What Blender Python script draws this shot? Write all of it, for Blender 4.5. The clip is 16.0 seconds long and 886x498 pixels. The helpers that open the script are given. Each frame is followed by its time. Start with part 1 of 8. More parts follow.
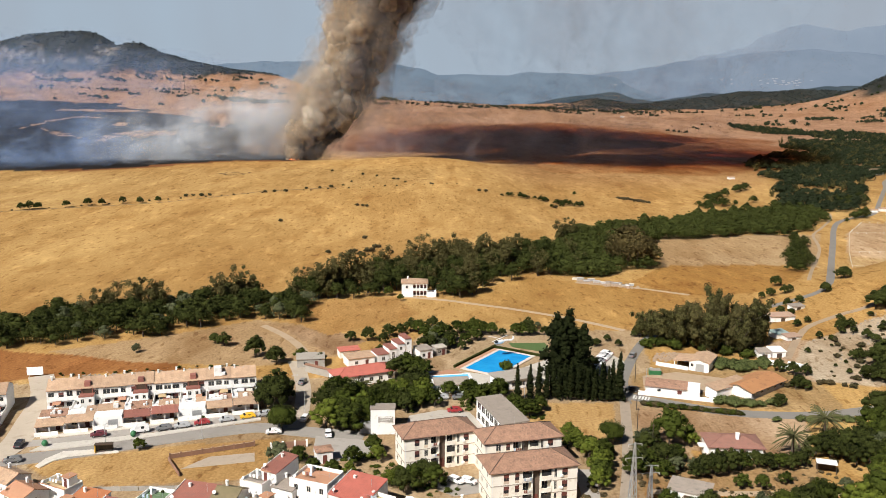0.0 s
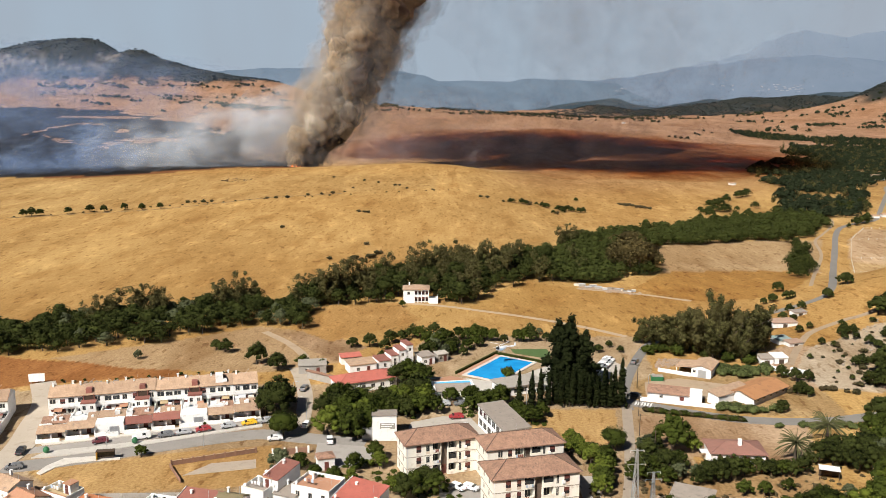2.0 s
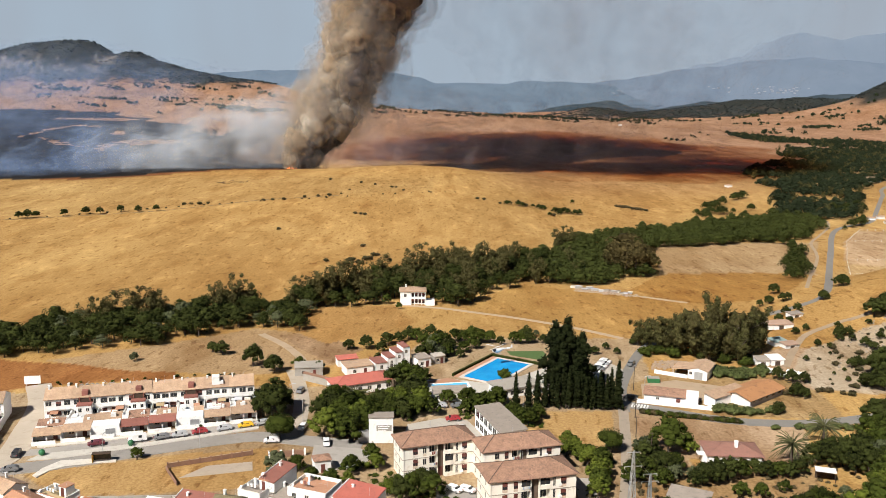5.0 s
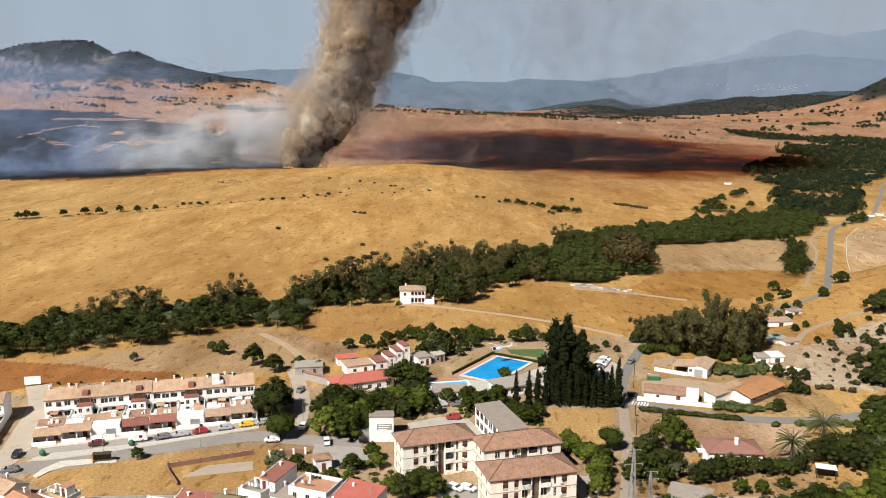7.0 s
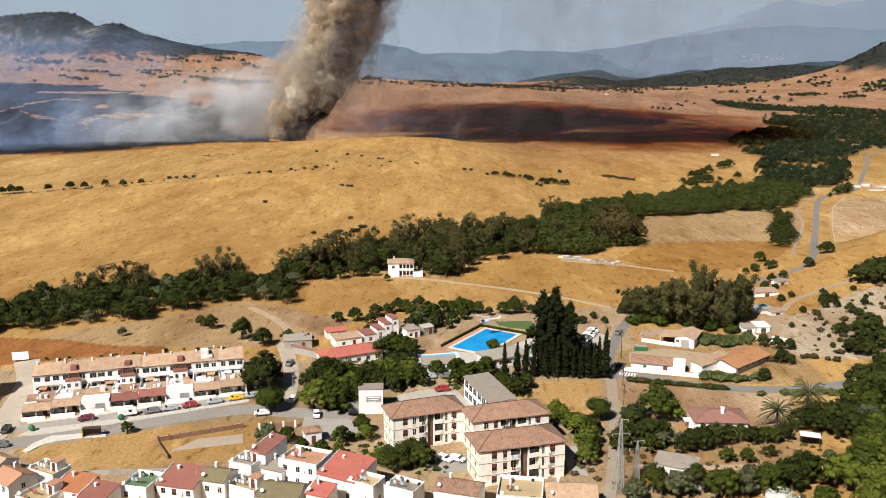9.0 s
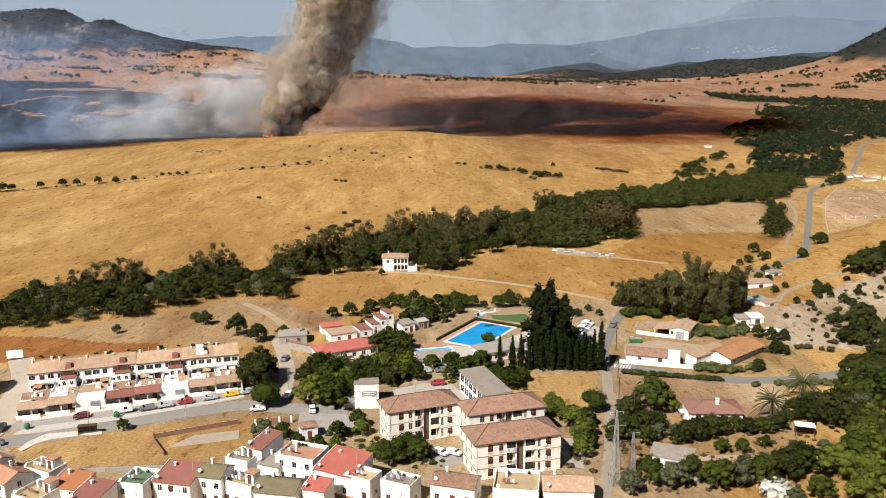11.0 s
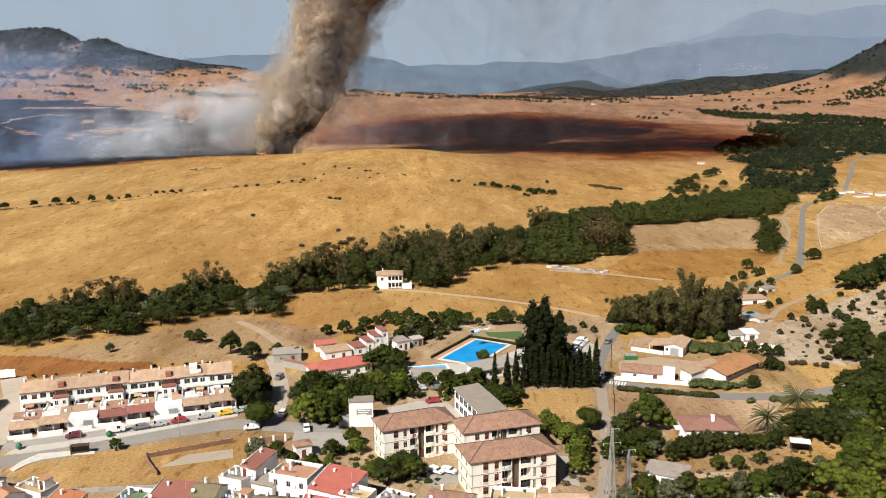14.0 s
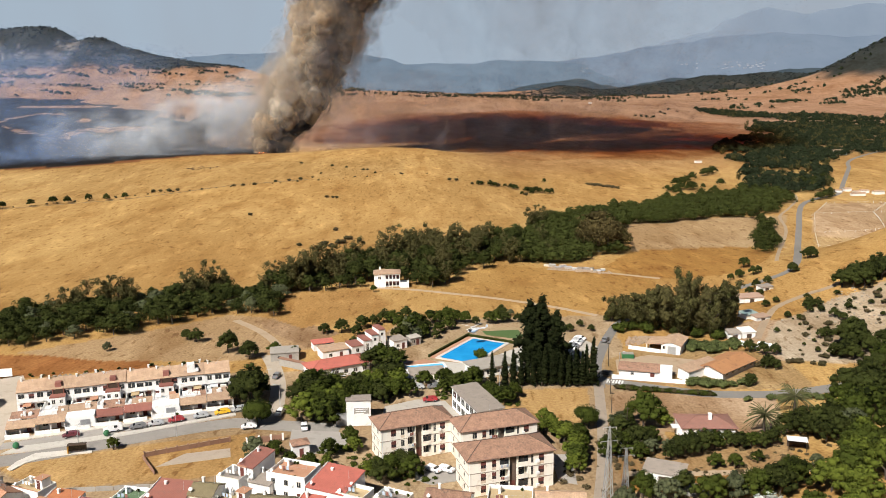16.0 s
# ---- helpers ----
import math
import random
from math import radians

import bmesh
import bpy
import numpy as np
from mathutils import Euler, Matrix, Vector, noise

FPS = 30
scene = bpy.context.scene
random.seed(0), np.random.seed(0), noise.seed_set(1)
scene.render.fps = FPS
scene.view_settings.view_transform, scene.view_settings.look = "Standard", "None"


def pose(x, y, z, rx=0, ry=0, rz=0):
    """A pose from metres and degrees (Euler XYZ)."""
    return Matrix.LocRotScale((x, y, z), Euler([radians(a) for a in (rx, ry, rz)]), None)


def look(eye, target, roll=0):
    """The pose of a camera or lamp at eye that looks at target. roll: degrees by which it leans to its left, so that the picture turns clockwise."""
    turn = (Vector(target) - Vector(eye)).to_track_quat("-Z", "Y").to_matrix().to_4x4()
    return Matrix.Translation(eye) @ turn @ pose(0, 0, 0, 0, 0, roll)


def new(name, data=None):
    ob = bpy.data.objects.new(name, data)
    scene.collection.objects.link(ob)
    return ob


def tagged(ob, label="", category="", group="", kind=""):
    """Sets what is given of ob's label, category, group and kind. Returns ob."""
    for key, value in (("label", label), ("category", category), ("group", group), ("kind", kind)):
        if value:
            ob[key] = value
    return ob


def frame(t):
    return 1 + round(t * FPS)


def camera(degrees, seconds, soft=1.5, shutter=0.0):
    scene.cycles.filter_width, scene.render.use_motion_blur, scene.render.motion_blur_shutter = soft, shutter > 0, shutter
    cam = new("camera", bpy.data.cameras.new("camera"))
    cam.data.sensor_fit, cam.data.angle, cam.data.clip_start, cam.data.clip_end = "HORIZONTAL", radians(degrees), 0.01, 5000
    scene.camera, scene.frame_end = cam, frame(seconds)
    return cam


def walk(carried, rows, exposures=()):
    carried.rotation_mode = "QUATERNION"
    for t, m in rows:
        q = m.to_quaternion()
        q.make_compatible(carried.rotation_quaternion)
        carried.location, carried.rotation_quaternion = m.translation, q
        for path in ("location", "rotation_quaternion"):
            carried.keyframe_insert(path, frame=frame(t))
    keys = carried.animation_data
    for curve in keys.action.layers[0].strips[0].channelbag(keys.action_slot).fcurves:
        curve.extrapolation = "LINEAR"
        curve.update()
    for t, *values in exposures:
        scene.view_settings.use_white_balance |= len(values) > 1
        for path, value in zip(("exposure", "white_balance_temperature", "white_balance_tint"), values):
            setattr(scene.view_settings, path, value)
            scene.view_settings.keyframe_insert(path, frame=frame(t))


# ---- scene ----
cam = camera(54.0, 16.0, soft=0.6)
# seconds, tilt from straight down, lean, turn
PATH = [
    (0.0, 79.192, -0.471, 1.041),
    (0.5, 80.021, -0.608, 1.653),
    (1.0, 80.018, -0.648, 1.472),
    (1.5, 80.070, -0.552, 1.442),
    (2.0, 79.600, -0.393, 1.134),
    (2.5, 79.652, -0.349, 1.029),
    (3.0, 79.698, -0.475, 1.045),
    (3.5, 79.851, -0.473, 1.056),
    (4.0, 79.756, -0.450, 0.988),
    (6.5, 79.713, -0.382, 0.840),
    (7.0, 79.645, -0.179, 0.836),
    (7.5, 79.797, -0.290, 0.925),
    (8.0, 79.605, -0.294, 0.866),
    (8.5, 78.737, -0.220, 0.383),
    (9.0, 77.850, -0.000, -0.000),
    (9.2, 77.322, 0.071, -0.123),
    (11.3, 77.542, 0.534, -0.537),
    (11.5, 77.828, 0.663, -0.553),
    (12.0, 77.901, 0.824, -0.601),
    (12.5, 78.050, 0.831, -0.639),
    (13.0, 78.184, 0.611, -0.634),
    (13.5, 78.614, 0.446, -0.877),
    (14.0, 78.591, 0.540, -0.878),
    (14.5, 78.584, 0.537, -0.721),
    (15.0, 78.277, 0.685, -0.974),
    (15.5, 78.413, 0.564, -0.790),
    (16.0, 78.507, 0.564, -1.062),
]
EYE = (0.0, 0.0, 92.0)
walk(cam, [(t, pose(*EYE, rx, ry, rz)) for t, rx, ry, rz in PATH])

# ---- sky, sun and exposure ----
world = bpy.data.worlds.new("sky")
scene.world = world
world.use_nodes = True
wn = world.node_tree.nodes
sky = wn.new("ShaderNodeTexSky")
sky.sky_type, sky.sun_disc = "NISHITA", False
sky.sun_elevation, sky.sun_rotation = radians(45), radians(214)
sky.air_density, sky.dust_density, sky.ozone_density, sky.altitude = 0.4, 0.1, 1.5, 3000
wn["Background"].inputs["Strength"].default_value = 0.05
world.node_tree.links.new(sky.outputs[0], wn["Background"].inputs["Color"])

sun = new("sun", bpy.data.lights.new("sun", "SUN"))
sun.data.energy, sun.data.angle, sun.data.color = 5.0, radians(0.55), (1.0, 0.955, 0.89)
sun.matrix_world = look((-396, -587, 707), (0, 0, 0))
scene.view_settings.exposure = 0.46
scene.cycles.transparent_max_bounces = 80

# ---- terrain: one height function for ground, roads and everything that stands on them ----
def smooth(a, b, v):
    u = min(1.0, max(0.0, (v - a) / (b - a)))
    return u * u * (3 - 2 * u)


# centre x, y, height, half-widths along and across, turn in degrees
HILLS = [
    (523, 3350, 36, 120, 200, 0), (843, 3350, 26, 130, 200, 0), (1077, 3350, 50, 170, 200, 0), (1353, 3350, 60, 200, 200, 0),
    (-1050, 2500, 62, 900, 420, 0), (-620, 1650, 22, 330, 330, -10), (-1150, 1750, 34, 420, 330, 0),
    (60, 1760, 34, 330, 300, 15), (-120, 2450, 16, 480, 330, 0),
    (1350, 2500, 62, 380, 420, 20), (2000, 2700, 180, 500, 500, 0), (1480, 2450, 130, 250, 330, 0),
    (-40, 852, 5.5, 80, 60, 0),
    (255, 365, 46, 75, 95, -20), (246, 425, -26, 62, 62, 0), (330, 300, 40, 90, 120, 0), (128, 125, 26, 38, 50, 0),
]


# crest of the mountain: place along it and height
RIDGE = [(-2600, 90), (-1827, 185), (-1647, 219), (-1527, 244), (-1429, 257), (-1360, 262), (-1307, 264), (-1277, 261), (-1236, 238), (-1192, 213), (-1139, 229), (-1110, 224),
         (-1044, 196), (-948, 169), (-851, 153), (-754, 137), (-676, 126), (-598, 107), (-442, 60), (-250, 20), (0, 0)]


def ground_z(x, y):
    """Height of the ground at a place of the plan."""
    r = math.hypot(x, y)
    # the lookout's own hill, with a brow some forty metres out
    z = 92.0 - 0.56 * r - (4.0 if r < 40 else 13.0) * ((r - 40) / 40) ** 2
    z = 0.5 * (z + math.sqrt(z * z + 9.0)) - 0.02 if r < 400 else 0.0
    for cx, cy, hh, ra, rb, turn in HILLS:
        c, s = math.cos(math.radians(turn)), math.sin(math.radians(turn))
        u, v = ((x - cx) * c + (y - cy) * s) / ra, (-(x - cx) * s + (y - cy) * c) / rb
        d = u * u + v * v
        if d < 12:
            z += hh * math.exp(-d)
    if 2200 < y < 4000 and -2600 < x < 0:
        k = max(q for q in range(len(RIDGE) - 1) if RIDGE[q][0] <= x)
        (x0, z0), (x1, z1) = RIDGE[k], RIDGE[k + 1]
        u = (x - x0) / (x1 - x0)
        v = (y - 3100) / 290
        top = z0 + (z1 - z0) * u - 8
        w = math.exp(-v * v)
        base = 62 * math.exp(-((x + 1050) / 900) ** 2 - ((3100 - 2500) / 420) ** 2) + 4
        z += max(0, top - base) * w * (1 - 0.10 * (1 - w) * (1 + 2.2 * noise.noise((x / 120, y / 420, 8.0))))
    if y > 350:
        a = x / y
        left = 1 - smooth(-0.02, 0.14, a)
        z += (13.0 - 5 * smooth(-0.2, -0.5, a)) * smooth(430, 800, y) * (1 - smooth(830, 1010, y)) * left
        z += 4.0 * smooth(600, 1000, y)
        rough = smooth(500, 1500, y)
        z += rough * 7.0 * noise.noise((x / 260, y / 260, 0.3)) + rough * 2.2 * noise.noise((x / 70, y / 70, 2.3))
        z += smooth(2300, 3000, y) * (8.0 if x > 0 else 3.0) * noise.noise((x / 110, y / 160, 5.1))
    return z

# ---- materials ----
def node(tree, kind, **inputs):
    n = tree.nodes.new(kind)
    for k, v in inputs.items():
        n.inputs[k].default_value = v
    return n


def blank(name):
    m = bpy.data.materials.new(name)
    m.use_nodes = True
    return m, m.node_tree, m.node_tree.nodes["Principled BSDF"]


def noisy(tree, coord, scale, detail=4.0, lo=0.35, hi=0.65):
    """A noise between 0 and 1 with its contrast set by lo and hi."""
    n = node(tree, "ShaderNodeTexNoise", Scale=scale, Detail=detail, Roughness=0.6)
    r = tree.nodes.new("ShaderNodeMapRange")
    r.inputs["From Min"].default_value, r.inputs["From Max"].default_value = lo, hi
    tree.links.new(coord, n.inputs["Vector"])
    tree.links.new(n.outputs["Fac"], r.inputs["Value"])
    return r.outputs["Result"]


def blend(tree, fac, a, b, kind="MIX"):
    n = tree.nodes.new("ShaderNodeMix")
    n.data_type, n.blend_type = "RGBA", kind
    for sock, v in ((n.inputs["Factor"], fac), (n.inputs["A"], a), (n.inputs["B"], b)):
        if isinstance(v, bpy.types.NodeSocket):
            tree.links.new(v, sock)
        elif isinstance(v, (int, float)):
            sock.default_value = v
        else:
            sock.default_value = (*v, 1)
    return n.outputs["Result"]


def surface(name, a, b, rough=0.85, coarse=0.6, fine=6.0, bump=0.15, metallic=0.0, rand=0.15, stain=None, world_space=False):
    """A painted, rendered, tiled or earthen surface: two colours mixed at two scales, a shift from piece to piece, stains and fine relief."""
    m, t, bsdf = blank(name)
    if world_space:
        co = t.nodes.new("ShaderNodeNewGeometry").outputs["Position"]
    else:
        co = t.nodes.new("ShaderNodeTexCoord").outputs["Object"]
    big, small = noisy(t, co, coarse), noisy(t, co, fine, 6.0, 0.3, 0.7)
    col = blend(t, big, a, b)
    col = blend(t, 0.55, col, blend(t, small, a, b))
    if stain:
        col = blend(t, noisy(t, co, coarse * 2.3, 7.0, 0.55, 0.75), col, stain)
    info = t.nodes.new("ShaderNodeObjectInfo")
    r = t.nodes.new("ShaderNodeMapRange")
    r.inputs["To Min"].default_value, r.inputs["To Max"].default_value = 1 - rand, 1 + rand
    t.links.new(info.outputs["Random"], r.inputs["Value"])
    grey = t.nodes.new("ShaderNodeCombineColor")
    for k in range(3):
        t.links.new(r.outputs["Result"], grey.inputs[k])
    col = blend(t, 1.0, col, grey.outputs["Color"], "MULTIPLY")
    t.links.new(col, bsdf.inputs["Base Color"])
    bsdf.inputs["Roughness"].default_value, bsdf.inputs["Metallic"].default_value = rough, metallic
    if bump:
        bm_ = node(t, "ShaderNodeBump", Strength=bump, Distance=0.05)
        t.links.new(small, bm_.inputs["Height"])
        t.links.new(bm_.outputs["Normal"], bsdf.inputs["Normal"])
    return m


def leaf_mat(name, a, b, dry=None):
    """Foliage: each leaf clump has its own shade; light comes through a little."""
    m, t, bsdf = blank(name)
    g = t.nodes.new("ShaderNodeNewGeometry")
    info = t.nodes.new("ShaderNodeObjectInfo")
    col = blend(t, g.outputs["Random Per Island"], a, b)
    r = t.nodes.new("ShaderNodeMapRange")
    r.inputs["To Min"].default_value, r.inputs["To Max"].default_value = 0.0, 0.6
    t.links.new(info.outputs["Random"], r.inputs["Value"])
    col = blend(t, r.outputs["Result"], col, dry or tuple(c * 1.25 for c in b))
    t.links.new(col, bsdf.inputs["Base Color"])
    bsdf.inputs["Roughness"].default_value = 0.9
    bsdf.inputs["Specular IOR Level"].default_value = 0.06
    return m


WHITE = surface("whitewash", (0.84, 0.83, 0.81), (0.77, 0.76, 0.74), 0.9, 0.35, 3.0, 0.1, rand=0.07, stain=(0.60, 0.57, 0.52))
CREAM = surface("cream_render", (0.83, 0.785, 0.70), (0.77, 0.715, 0.62), 0.9, 0.3, 3.0, 0.1, rand=0.04, stain=(0.58, 0.49, 0.38))
BAND = surface("pale_band", (0.66, 0.61, 0.52), (0.56, 0.51, 0.43), 0.9, 0.5, 4.0, 0.1, rand=0.06)
GREYWALL = surface("grey_render", (0.347, 0.347, 0.347), (0.277, 0.277, 0.285), 0.9, 0.4, 4.0, 0.1)
TILE = surface("clay_tile", (0.405, 0.235, 0.155), (0.170, 0.095, 0.064), 0.9, 0.55, 2.6, 0.3, rand=0.10, stain=(0.110, 0.078, 0.060))
RIDGE_TILE = surface("dark_ridge_tile", (0.150, 0.092, 0.066), (0.085, 0.056, 0.043), 0.9, 0.8, 5.0, 0.3)
TILE_PALE = surface("weathered_tile", (0.500, 0.345, 0.228), (0.300, 0.192, 0.122), 0.9, 0.6, 3.0, 0.3, rand=0.16, stain=(0.231, 0.169, 0.131))
TILE_RED = surface("red_tile", (0.520, 0.150, 0.110), (0.390, 0.112, 0.082), 0.8, 0.5, 5.0, 0.25, rand=0.12, stain=(0.262, 0.100, 0.077))
PINK_TILE = surface("faded_pink_tile", (0.420, 0.285, 0.205), (0.340, 0.225, 0.165), 0.9, 0.5, 5.0, 0.25, rand=0.12, stain=(0.26, 0.18, 0.14))
GREYPALE = surface("pale_grey_render_and_shade", (0.52, 0.53, 0.55), (0.44, 0.45, 0.47), 0.9, 0.4, 4.0, 0.1)
BROWN_RED = surface("brown_red_tile", (0.285, 0.140, 0.105), (0.215, 0.105, 0.080), 0.88, 0.5, 5.0, 0.25, rand=0.12, stain=(0.19, 0.11, 0.085))
DULL_RED = surface("dull_red_tile", (0.300, 0.115, 0.085), (0.225, 0.088, 0.066), 0.85, 0.5, 5.0, 0.25, rand=0.12, stain=(0.20, 0.10, 0.08))
TILE_ORANGE = surface("orange_tile", (0.477, 0.185, 0.077), (0.385, 0.139, 0.062), 0.8, 0.5, 5.0, 0.25, rand=0.1)
TERRACE = surface("terracotta_terrace", (0.431, 0.231, 0.139), (0.370, 0.185, 0.108), 0.85, 0.6, 4.0, 0.1)
SAND_ROOF = surface("sandy_terrace", (0.508, 0.385, 0.216), (0.431, 0.316, 0.169), 0.85, 0.6, 4.0, 0.1)
MOSS_ROOF = surface("mossy_roof", (0.193, 0.154, 0.085), (0.131, 0.112, 0.062), 0.95, 0.8, 5.0, 0.35)
GREEN_ROOF = surface("green_terrace", (0.123, 0.193, 0.100), (0.092, 0.146, 0.077), 0.85, 0.6, 4.0, 0.1)
GREY_ROOF = surface("fibre_cement", (0.330, 0.280, 0.235), (0.245, 0.205, 0.170), 0.9, 0.5, 5.0, 0.2, stain=(0.169, 0.146, 0.131))
RUST_ROOF = surface("ochre_sheet_roof", (0.460, 0.225, 0.098), (0.380, 0.180, 0.078), 0.8, 0.25, 4.0, 0.2, stain=(0.200, 0.100, 0.054))
BRICK = surface("brick", (0.277, 0.154, 0.100), (0.208, 0.115, 0.077), 0.9, 0.8, 7.0, 0.3)
STAIR = surface("dark_brown_panel", (0.150, 0.105, 0.075), (0.085, 0.058, 0.042), 0.85, 0.8, 6.0, 0.2)
DULLBAND = surface("dull_string_course", (0.42, 0.36, 0.29), (0.30, 0.25, 0.20), 0.9, 0.5, 4.0, 0.1)
APRON = surface("ochre_apron", (0.70, 0.58, 0.44), (0.60, 0.48, 0.36), 0.9, 0.5, 4.0, 0.1)
LINEN = surface("pale_blue_linen", (0.45, 0.53, 0.62), (0.38, 0.46, 0.56), 0.9, 0.5, 4.0, 0.1)
CONCRETE = surface("concrete", (0.385, 0.362, 0.323), (0.308, 0.285, 0.254), 0.9, 0.4, 5.0, 0.2, stain=(0.231, 0.208, 0.185), world_space=True)
PAVING = surface("pavement", (0.431, 0.393, 0.339), (0.354, 0.316, 0.269), 0.9, 0.3, 5.0, 0.15, stain=(0.277, 0.246, 0.208), world_space=True)
PALE_ASPHALT = surface("bleached_asphalt", (0.365, 0.333, 0.298), (0.290, 0.263, 0.233), 0.9, 0.12, 4.0, 0.2, stain=(0.239, 0.212, 0.185), world_space=True)
COUNTRY_ROAD = surface("worn_country_asphalt", (0.205, 0.190, 0.172), (0.160, 0.150, 0.138), 0.92, 0.12, 4.0, 0.2, stain=(0.22, 0.19, 0.155), world_space=True)
SANDY = surface("sandy_lane", (0.47, 0.40, 0.32), (0.40, 0.335, 0.26), 0.93, 0.15, 4.0, 0.2, stain=(0.33, 0.27, 0.20), world_space=True)
DIRT = surface("dirt_track", (0.400, 0.300, 0.200), (0.331, 0.243, 0.158), 0.95, 0.15, 3.0, 0.3, stain=(0.277, 0.193, 0.115), world_space=True)
DITCH = surface("weedy_bank", (0.20, 0.125, 0.055), (0.11, 0.075, 0.036), 0.97, 0.1, 1.2, 0.3, stain=(0.33, 0.225, 0.10), world_space=True)
KERB = surface("pale_kerb", (0.60, 0.56, 0.50), (0.50, 0.46, 0.40), 0.9, 0.4, 5.0, 0.15, stain=(0.36, 0.32, 0.27), world_space=True)
LANE = surface("worn_concrete_lane", (0.41, 0.335, 0.26), (0.32, 0.26, 0.20), 0.92, 0.2, 4.0, 0.2, stain=(0.25, 0.20, 0.15), world_space=True)
PAINT_LINE = surface("road_paint", (0.72, 0.72, 0.70), (0.58, 0.57, 0.55), 0.8, 1.0, 8.0, 0.05)
LAWN = surface("watered_grass", (0.058, 0.115, 0.027), (0.085, 0.131, 0.039), 0.95, 0.3, 5.0, 0.4, world_space=True)
WOODBROWN = surface("brown_shutter", (0.150, 0.040, 0.028), (0.100, 0.030, 0.022), 0.7, 1.0, 6.0, 0.1)
# dark timber; also painted where recesses, doorways and eaves hold shade
DARKWOOD_SHADE = surface("dark_timber_and_shade", (0.077, 0.050, 0.031), (0.054, 0.035, 0.023), 0.8, 1.0, 6.0, 0.1)
BARK = surface("bark", (0.100, 0.073, 0.054), (0.062, 0.046, 0.035), 0.95, 1.2, 6.0, 0.4)
STEEL = surface("galvanised_steel", (0.52, 0.53, 0.54), (0.42, 0.43, 0.44), 0.55, 1.0, 6.0, 0.05, metallic=0.6)
RUBBER = surface("rubber", (0.019, 0.019, 0.020), (0.014, 0.014, 0.014), 0.8, 1.0, 8.0, 0.05)
RUBBLE = surface("rubble", (0.400, 0.290, 0.200), (0.270, 0.195, 0.135), 0.95, 0.6, 4.0, 0.3)
ROCK = surface("pale_rock", (0.340, 0.285, 0.220), (0.255, 0.210, 0.160), 0.95, 0.3, 3.0, 0.4)
PLASTIC_GREEN = surface("green_plastic", (0.03, 0.16, 0.06), (0.025, 0.13, 0.05), 0.5, 1.0, 6.0, 0.02)
BLUE_LINER = surface("pool_liner", (0.06, 0.42, 0.74), (0.05, 0.36, 0.68), 0.5, 0.4, 4.0, 0.02)
SHEET_TEAL = surface("teal_sheet", (0.230, 0.300, 0.280), (0.180, 0.240, 0.225), 0.6, 0.6, 5.0, 0.1)

PAINTS = {}
for nm, c in (("white", (0.78, 0.78, 0.78)), ("silver", (0.42, 0.43, 0.44)), ("grey", (0.16, 0.165, 0.17)), ("black", (0.02, 0.02, 0.022)),
              ("red", (0.32, 0.02, 0.025)), ("yellow", (0.80, 0.47, 0.02)), ("dark_red", (0.12, 0.015, 0.025)), ("blue", (0.03, 0.08, 0.22))):
    m, t, bsdf = blank("car_paint_" + nm)
    co = t.nodes.new("ShaderNodeTexCoord").outputs["Object"]
    dusty = noisy(t, co, 1.5, 5.0, 0.4, 0.8)
    t.links.new(blend(t, dusty, c, tuple(v * 0.85 + 0.03 for v in c)), bsdf.inputs["Base Color"])
    bsdf.inputs["Roughness"].default_value, bsdf.inputs["Coat Weight"].default_value = 0.4, 0.5
    PAINTS[nm] = m

GLASS, t, bsdf = blank("dark_glass")
co = t.nodes.new("ShaderNodeTexCoord").outputs["Object"]
t.links.new(blend(t, noisy(t, co, 0.9), (0.02, 0.024, 0.028), (0.045, 0.045, 0.045)), bsdf.inputs["Base Color"])
bsdf.inputs["Roughness"].default_value = 0.12

WATER, t, bsdf = blank("pool_water")
co = t.nodes.new("ShaderNodeNewGeometry").outputs["Position"]
t.links.new(blend(t, noisy(t, co, 0.15), (0.010, 0.27, 0.64), (0.018, 0.35, 0.74)), bsdf.inputs["Base Color"])
bsdf.inputs["Roughness"].default_value = 0.08
wb = node(t, "ShaderNodeBump", Strength=0.12, Distance=0.1)
t.links.new(noisy(t, co, 2.0, 3.0, 0.2, 0.8), wb.inputs["Height"])
t.links.new(wb.outputs["Normal"], bsdf.inputs["Normal"])

OAK = leaf_mat("oak_leaves", (0.0034, 0.0048, 0.0012), (0.044, 0.052, 0.0125))
GARDEN = leaf_mat("garden_leaves", (0.0036, 0.0056, 0.0012), (0.050, 0.063, 0.0105))
GUM = leaf_mat("gum_leaves", (0.0075, 0.0090, 0.0026), (0.112, 0.106, 0.036), (0.090, 0.074, 0.029))
DRY_GUM = leaf_mat("browned_gum_leaves", (0.012, 0.014, 0.004), (0.110, 0.088, 0.032), (0.095, 0.060, 0.026))
CYPRESS = leaf_mat("cypress_leaves", (0.0042, 0.0068, 0.0022), (0.016, 0.020, 0.0060))
OLIVE = leaf_mat("olive_leaves", (0.015, 0.020, 0.009), (0.088, 0.096, 0.048))
LIME = leaf_mat("bright_leaves", (0.0095, 0.0150, 0.0018), (0.100, 0.120, 0.018))
# far copy of the oak leaves, darker and bluer with haze painted in
HAZED_OAK = leaf_mat("hazed_oak_leaves", (0.0050, 0.0072, 0.0040), (0.030, 0.039, 0.018))
SHRUB = leaf_mat("dry_shrub", (0.030, 0.031, 0.013), (0.085, 0.070, 0.033), (0.118, 0.081, 0.044))
BRUSH = leaf_mat("dry_brush", (0.10, 0.065, 0.038), (0.19, 0.125, 0.075))
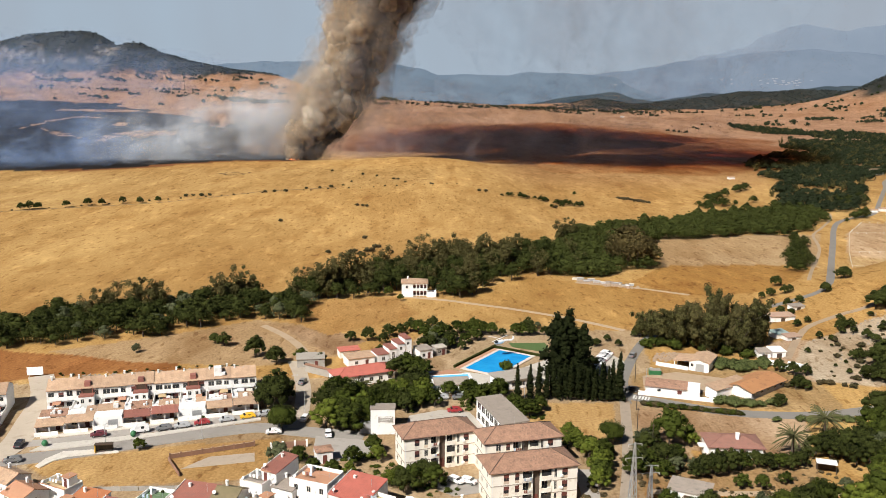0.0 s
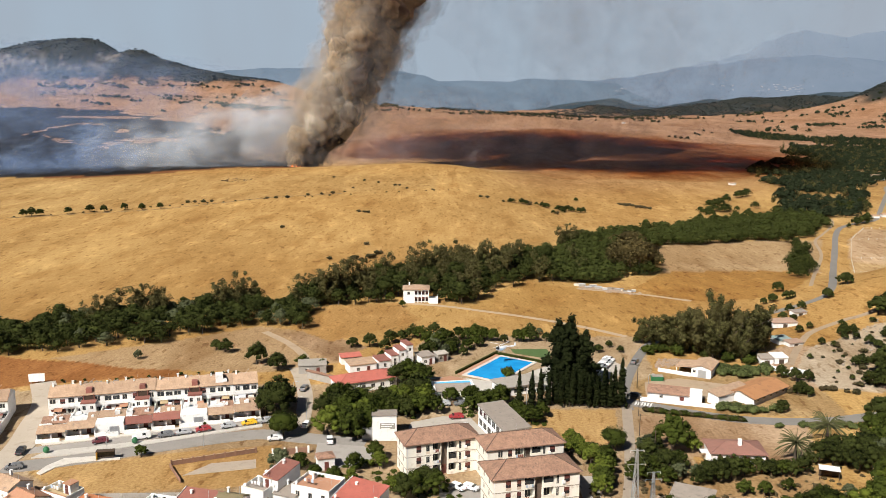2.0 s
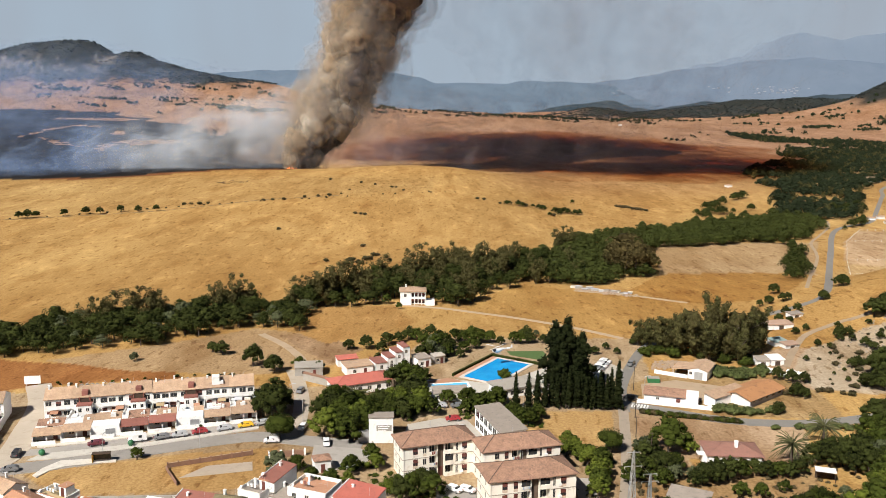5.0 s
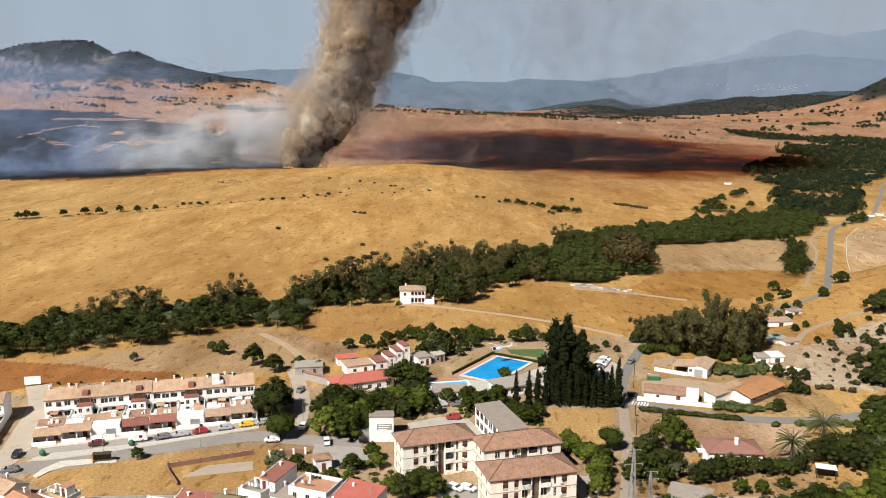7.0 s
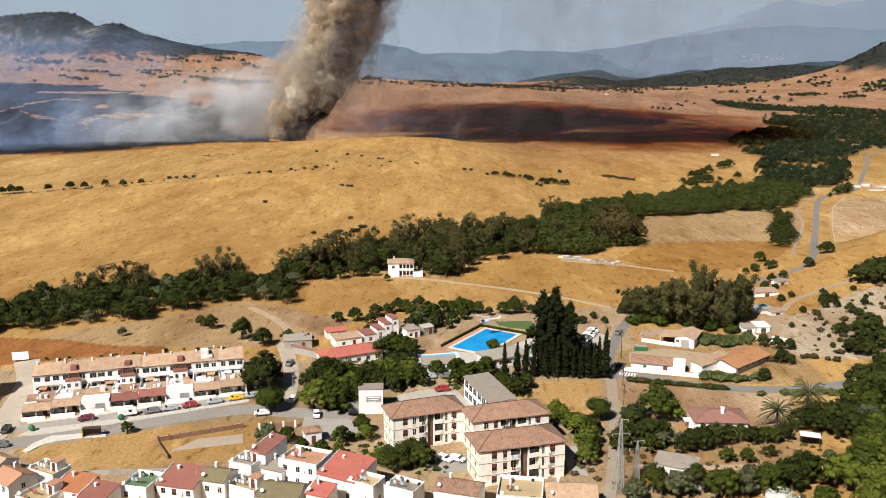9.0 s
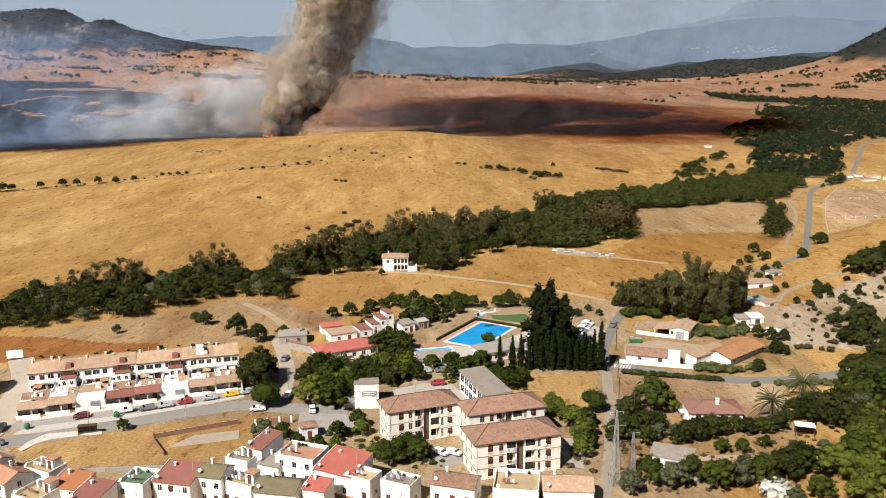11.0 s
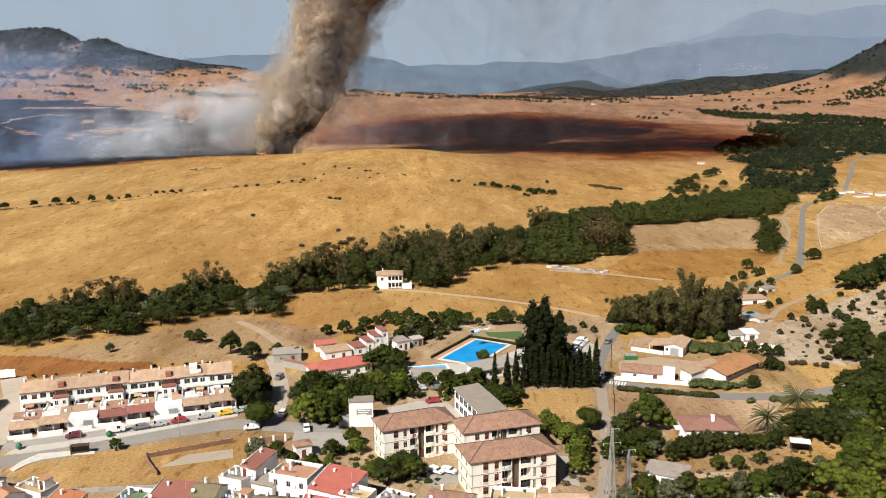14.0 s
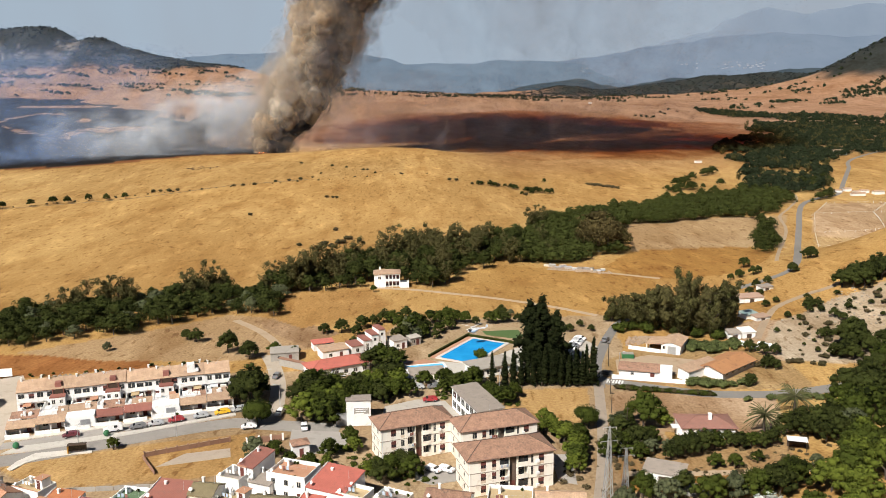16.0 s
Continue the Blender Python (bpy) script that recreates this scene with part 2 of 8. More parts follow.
# scrub leaves greyed and blued, distance haze put into their colour
HAZED_MAQUIS = leaf_mat("maquis", (0.022, 0.027, 0.026), (0.040, 0.047, 0.044))
PALM = leaf_mat("palm_fronds", (0.030, 0.034, 0.013), (0.135, 0.130, 0.058))
BLOSSOM = leaf_mat("white_blossom", (0.407, 0.414, 0.355), (0.555, 0.562, 0.518))
CANE = leaf_mat("cane_leaves", (0.030, 0.042, 0.012), (0.100, 0.115, 0.040))

# open ground: soil and grass colours, part haze- and shade-tinted, mottled at three scales
GROUND, t, bsdf = blank("ground")
co = t.nodes.new("ShaderNodeNewGeometry").outputs["Position"]
soil = t.nodes.new("ShaderNodeAttribute")
soil.attribute_name = "soil"
col = soil.outputs["Color"]
mp = node(t, "ShaderNodeMapping", Scale=(1.0, 0.35, 1.0))
t.links.new(co, mp.inputs["Vector"])
col = blend(t, noisy(t, co, 0.005, 5.0, 0.35, 0.65), blend(t, 1.0, col, (0.84, 0.77, 0.68), "MULTIPLY"), col)
col = blend(t, noisy(t, mp.outputs[0], 0.020, 5.0, 0.38, 0.64), blend(t, 1.0, col, (0.87, 0.82, 0.75), "MULTIPLY"), blend(t, 1.0, col, (1.13, 1.13, 1.12), "MULTIPLY"))
col = blend(t, noisy(t, mp.outputs[0], 0.07, 7.0, 0.48, 0.68), col, blend(t, 1.0, col, (0.76, 0.69, 0.61), "MULTIPLY"))
col = blend(t, noisy(t, mp.outputs[0], 0.16, 6.0, 0.54, 0.70), col, blend(t, 1.0, col, (1.26, 1.28, 1.32), "MULTIPLY"))
col = blend(t, noisy(t, mp.outputs[0], 0.42, 6.0, 0.56, 0.66), col, blend(t, 1.0, col, (0.62, 0.55, 0.47), "MULTIPLY"))
col = blend(t, noisy(t, co, 1.2, 6.0, 0.36, 0.64), blend(t, 1.0, col, (1.16, 1.16, 1.15), "MULTIPLY"), blend(t, 1.0, col, (0.82, 0.79, 0.75), "MULTIPLY"))
t.links.new(col, bsdf.inputs["Base Color"])
bsdf.inputs["Roughness"].default_value = 1.0
bsdf.inputs["Specular IOR Level"].default_value = 0.1
gb = node(t, "ShaderNodeBump", Strength=0.3, Distance=0.3)
t.links.new(noisy(t, co, 0.5, 8.0, 0.2, 0.8), gb.inputs["Height"])
t.links.new(gb.outputs["Normal"], bsdf.inputs["Normal"])


def smoke_mat(name, tint, noise_scale, lo, hi):
    """Smoke: ragged, see-through, its colour and thickness set puff by puff."""
    m, t, bsdf = blank(name)
    co = t.nodes.new("ShaderNodeNewGeometry").outputs["Position"]
    tone = t.nodes.new("ShaderNodeAttribute")
    tone.attribute_name = "tone"
    dens = t.nodes.new("ShaderNodeAttribute")
    dens.attribute_name = "thickness"
    n1 = noisy(t, co, noise_scale, 4.0, lo, hi)
    mul = t.nodes.new("ShaderNodeMath")
    mul.operation = "MULTIPLY"
    t.links.new(n1, mul.inputs[0])
    t.links.new(dens.outputs["Fac"], mul.inputs[1])
    diff = node(t, "ShaderNodeBsdfDiffuse", Roughness=1.0)
    trl = t.nodes.new("ShaderNodeBsdfTranslucent")
    t.links.new(tone.outputs["Color"], diff.inputs["Color"])
    t.links.new(tone.outputs["Color"], trl.inputs["Color"])
    body = t.nodes.new("ShaderNodeMixShader")
    body.inputs[0].default_value = 0.35
    t.links.new(diff.outputs[0], body.inputs[1])
    t.links.new(trl.outputs[0], body.inputs[2])
    clear = node(t, "ShaderNodeBsdfTransparent", Color=(*tint, 1))
    mix = t.nodes.new("ShaderNodeMixShader")
    t.links.new(mul.outputs[0], mix.inputs[0])
    t.links.new(clear.outputs[0], mix.inputs[1])
    t.links.new(body.outputs[0], mix.inputs[2])
    t.links.new(mix.outputs[0], t.nodes["Material Output"].inputs["Surface"])
    return m


BROWN_SMOKE = smoke_mat("brown_smoke", (1.0, 0.95, 0.905), 0.03, 0.34, 0.62)
SMOKE = smoke_mat("smoke", (1.0, 1.0, 1.0), 0.030, 0.24, 0.62)
THIN_SMOKE = smoke_mat("thin_smoke", (1.0, 1.0, 1.0), 0.032, 0.36, 0.72)

# ---- small builders ----
def link_mesh(name, bm, mat, smooth=False):
    me = bpy.data.meshes.new(name)
    bm.to_mesh(me)
    bm.free()
    if mat:
        me.materials.append(mat)
    if smooth:
        me.polygons.foreach_set("use_smooth", [True] * len(me.polygons))
    return me


def part(name, bm, mat, parent, label="", smooth=False, at=None):
    ob = new(name, link_mesh(name, bm, mat, smooth))
    ob.parent = parent
    if at is not None:
        ob.matrix_basis = at
    if label:
        tagged(ob, label)
    return ob


def share(name, me, parent, at):
    ob = new(name, me)
    ob.parent = parent
    ob.matrix_basis = at
    return ob


def box(bm, x0, x1, y0, y1, z0, z1):
    v = [bm.verts.new(p) for p in ((x0, y0, z0), (x1, y0, z0), (x1, y1, z0), (x0, y1, z0), (x0, y0, z1), (x1, y0, z1), (x1, y1, z1), (x0, y1, z1))]
    for f in ((3, 2, 1, 0), (4, 5, 6, 7), (0, 1, 5, 4), (1, 2, 6, 5), (2, 3, 7, 6), (3, 0, 4, 7)):
        bm.faces.new([v[i] for i in f])
    return bm


def boxes(*items):
    bm = bmesh.new()
    for it in items:
        box(bm, *it)
    return bm


def bevelled(bm, w):
    bmesh.ops.bevel(bm, geom=bm.edges[:], offset=w, segments=1, affect="EDGES")
    return bm


def prism(profile, x0, x1):
    """A solid with a profile in y, z drawn out along x."""
    bm = bmesh.new()
    a = [bm.verts.new((x0, y, z)) for y, z in profile]
    b = [bm.verts.new((x1, y, z)) for y, z in profile]
    n = len(profile)
    bm.faces.new(a)
    bm.faces.new(b[::-1])
    for i in range(n):
        bm.faces.new((a[i], b[i], b[(i + 1) % n], a[(i + 1) % n]))
    bmesh.ops.recalc_face_normals(bm, faces=bm.faces[:])
    return bm


def tube(points, r0, r1=None, n=6):
    bm = bmesh.new()
    r1 = r0 if r1 is None else r1
    rings = []
    for i, p in enumerate(points):
        p = Vector(p)
        d = (Vector(points[min(i + 1, len(points) - 1)]) - Vector(points[max(i - 1, 0)])).normalized()
        u = d.orthogonal().normalized()
        w = d.cross(u)
        r = r0 + (r1 - r0) * i / (len(points) - 1)
        rings.append([bm.verts.new(p + r * (math.cos(6.2832 * k / n) * u + math.sin(6.2832 * k / n) * w)) for k in range(n)])
    for a, b in zip(rings, rings[1:]):
        for k in range(n):
            bm.faces.new((a[k], a[(k + 1) % n], b[(k + 1) % n], b[k]))
    bm.faces.new(rings[0][::-1])
    bm.faces.new(rings[-1])
    return bm


def thing(name, x, y, rot=0.0, z=None, label="", category="", group=""):
    ob = new(name)
    ob.matrix_basis = pose(x, y, ground_z(x, y) if z is None else z, 0, 0, rot)
    return tagged(ob, label, category, group)


def inside(poly, x, y):
    hit = False
    for (ax, ay), (bx, by) in zip(poly, poly[1:] + poly[:1]):
        if (ay > y) != (by > y) and x < (bx - ax) * (y - ay) / (by - ay) + ax:
            hit = not hit
    return hit


def scatter(poly, step, rnd, jitter=0.45):
    xs, ys = [p[0] for p in poly], [p[1] for p in poly]
    out = []
    y = min(ys)
    while y < max(ys):
        x = min(xs)
        while x < max(xs):
            px, py = x + rnd.uniform(-jitter, jitter) * step, y + rnd.uniform(-jitter, jitter) * step
            wx, wy = 1.1 * step * noise.noise((px / (3 * step), py / (3 * step), 1.0)), 1.1 * step * noise.noise((px / (3 * step), py / (3 * step), 5.0))
            if inside(poly, px + wx, py + wy):
                out.append((px, py))
            x += step
        y += step
    return out


def ribbon(name, line, width, mat, lift, label, step=4.0, kind="structure", thick=0.25):
    """A road or path that follows the ground along a smooth line."""
    pts = []
    n = len(line)
    for i in range(n - 1):
        p0, p1, p2, p3 = (Vector(line[max(0, min(n - 1, i + k))]) for k in (-1, 0, 1, 2))
        m = max(2, int((p2 - p1).length / step))
        for k in range(m):
            u = k / m
            pts.append(0.5 * (2 * p1 + (p2 - p0) * u + (2 * p0 - 5 * p1 + 4 * p2 - p3) * u * u + (3 * p1 - p0 - 3 * p2 + p3) * u ** 3))
    pts.append(Vector(line[-1]))
    bm = bmesh.new()
    prev = None
    for i, p in enumerate(pts):
        d = (pts[min(i + 1, len(pts) - 1)] - pts[max(i - 1, 0)]).normalized()
        s = Vector((-d.y, d.x))
        row = []
        for k in (-1, -0.999, -0.5, 0, 0.5, 0.999, 1):
            q = p + s * (k * width / 2)
            z = ground_z(q.x, q.y) + lift + 0.04 * (1 - k * k) - (thick if abs(k) == 1 else 0)
            row.append(bm.verts.new((q.x, q.y, z)))
        if prev:
            for a, b, c, e in zip(prev, prev[1:], row[1:], row):
                bm.faces.new((a, e, c, b))
        prev = row
    bmesh.ops.recalc_face_normals(bm, faces=bm.faces[:])
    return tagged(new(name, link_mesh(name, bm, mat)), label, kind=kind)


def slab(name, poly, mat, lift, label, thick=0.3, kind="structure", z=None):
    """A flat paved or planted area."""
    bm = bmesh.new()
    hz = [(ground_z(x, y) if z is None else z) + lift for x, y in poly]
    top = [bm.verts.new((x, y, h)) for (x, y), h in zip(poly, hz)]
    low = [bm.verts.new((x, y, h - thick)) for (x, y), h in zip(poly, hz)]
    bm.faces.new(top)
    n = len(poly)
    for i in range(n):
        bm.faces.new((top[i], low[i], low[(i + 1) % n], top[(i + 1) % n]))
    bmesh.ops.recalc_face_normals(bm, faces=bm.faces[:])
    return tagged(new(name, link_mesh(name, bm, mat)), label, kind=kind)

# ---- the ground: one sheet from the lookout to the horizon ----
# far gold pinker and scrub bluer: distance haze put into the soil colours
GOLD, FAR_GOLD, BURNT, HAZED_SCRUB, PALE = (0.445, 0.293, 0.118), (0.345, 0.213, 0.141), (0.014, 0.013, 0.014), (0.030, 0.036, 0.036), (0.165, 0.150, 0.140)
DUST, RED_EARTH, OCHRE, TOWN = (0.375, 0.270, 0.161), (0.290, 0.135, 0.050), (0.450, 0.305, 0.140), (0.375, 0.289, 0.191)
PARCELS = [
    ([(-200, 300), (-151, 284), (-131, 282), (-94, 279), (-88, 266), (-106, 265), (-128, 259), (-150, 250), (-220, 262)], RED_EARTH),
    ([(-140, 285), (-103, 309), (-78, 329), (-57, 321), (-34, 285), (-47, 282), (-64, 273), (-109, 275), (-131, 282)], DUST),
    ([(-68, 320), (-53, 324), (-33, 302), (-43, 285)], (0.300, 0.206, 0.128)),
    ([(-68, 360), (-26, 370), (-15, 341), (-47, 309), (-62, 324)], (0.360, 0.217, 0.083)),
    ([(4, 360), (12, 386), (32, 413), (101, 383), (97, 357), (73, 324), (48, 333)], (0.375, 0.232, 0.083)),
    ([(119, 538), (228, 544), (190, 450), (105, 440), (110, 470)], (0.390, 0.285, 0.169)),
    ([(190, 450), (157, 391), (138, 372), (105, 376), (82, 402), (105, 440)], (0.345, 0.199, 0.064)),
    ([(-150, 250), (-60, 262), (-30, 262), (-10, 320), (70, 320), (60, 250), (60, 160), (-150, 160)], TOWN),
    ([(-104, 196), (-72, 209), (-46, 214), (-46, 190), (-90, 184)], OCHRE),
    ([(20, 243), (46, 243), (43, 215), (28, 214), (20, 226)], OCHRE),
    ([(53, 240), (80, 235), (99, 234), (90, 207), (48, 212)], (0.390, 0.281, 0.188)),
    ([(46, 207), (90, 203), (84, 184), (44, 186)], (0.345, 0.236, 0.124)),
    ([(44, 186), (84, 184), (80, 176), (43, 178)], (0.330, 0.180, 0.053)),
    ([(55, 252), (62, 246), (80, 240), (112, 238), (114, 262), (104, 275), (70, 280), (57, 268)], (0.335, 0.235, 0.120)),
    ([(112, 262), (106, 278), (102, 290), (112, 302), (122, 306), (128, 298), (118, 284), (122, 262)], (0.385, 0.285, 0.200)),
    ([(114, 264), (114, 280), (119, 292), (126, 301), (138, 306), (151, 313), (163, 313), (195, 316), (195, 258), (150, 255), (128, 257)], (0.410, 0.350, 0.275)),
]
PARCELS += [([(222, 490), (245, 545), (276, 594), (318, 592), (345, 560), (300, 480), (240, 470)], (0.430, 0.315, 0.205)), ([(212, 462), (222, 490), (240, 470), (300, 480), (290, 455), (215, 440)], (0.40, 0.285, 0.150))]
BURN_EDGE = [(-1700, 700), (-1700, 2080), (-1060, 2116), (-940, 2154), (-838, 2138), (-705, 1900), (-578, 1724), (-412, 1410), (-340, 1180), (-190, 1020), (-130, 905), (-165, 862), (-217, 866), (-261, 831), (-306, 808), (-352, 793), (-399, 784), (-520, 760), (-900, 720)]
# unburnt golden strips and pale tracks left inside the burn
UNBURNT = [[(-531, 1301), (-512, 1364), (-394, 1348), (-420, 1315), (-454, 1290), (-470, 1265), (-490, 1285)], [(-481, 1175), (-498, 1190), (-526, 1287), (-500, 1275)], [(-586, 1488), (-555, 1462), (-546, 1433), (-567, 1444)],
           [(-696, 1382), (-699, 1490), (-674, 1545), (-629, 1536), (-629, 1549), (-676, 1562), (-706, 1508), (-704, 1382)], [(-677, 1417), (-581, 1290), (-542, 1255), (-542, 1245), (-585, 1278), (-682, 1410)], [(-760, 1640), (-640, 1660), (-600, 1690), (-640, 1720), (-770, 1690)]]


def soil_at(x, y, z):
    n1 = noise.noise((x / 90, y / 90, 7.0))
    n2 = noise.noise((x / 25, y / 25, 3.0))
    if y < 600 and abs(x) < 350:
        w = 1.6 * n2 + 0.8 * noise.noise((x / 6, y / 6, 1.0))
        for poly, c in PARCELS[::-1]:
            if inside(poly, x + w, y + w * 0.7):
                return c
    f = smooth(800, 1300, y)
    tint = 0.5 + 0.5 * noise.noise((x / 190 + 4, y / 150, 2.0))
    near = [a + (b - a) * smooth(.35, .7, tint) for a, b in zip(GOLD, (0.400, 0.256, 0.100))]
    if 585 < y < 840 and x < -20:
        k = smooth(588, 604, y - (x + 303) * .42) * (1 - smooth(770, 800, y)) * .8
        near = [a + (b - a) * k for a, b in zip(near, (0.385, 0.256, 0.106))]
    # reddish-brown tint of thin smoke shade painted into the soil
    if y > 640:
        k = smooth(700, 860, y) * smooth(0.0, .1, x / y) * (1 - smooth(.32, .4, x / y)) * .8
        near = [a + (b - a) * k for a, b in zip(near, (0.320, 0.190, 0.088))]
    c = [a + (b - a) * f for a, b in zip(near, FAR_GOLD)]
    if y > 780:
        far = 0.10 + 0.9 * smooth(900, 1300, y)
        n3 = noise.noise((x / 14, y / 30, 5.0))
        wx, wy = (45 * n1 + 14 * n2) * far, (70 * n1 + 25 * n2) * far + 5 * n3
        if inside(BURN_EDGE, x + wx, y + wy):
            sx, sy = x + 9 * n2 + 4 * n3, y + 12 * n2 + 14 * n3
            if n2 + n3 > 0.5 or not any(inside(q, sx, sy) for q in UNBURNT):
                return [q * (1 + 0.9 * smooth(-0.1, 0.5, n1 + 0.5 * n3)) for q in BURNT]
        elif inside(BURN_EDGE, x + wx, y + wy + 16) and y < 900:
            return (0.20, 0.090, 0.036)
        high = smooth(108, 122, z + 22 * n1 + 10 * n2) * smooth(2300, 2700, y) + smooth(2950, 3150, y + 120 * n1) * smooth(0.10, 0.16, x / y) + smooth(58, 84, z + 25 * n1) * smooth(900, 1150, x)
        high = min(1.0, high)
        rocky = smooth(-0.05, 0.25, noise.noise((x / 85, z / 9, 1.5)) + 0.5 * noise.noise((x / 26, z / 5, 4.0))) * smooth(2500, 2700, y) * (1 - smooth(192, 222, z + 20 * n1)) * smooth(120, 150, z + 12 * n2) * (1 - smooth(-1190, -1120, x))
        s = [a + (b - a) * rocky for a, b in zip(HAZED_SCRUB, PALE)]
        c = [a + (b - a) * high for a, b in zip(c, s)]
    return c


az = [-180 + 6 * i for i in range(24)] + [-36 + 0.125 * i for i in range(576)] + [36 + 6 * i for i in range(24)]
rings = [1.5, 4, 8, 14, 20, 28, 36, 44, 54, 66, 78, 90, 100, 110, 120, 130]
while rings[-1] < 4550:
    rings.append(rings[-1] * (1.0055 if 165 < rings[-1] < 430 else 1.013 if rings[-1] < 1500 else 1.0075))
verts, soils = [], []
for r in rings:
    for a in az:
        x, y = r * math.sin(radians(a)), r * math.cos(radians(a))
        z = ground_z(x, y)
        verts.append((x, y, z))
        soils.extend((*soil_at(x, y, z), 1.0))
na = len(az)
idx = np.arange(len(rings) * na).reshape(len(rings), na)
nxt = np.roll(idx, -1, axis=1)
quads = np.stack([idx[:-1], idx[1:], nxt[1:], nxt[:-1]], axis=-1).reshape(-1, 4)
me = bpy.data.meshes.new("ground")
me.from_pydata(verts + [(0, 0, ground_z(0, 0))], [], quads.tolist() + [(len(verts), int(idx[0, i]), int(nxt[0, i])) for i in range(na)])
soils.extend((*GOLD, 1.0))
me.attributes.new("soil", "FLOAT_COLOR", "POINT").data.foreach_set("color", soils)
me.polygons.foreach_set("use_smooth", [True] * len(me.polygons))
me.materials.append(GROUND)
tagged(new("ground", me), "dry golden summer pasture rising to burnt hills", "ground", kind="structure")


# ---- blue hills in the distance ----
def far_ridge(name, depth, profile, rough, mat, label, seed, run=420):
    bm = bmesh.new()
    rows = []
    for j in range(7):
        row = []
        for i in range(241):
            a = profile[0][0] + (profile[-1][0] - profile[0][0]) * i / 240
            k = max(q for q in range(len(profile) - 1) if profile[q][0] <= a + 1e-9)
            (a0, z0), (a1, z1) = profile[k], profile[k + 1]
            z = z0 + (z1 - z0) * smooth(0, 1, (a - a0) / (a1 - a0))
            z += rough * (noise.fractal((a * 18, seed, j * 0.2), 0.8, 2.1, 7))
            d = depth - run * (j / 6)
            zz = -30 + (z + 30) * (1 - (j / 6) ** 1.3) + (8 * noise.noise((a * 30, j * 0.9, seed)) if 0 < j < 6 else 0)
            row.append(bm.verts.new((a * d, d, zz)))
        rows.append(row)
    for p, q in zip(rows, rows[1:]):
        for i in range(240):
            bm.faces.new((p[i], q[i], q[i + 1], p[i + 1]))
    bmesh.ops.recalc_face_normals(bm, faces=bm.faces[:])
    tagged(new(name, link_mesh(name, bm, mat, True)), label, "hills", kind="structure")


def hazed_far_mat(name, a, b, glow):
    # aerial haze painted as a bluish base colour plus a faint glow
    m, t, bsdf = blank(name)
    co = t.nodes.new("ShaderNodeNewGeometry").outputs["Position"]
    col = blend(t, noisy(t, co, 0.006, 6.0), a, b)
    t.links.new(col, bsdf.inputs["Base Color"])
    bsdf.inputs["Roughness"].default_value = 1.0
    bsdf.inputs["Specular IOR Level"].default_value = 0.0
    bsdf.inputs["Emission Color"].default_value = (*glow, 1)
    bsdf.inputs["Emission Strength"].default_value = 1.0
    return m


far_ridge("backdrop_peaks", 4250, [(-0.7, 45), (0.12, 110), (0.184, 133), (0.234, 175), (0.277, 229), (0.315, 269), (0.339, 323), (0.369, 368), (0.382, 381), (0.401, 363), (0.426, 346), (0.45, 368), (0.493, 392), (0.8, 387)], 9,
          hazed_far_mat("far_blue_haze", (0.10, 0.12, 0.145), (0.12, 0.14, 0.165), (0.083, 0.110, 0.150)), "pale blue mountain peaks in the haze", 3.0, 60)
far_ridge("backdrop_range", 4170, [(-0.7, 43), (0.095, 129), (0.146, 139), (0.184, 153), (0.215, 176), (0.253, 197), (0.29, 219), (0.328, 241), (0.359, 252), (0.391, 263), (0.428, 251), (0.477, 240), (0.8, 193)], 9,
          hazed_far_mat("mid_blue_haze", (0.07, 0.085, 0.105), (0.09, 0.105, 0.125), (0.066, 0.092, 0.132)), "blue mountain range in the haze", 5.0)
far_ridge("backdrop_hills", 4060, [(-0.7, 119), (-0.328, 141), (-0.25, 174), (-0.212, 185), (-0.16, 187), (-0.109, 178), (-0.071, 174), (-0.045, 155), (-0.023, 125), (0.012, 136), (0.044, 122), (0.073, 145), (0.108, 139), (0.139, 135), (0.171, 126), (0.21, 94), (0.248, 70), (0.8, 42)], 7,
          hazed_far_mat("near_blue_haze", (0.050, 0.065, 0.080), (0.070, 0.085, 0.100), (0.070, 0.098, 0.136)), "grey-blue wooded hills in the haze", 8.0)

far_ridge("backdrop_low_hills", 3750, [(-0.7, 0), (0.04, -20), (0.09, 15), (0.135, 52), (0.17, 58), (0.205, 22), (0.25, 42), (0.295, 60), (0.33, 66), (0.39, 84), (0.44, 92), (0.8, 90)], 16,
          hazed_far_mat("low_hills", (0.016, 0.022, 0.023), (0.040, 0.044, 0.042), (0.030, 0.042, 0.056)), "dark wooded low hills across the valley", 11.0)
# pale dots of a far village on the range
vil_rnd = random.Random(31)
bm = bmesh.new()
for k in range(36):
    a = vil_rnd.choice((0.295, 0.345, 0.36, 0.375, 0.385, 0.185)) + vil_rnd.uniform(-.012, .012)
    d = 3735
    z = 92 + d * (vil_rnd.uniform(-2, 12) / 1574)
    box(bm, a * d - vil_rnd.uniform(2, 6), a * d + vil_rnd.uniform(2, 6), d, d + 8, z, z + vil_rnd.uniform(2, 5))
tagged(new("backdrop_village", link_mesh("backdrop_village", bm, hazed_far_mat("hazy_white", (0.22, 0.23, 0.25), (0.26, 0.27, 0.29), (0.08, 0.09, 0.11)))), "tiny pale houses of a far village", "village", kind="structure")
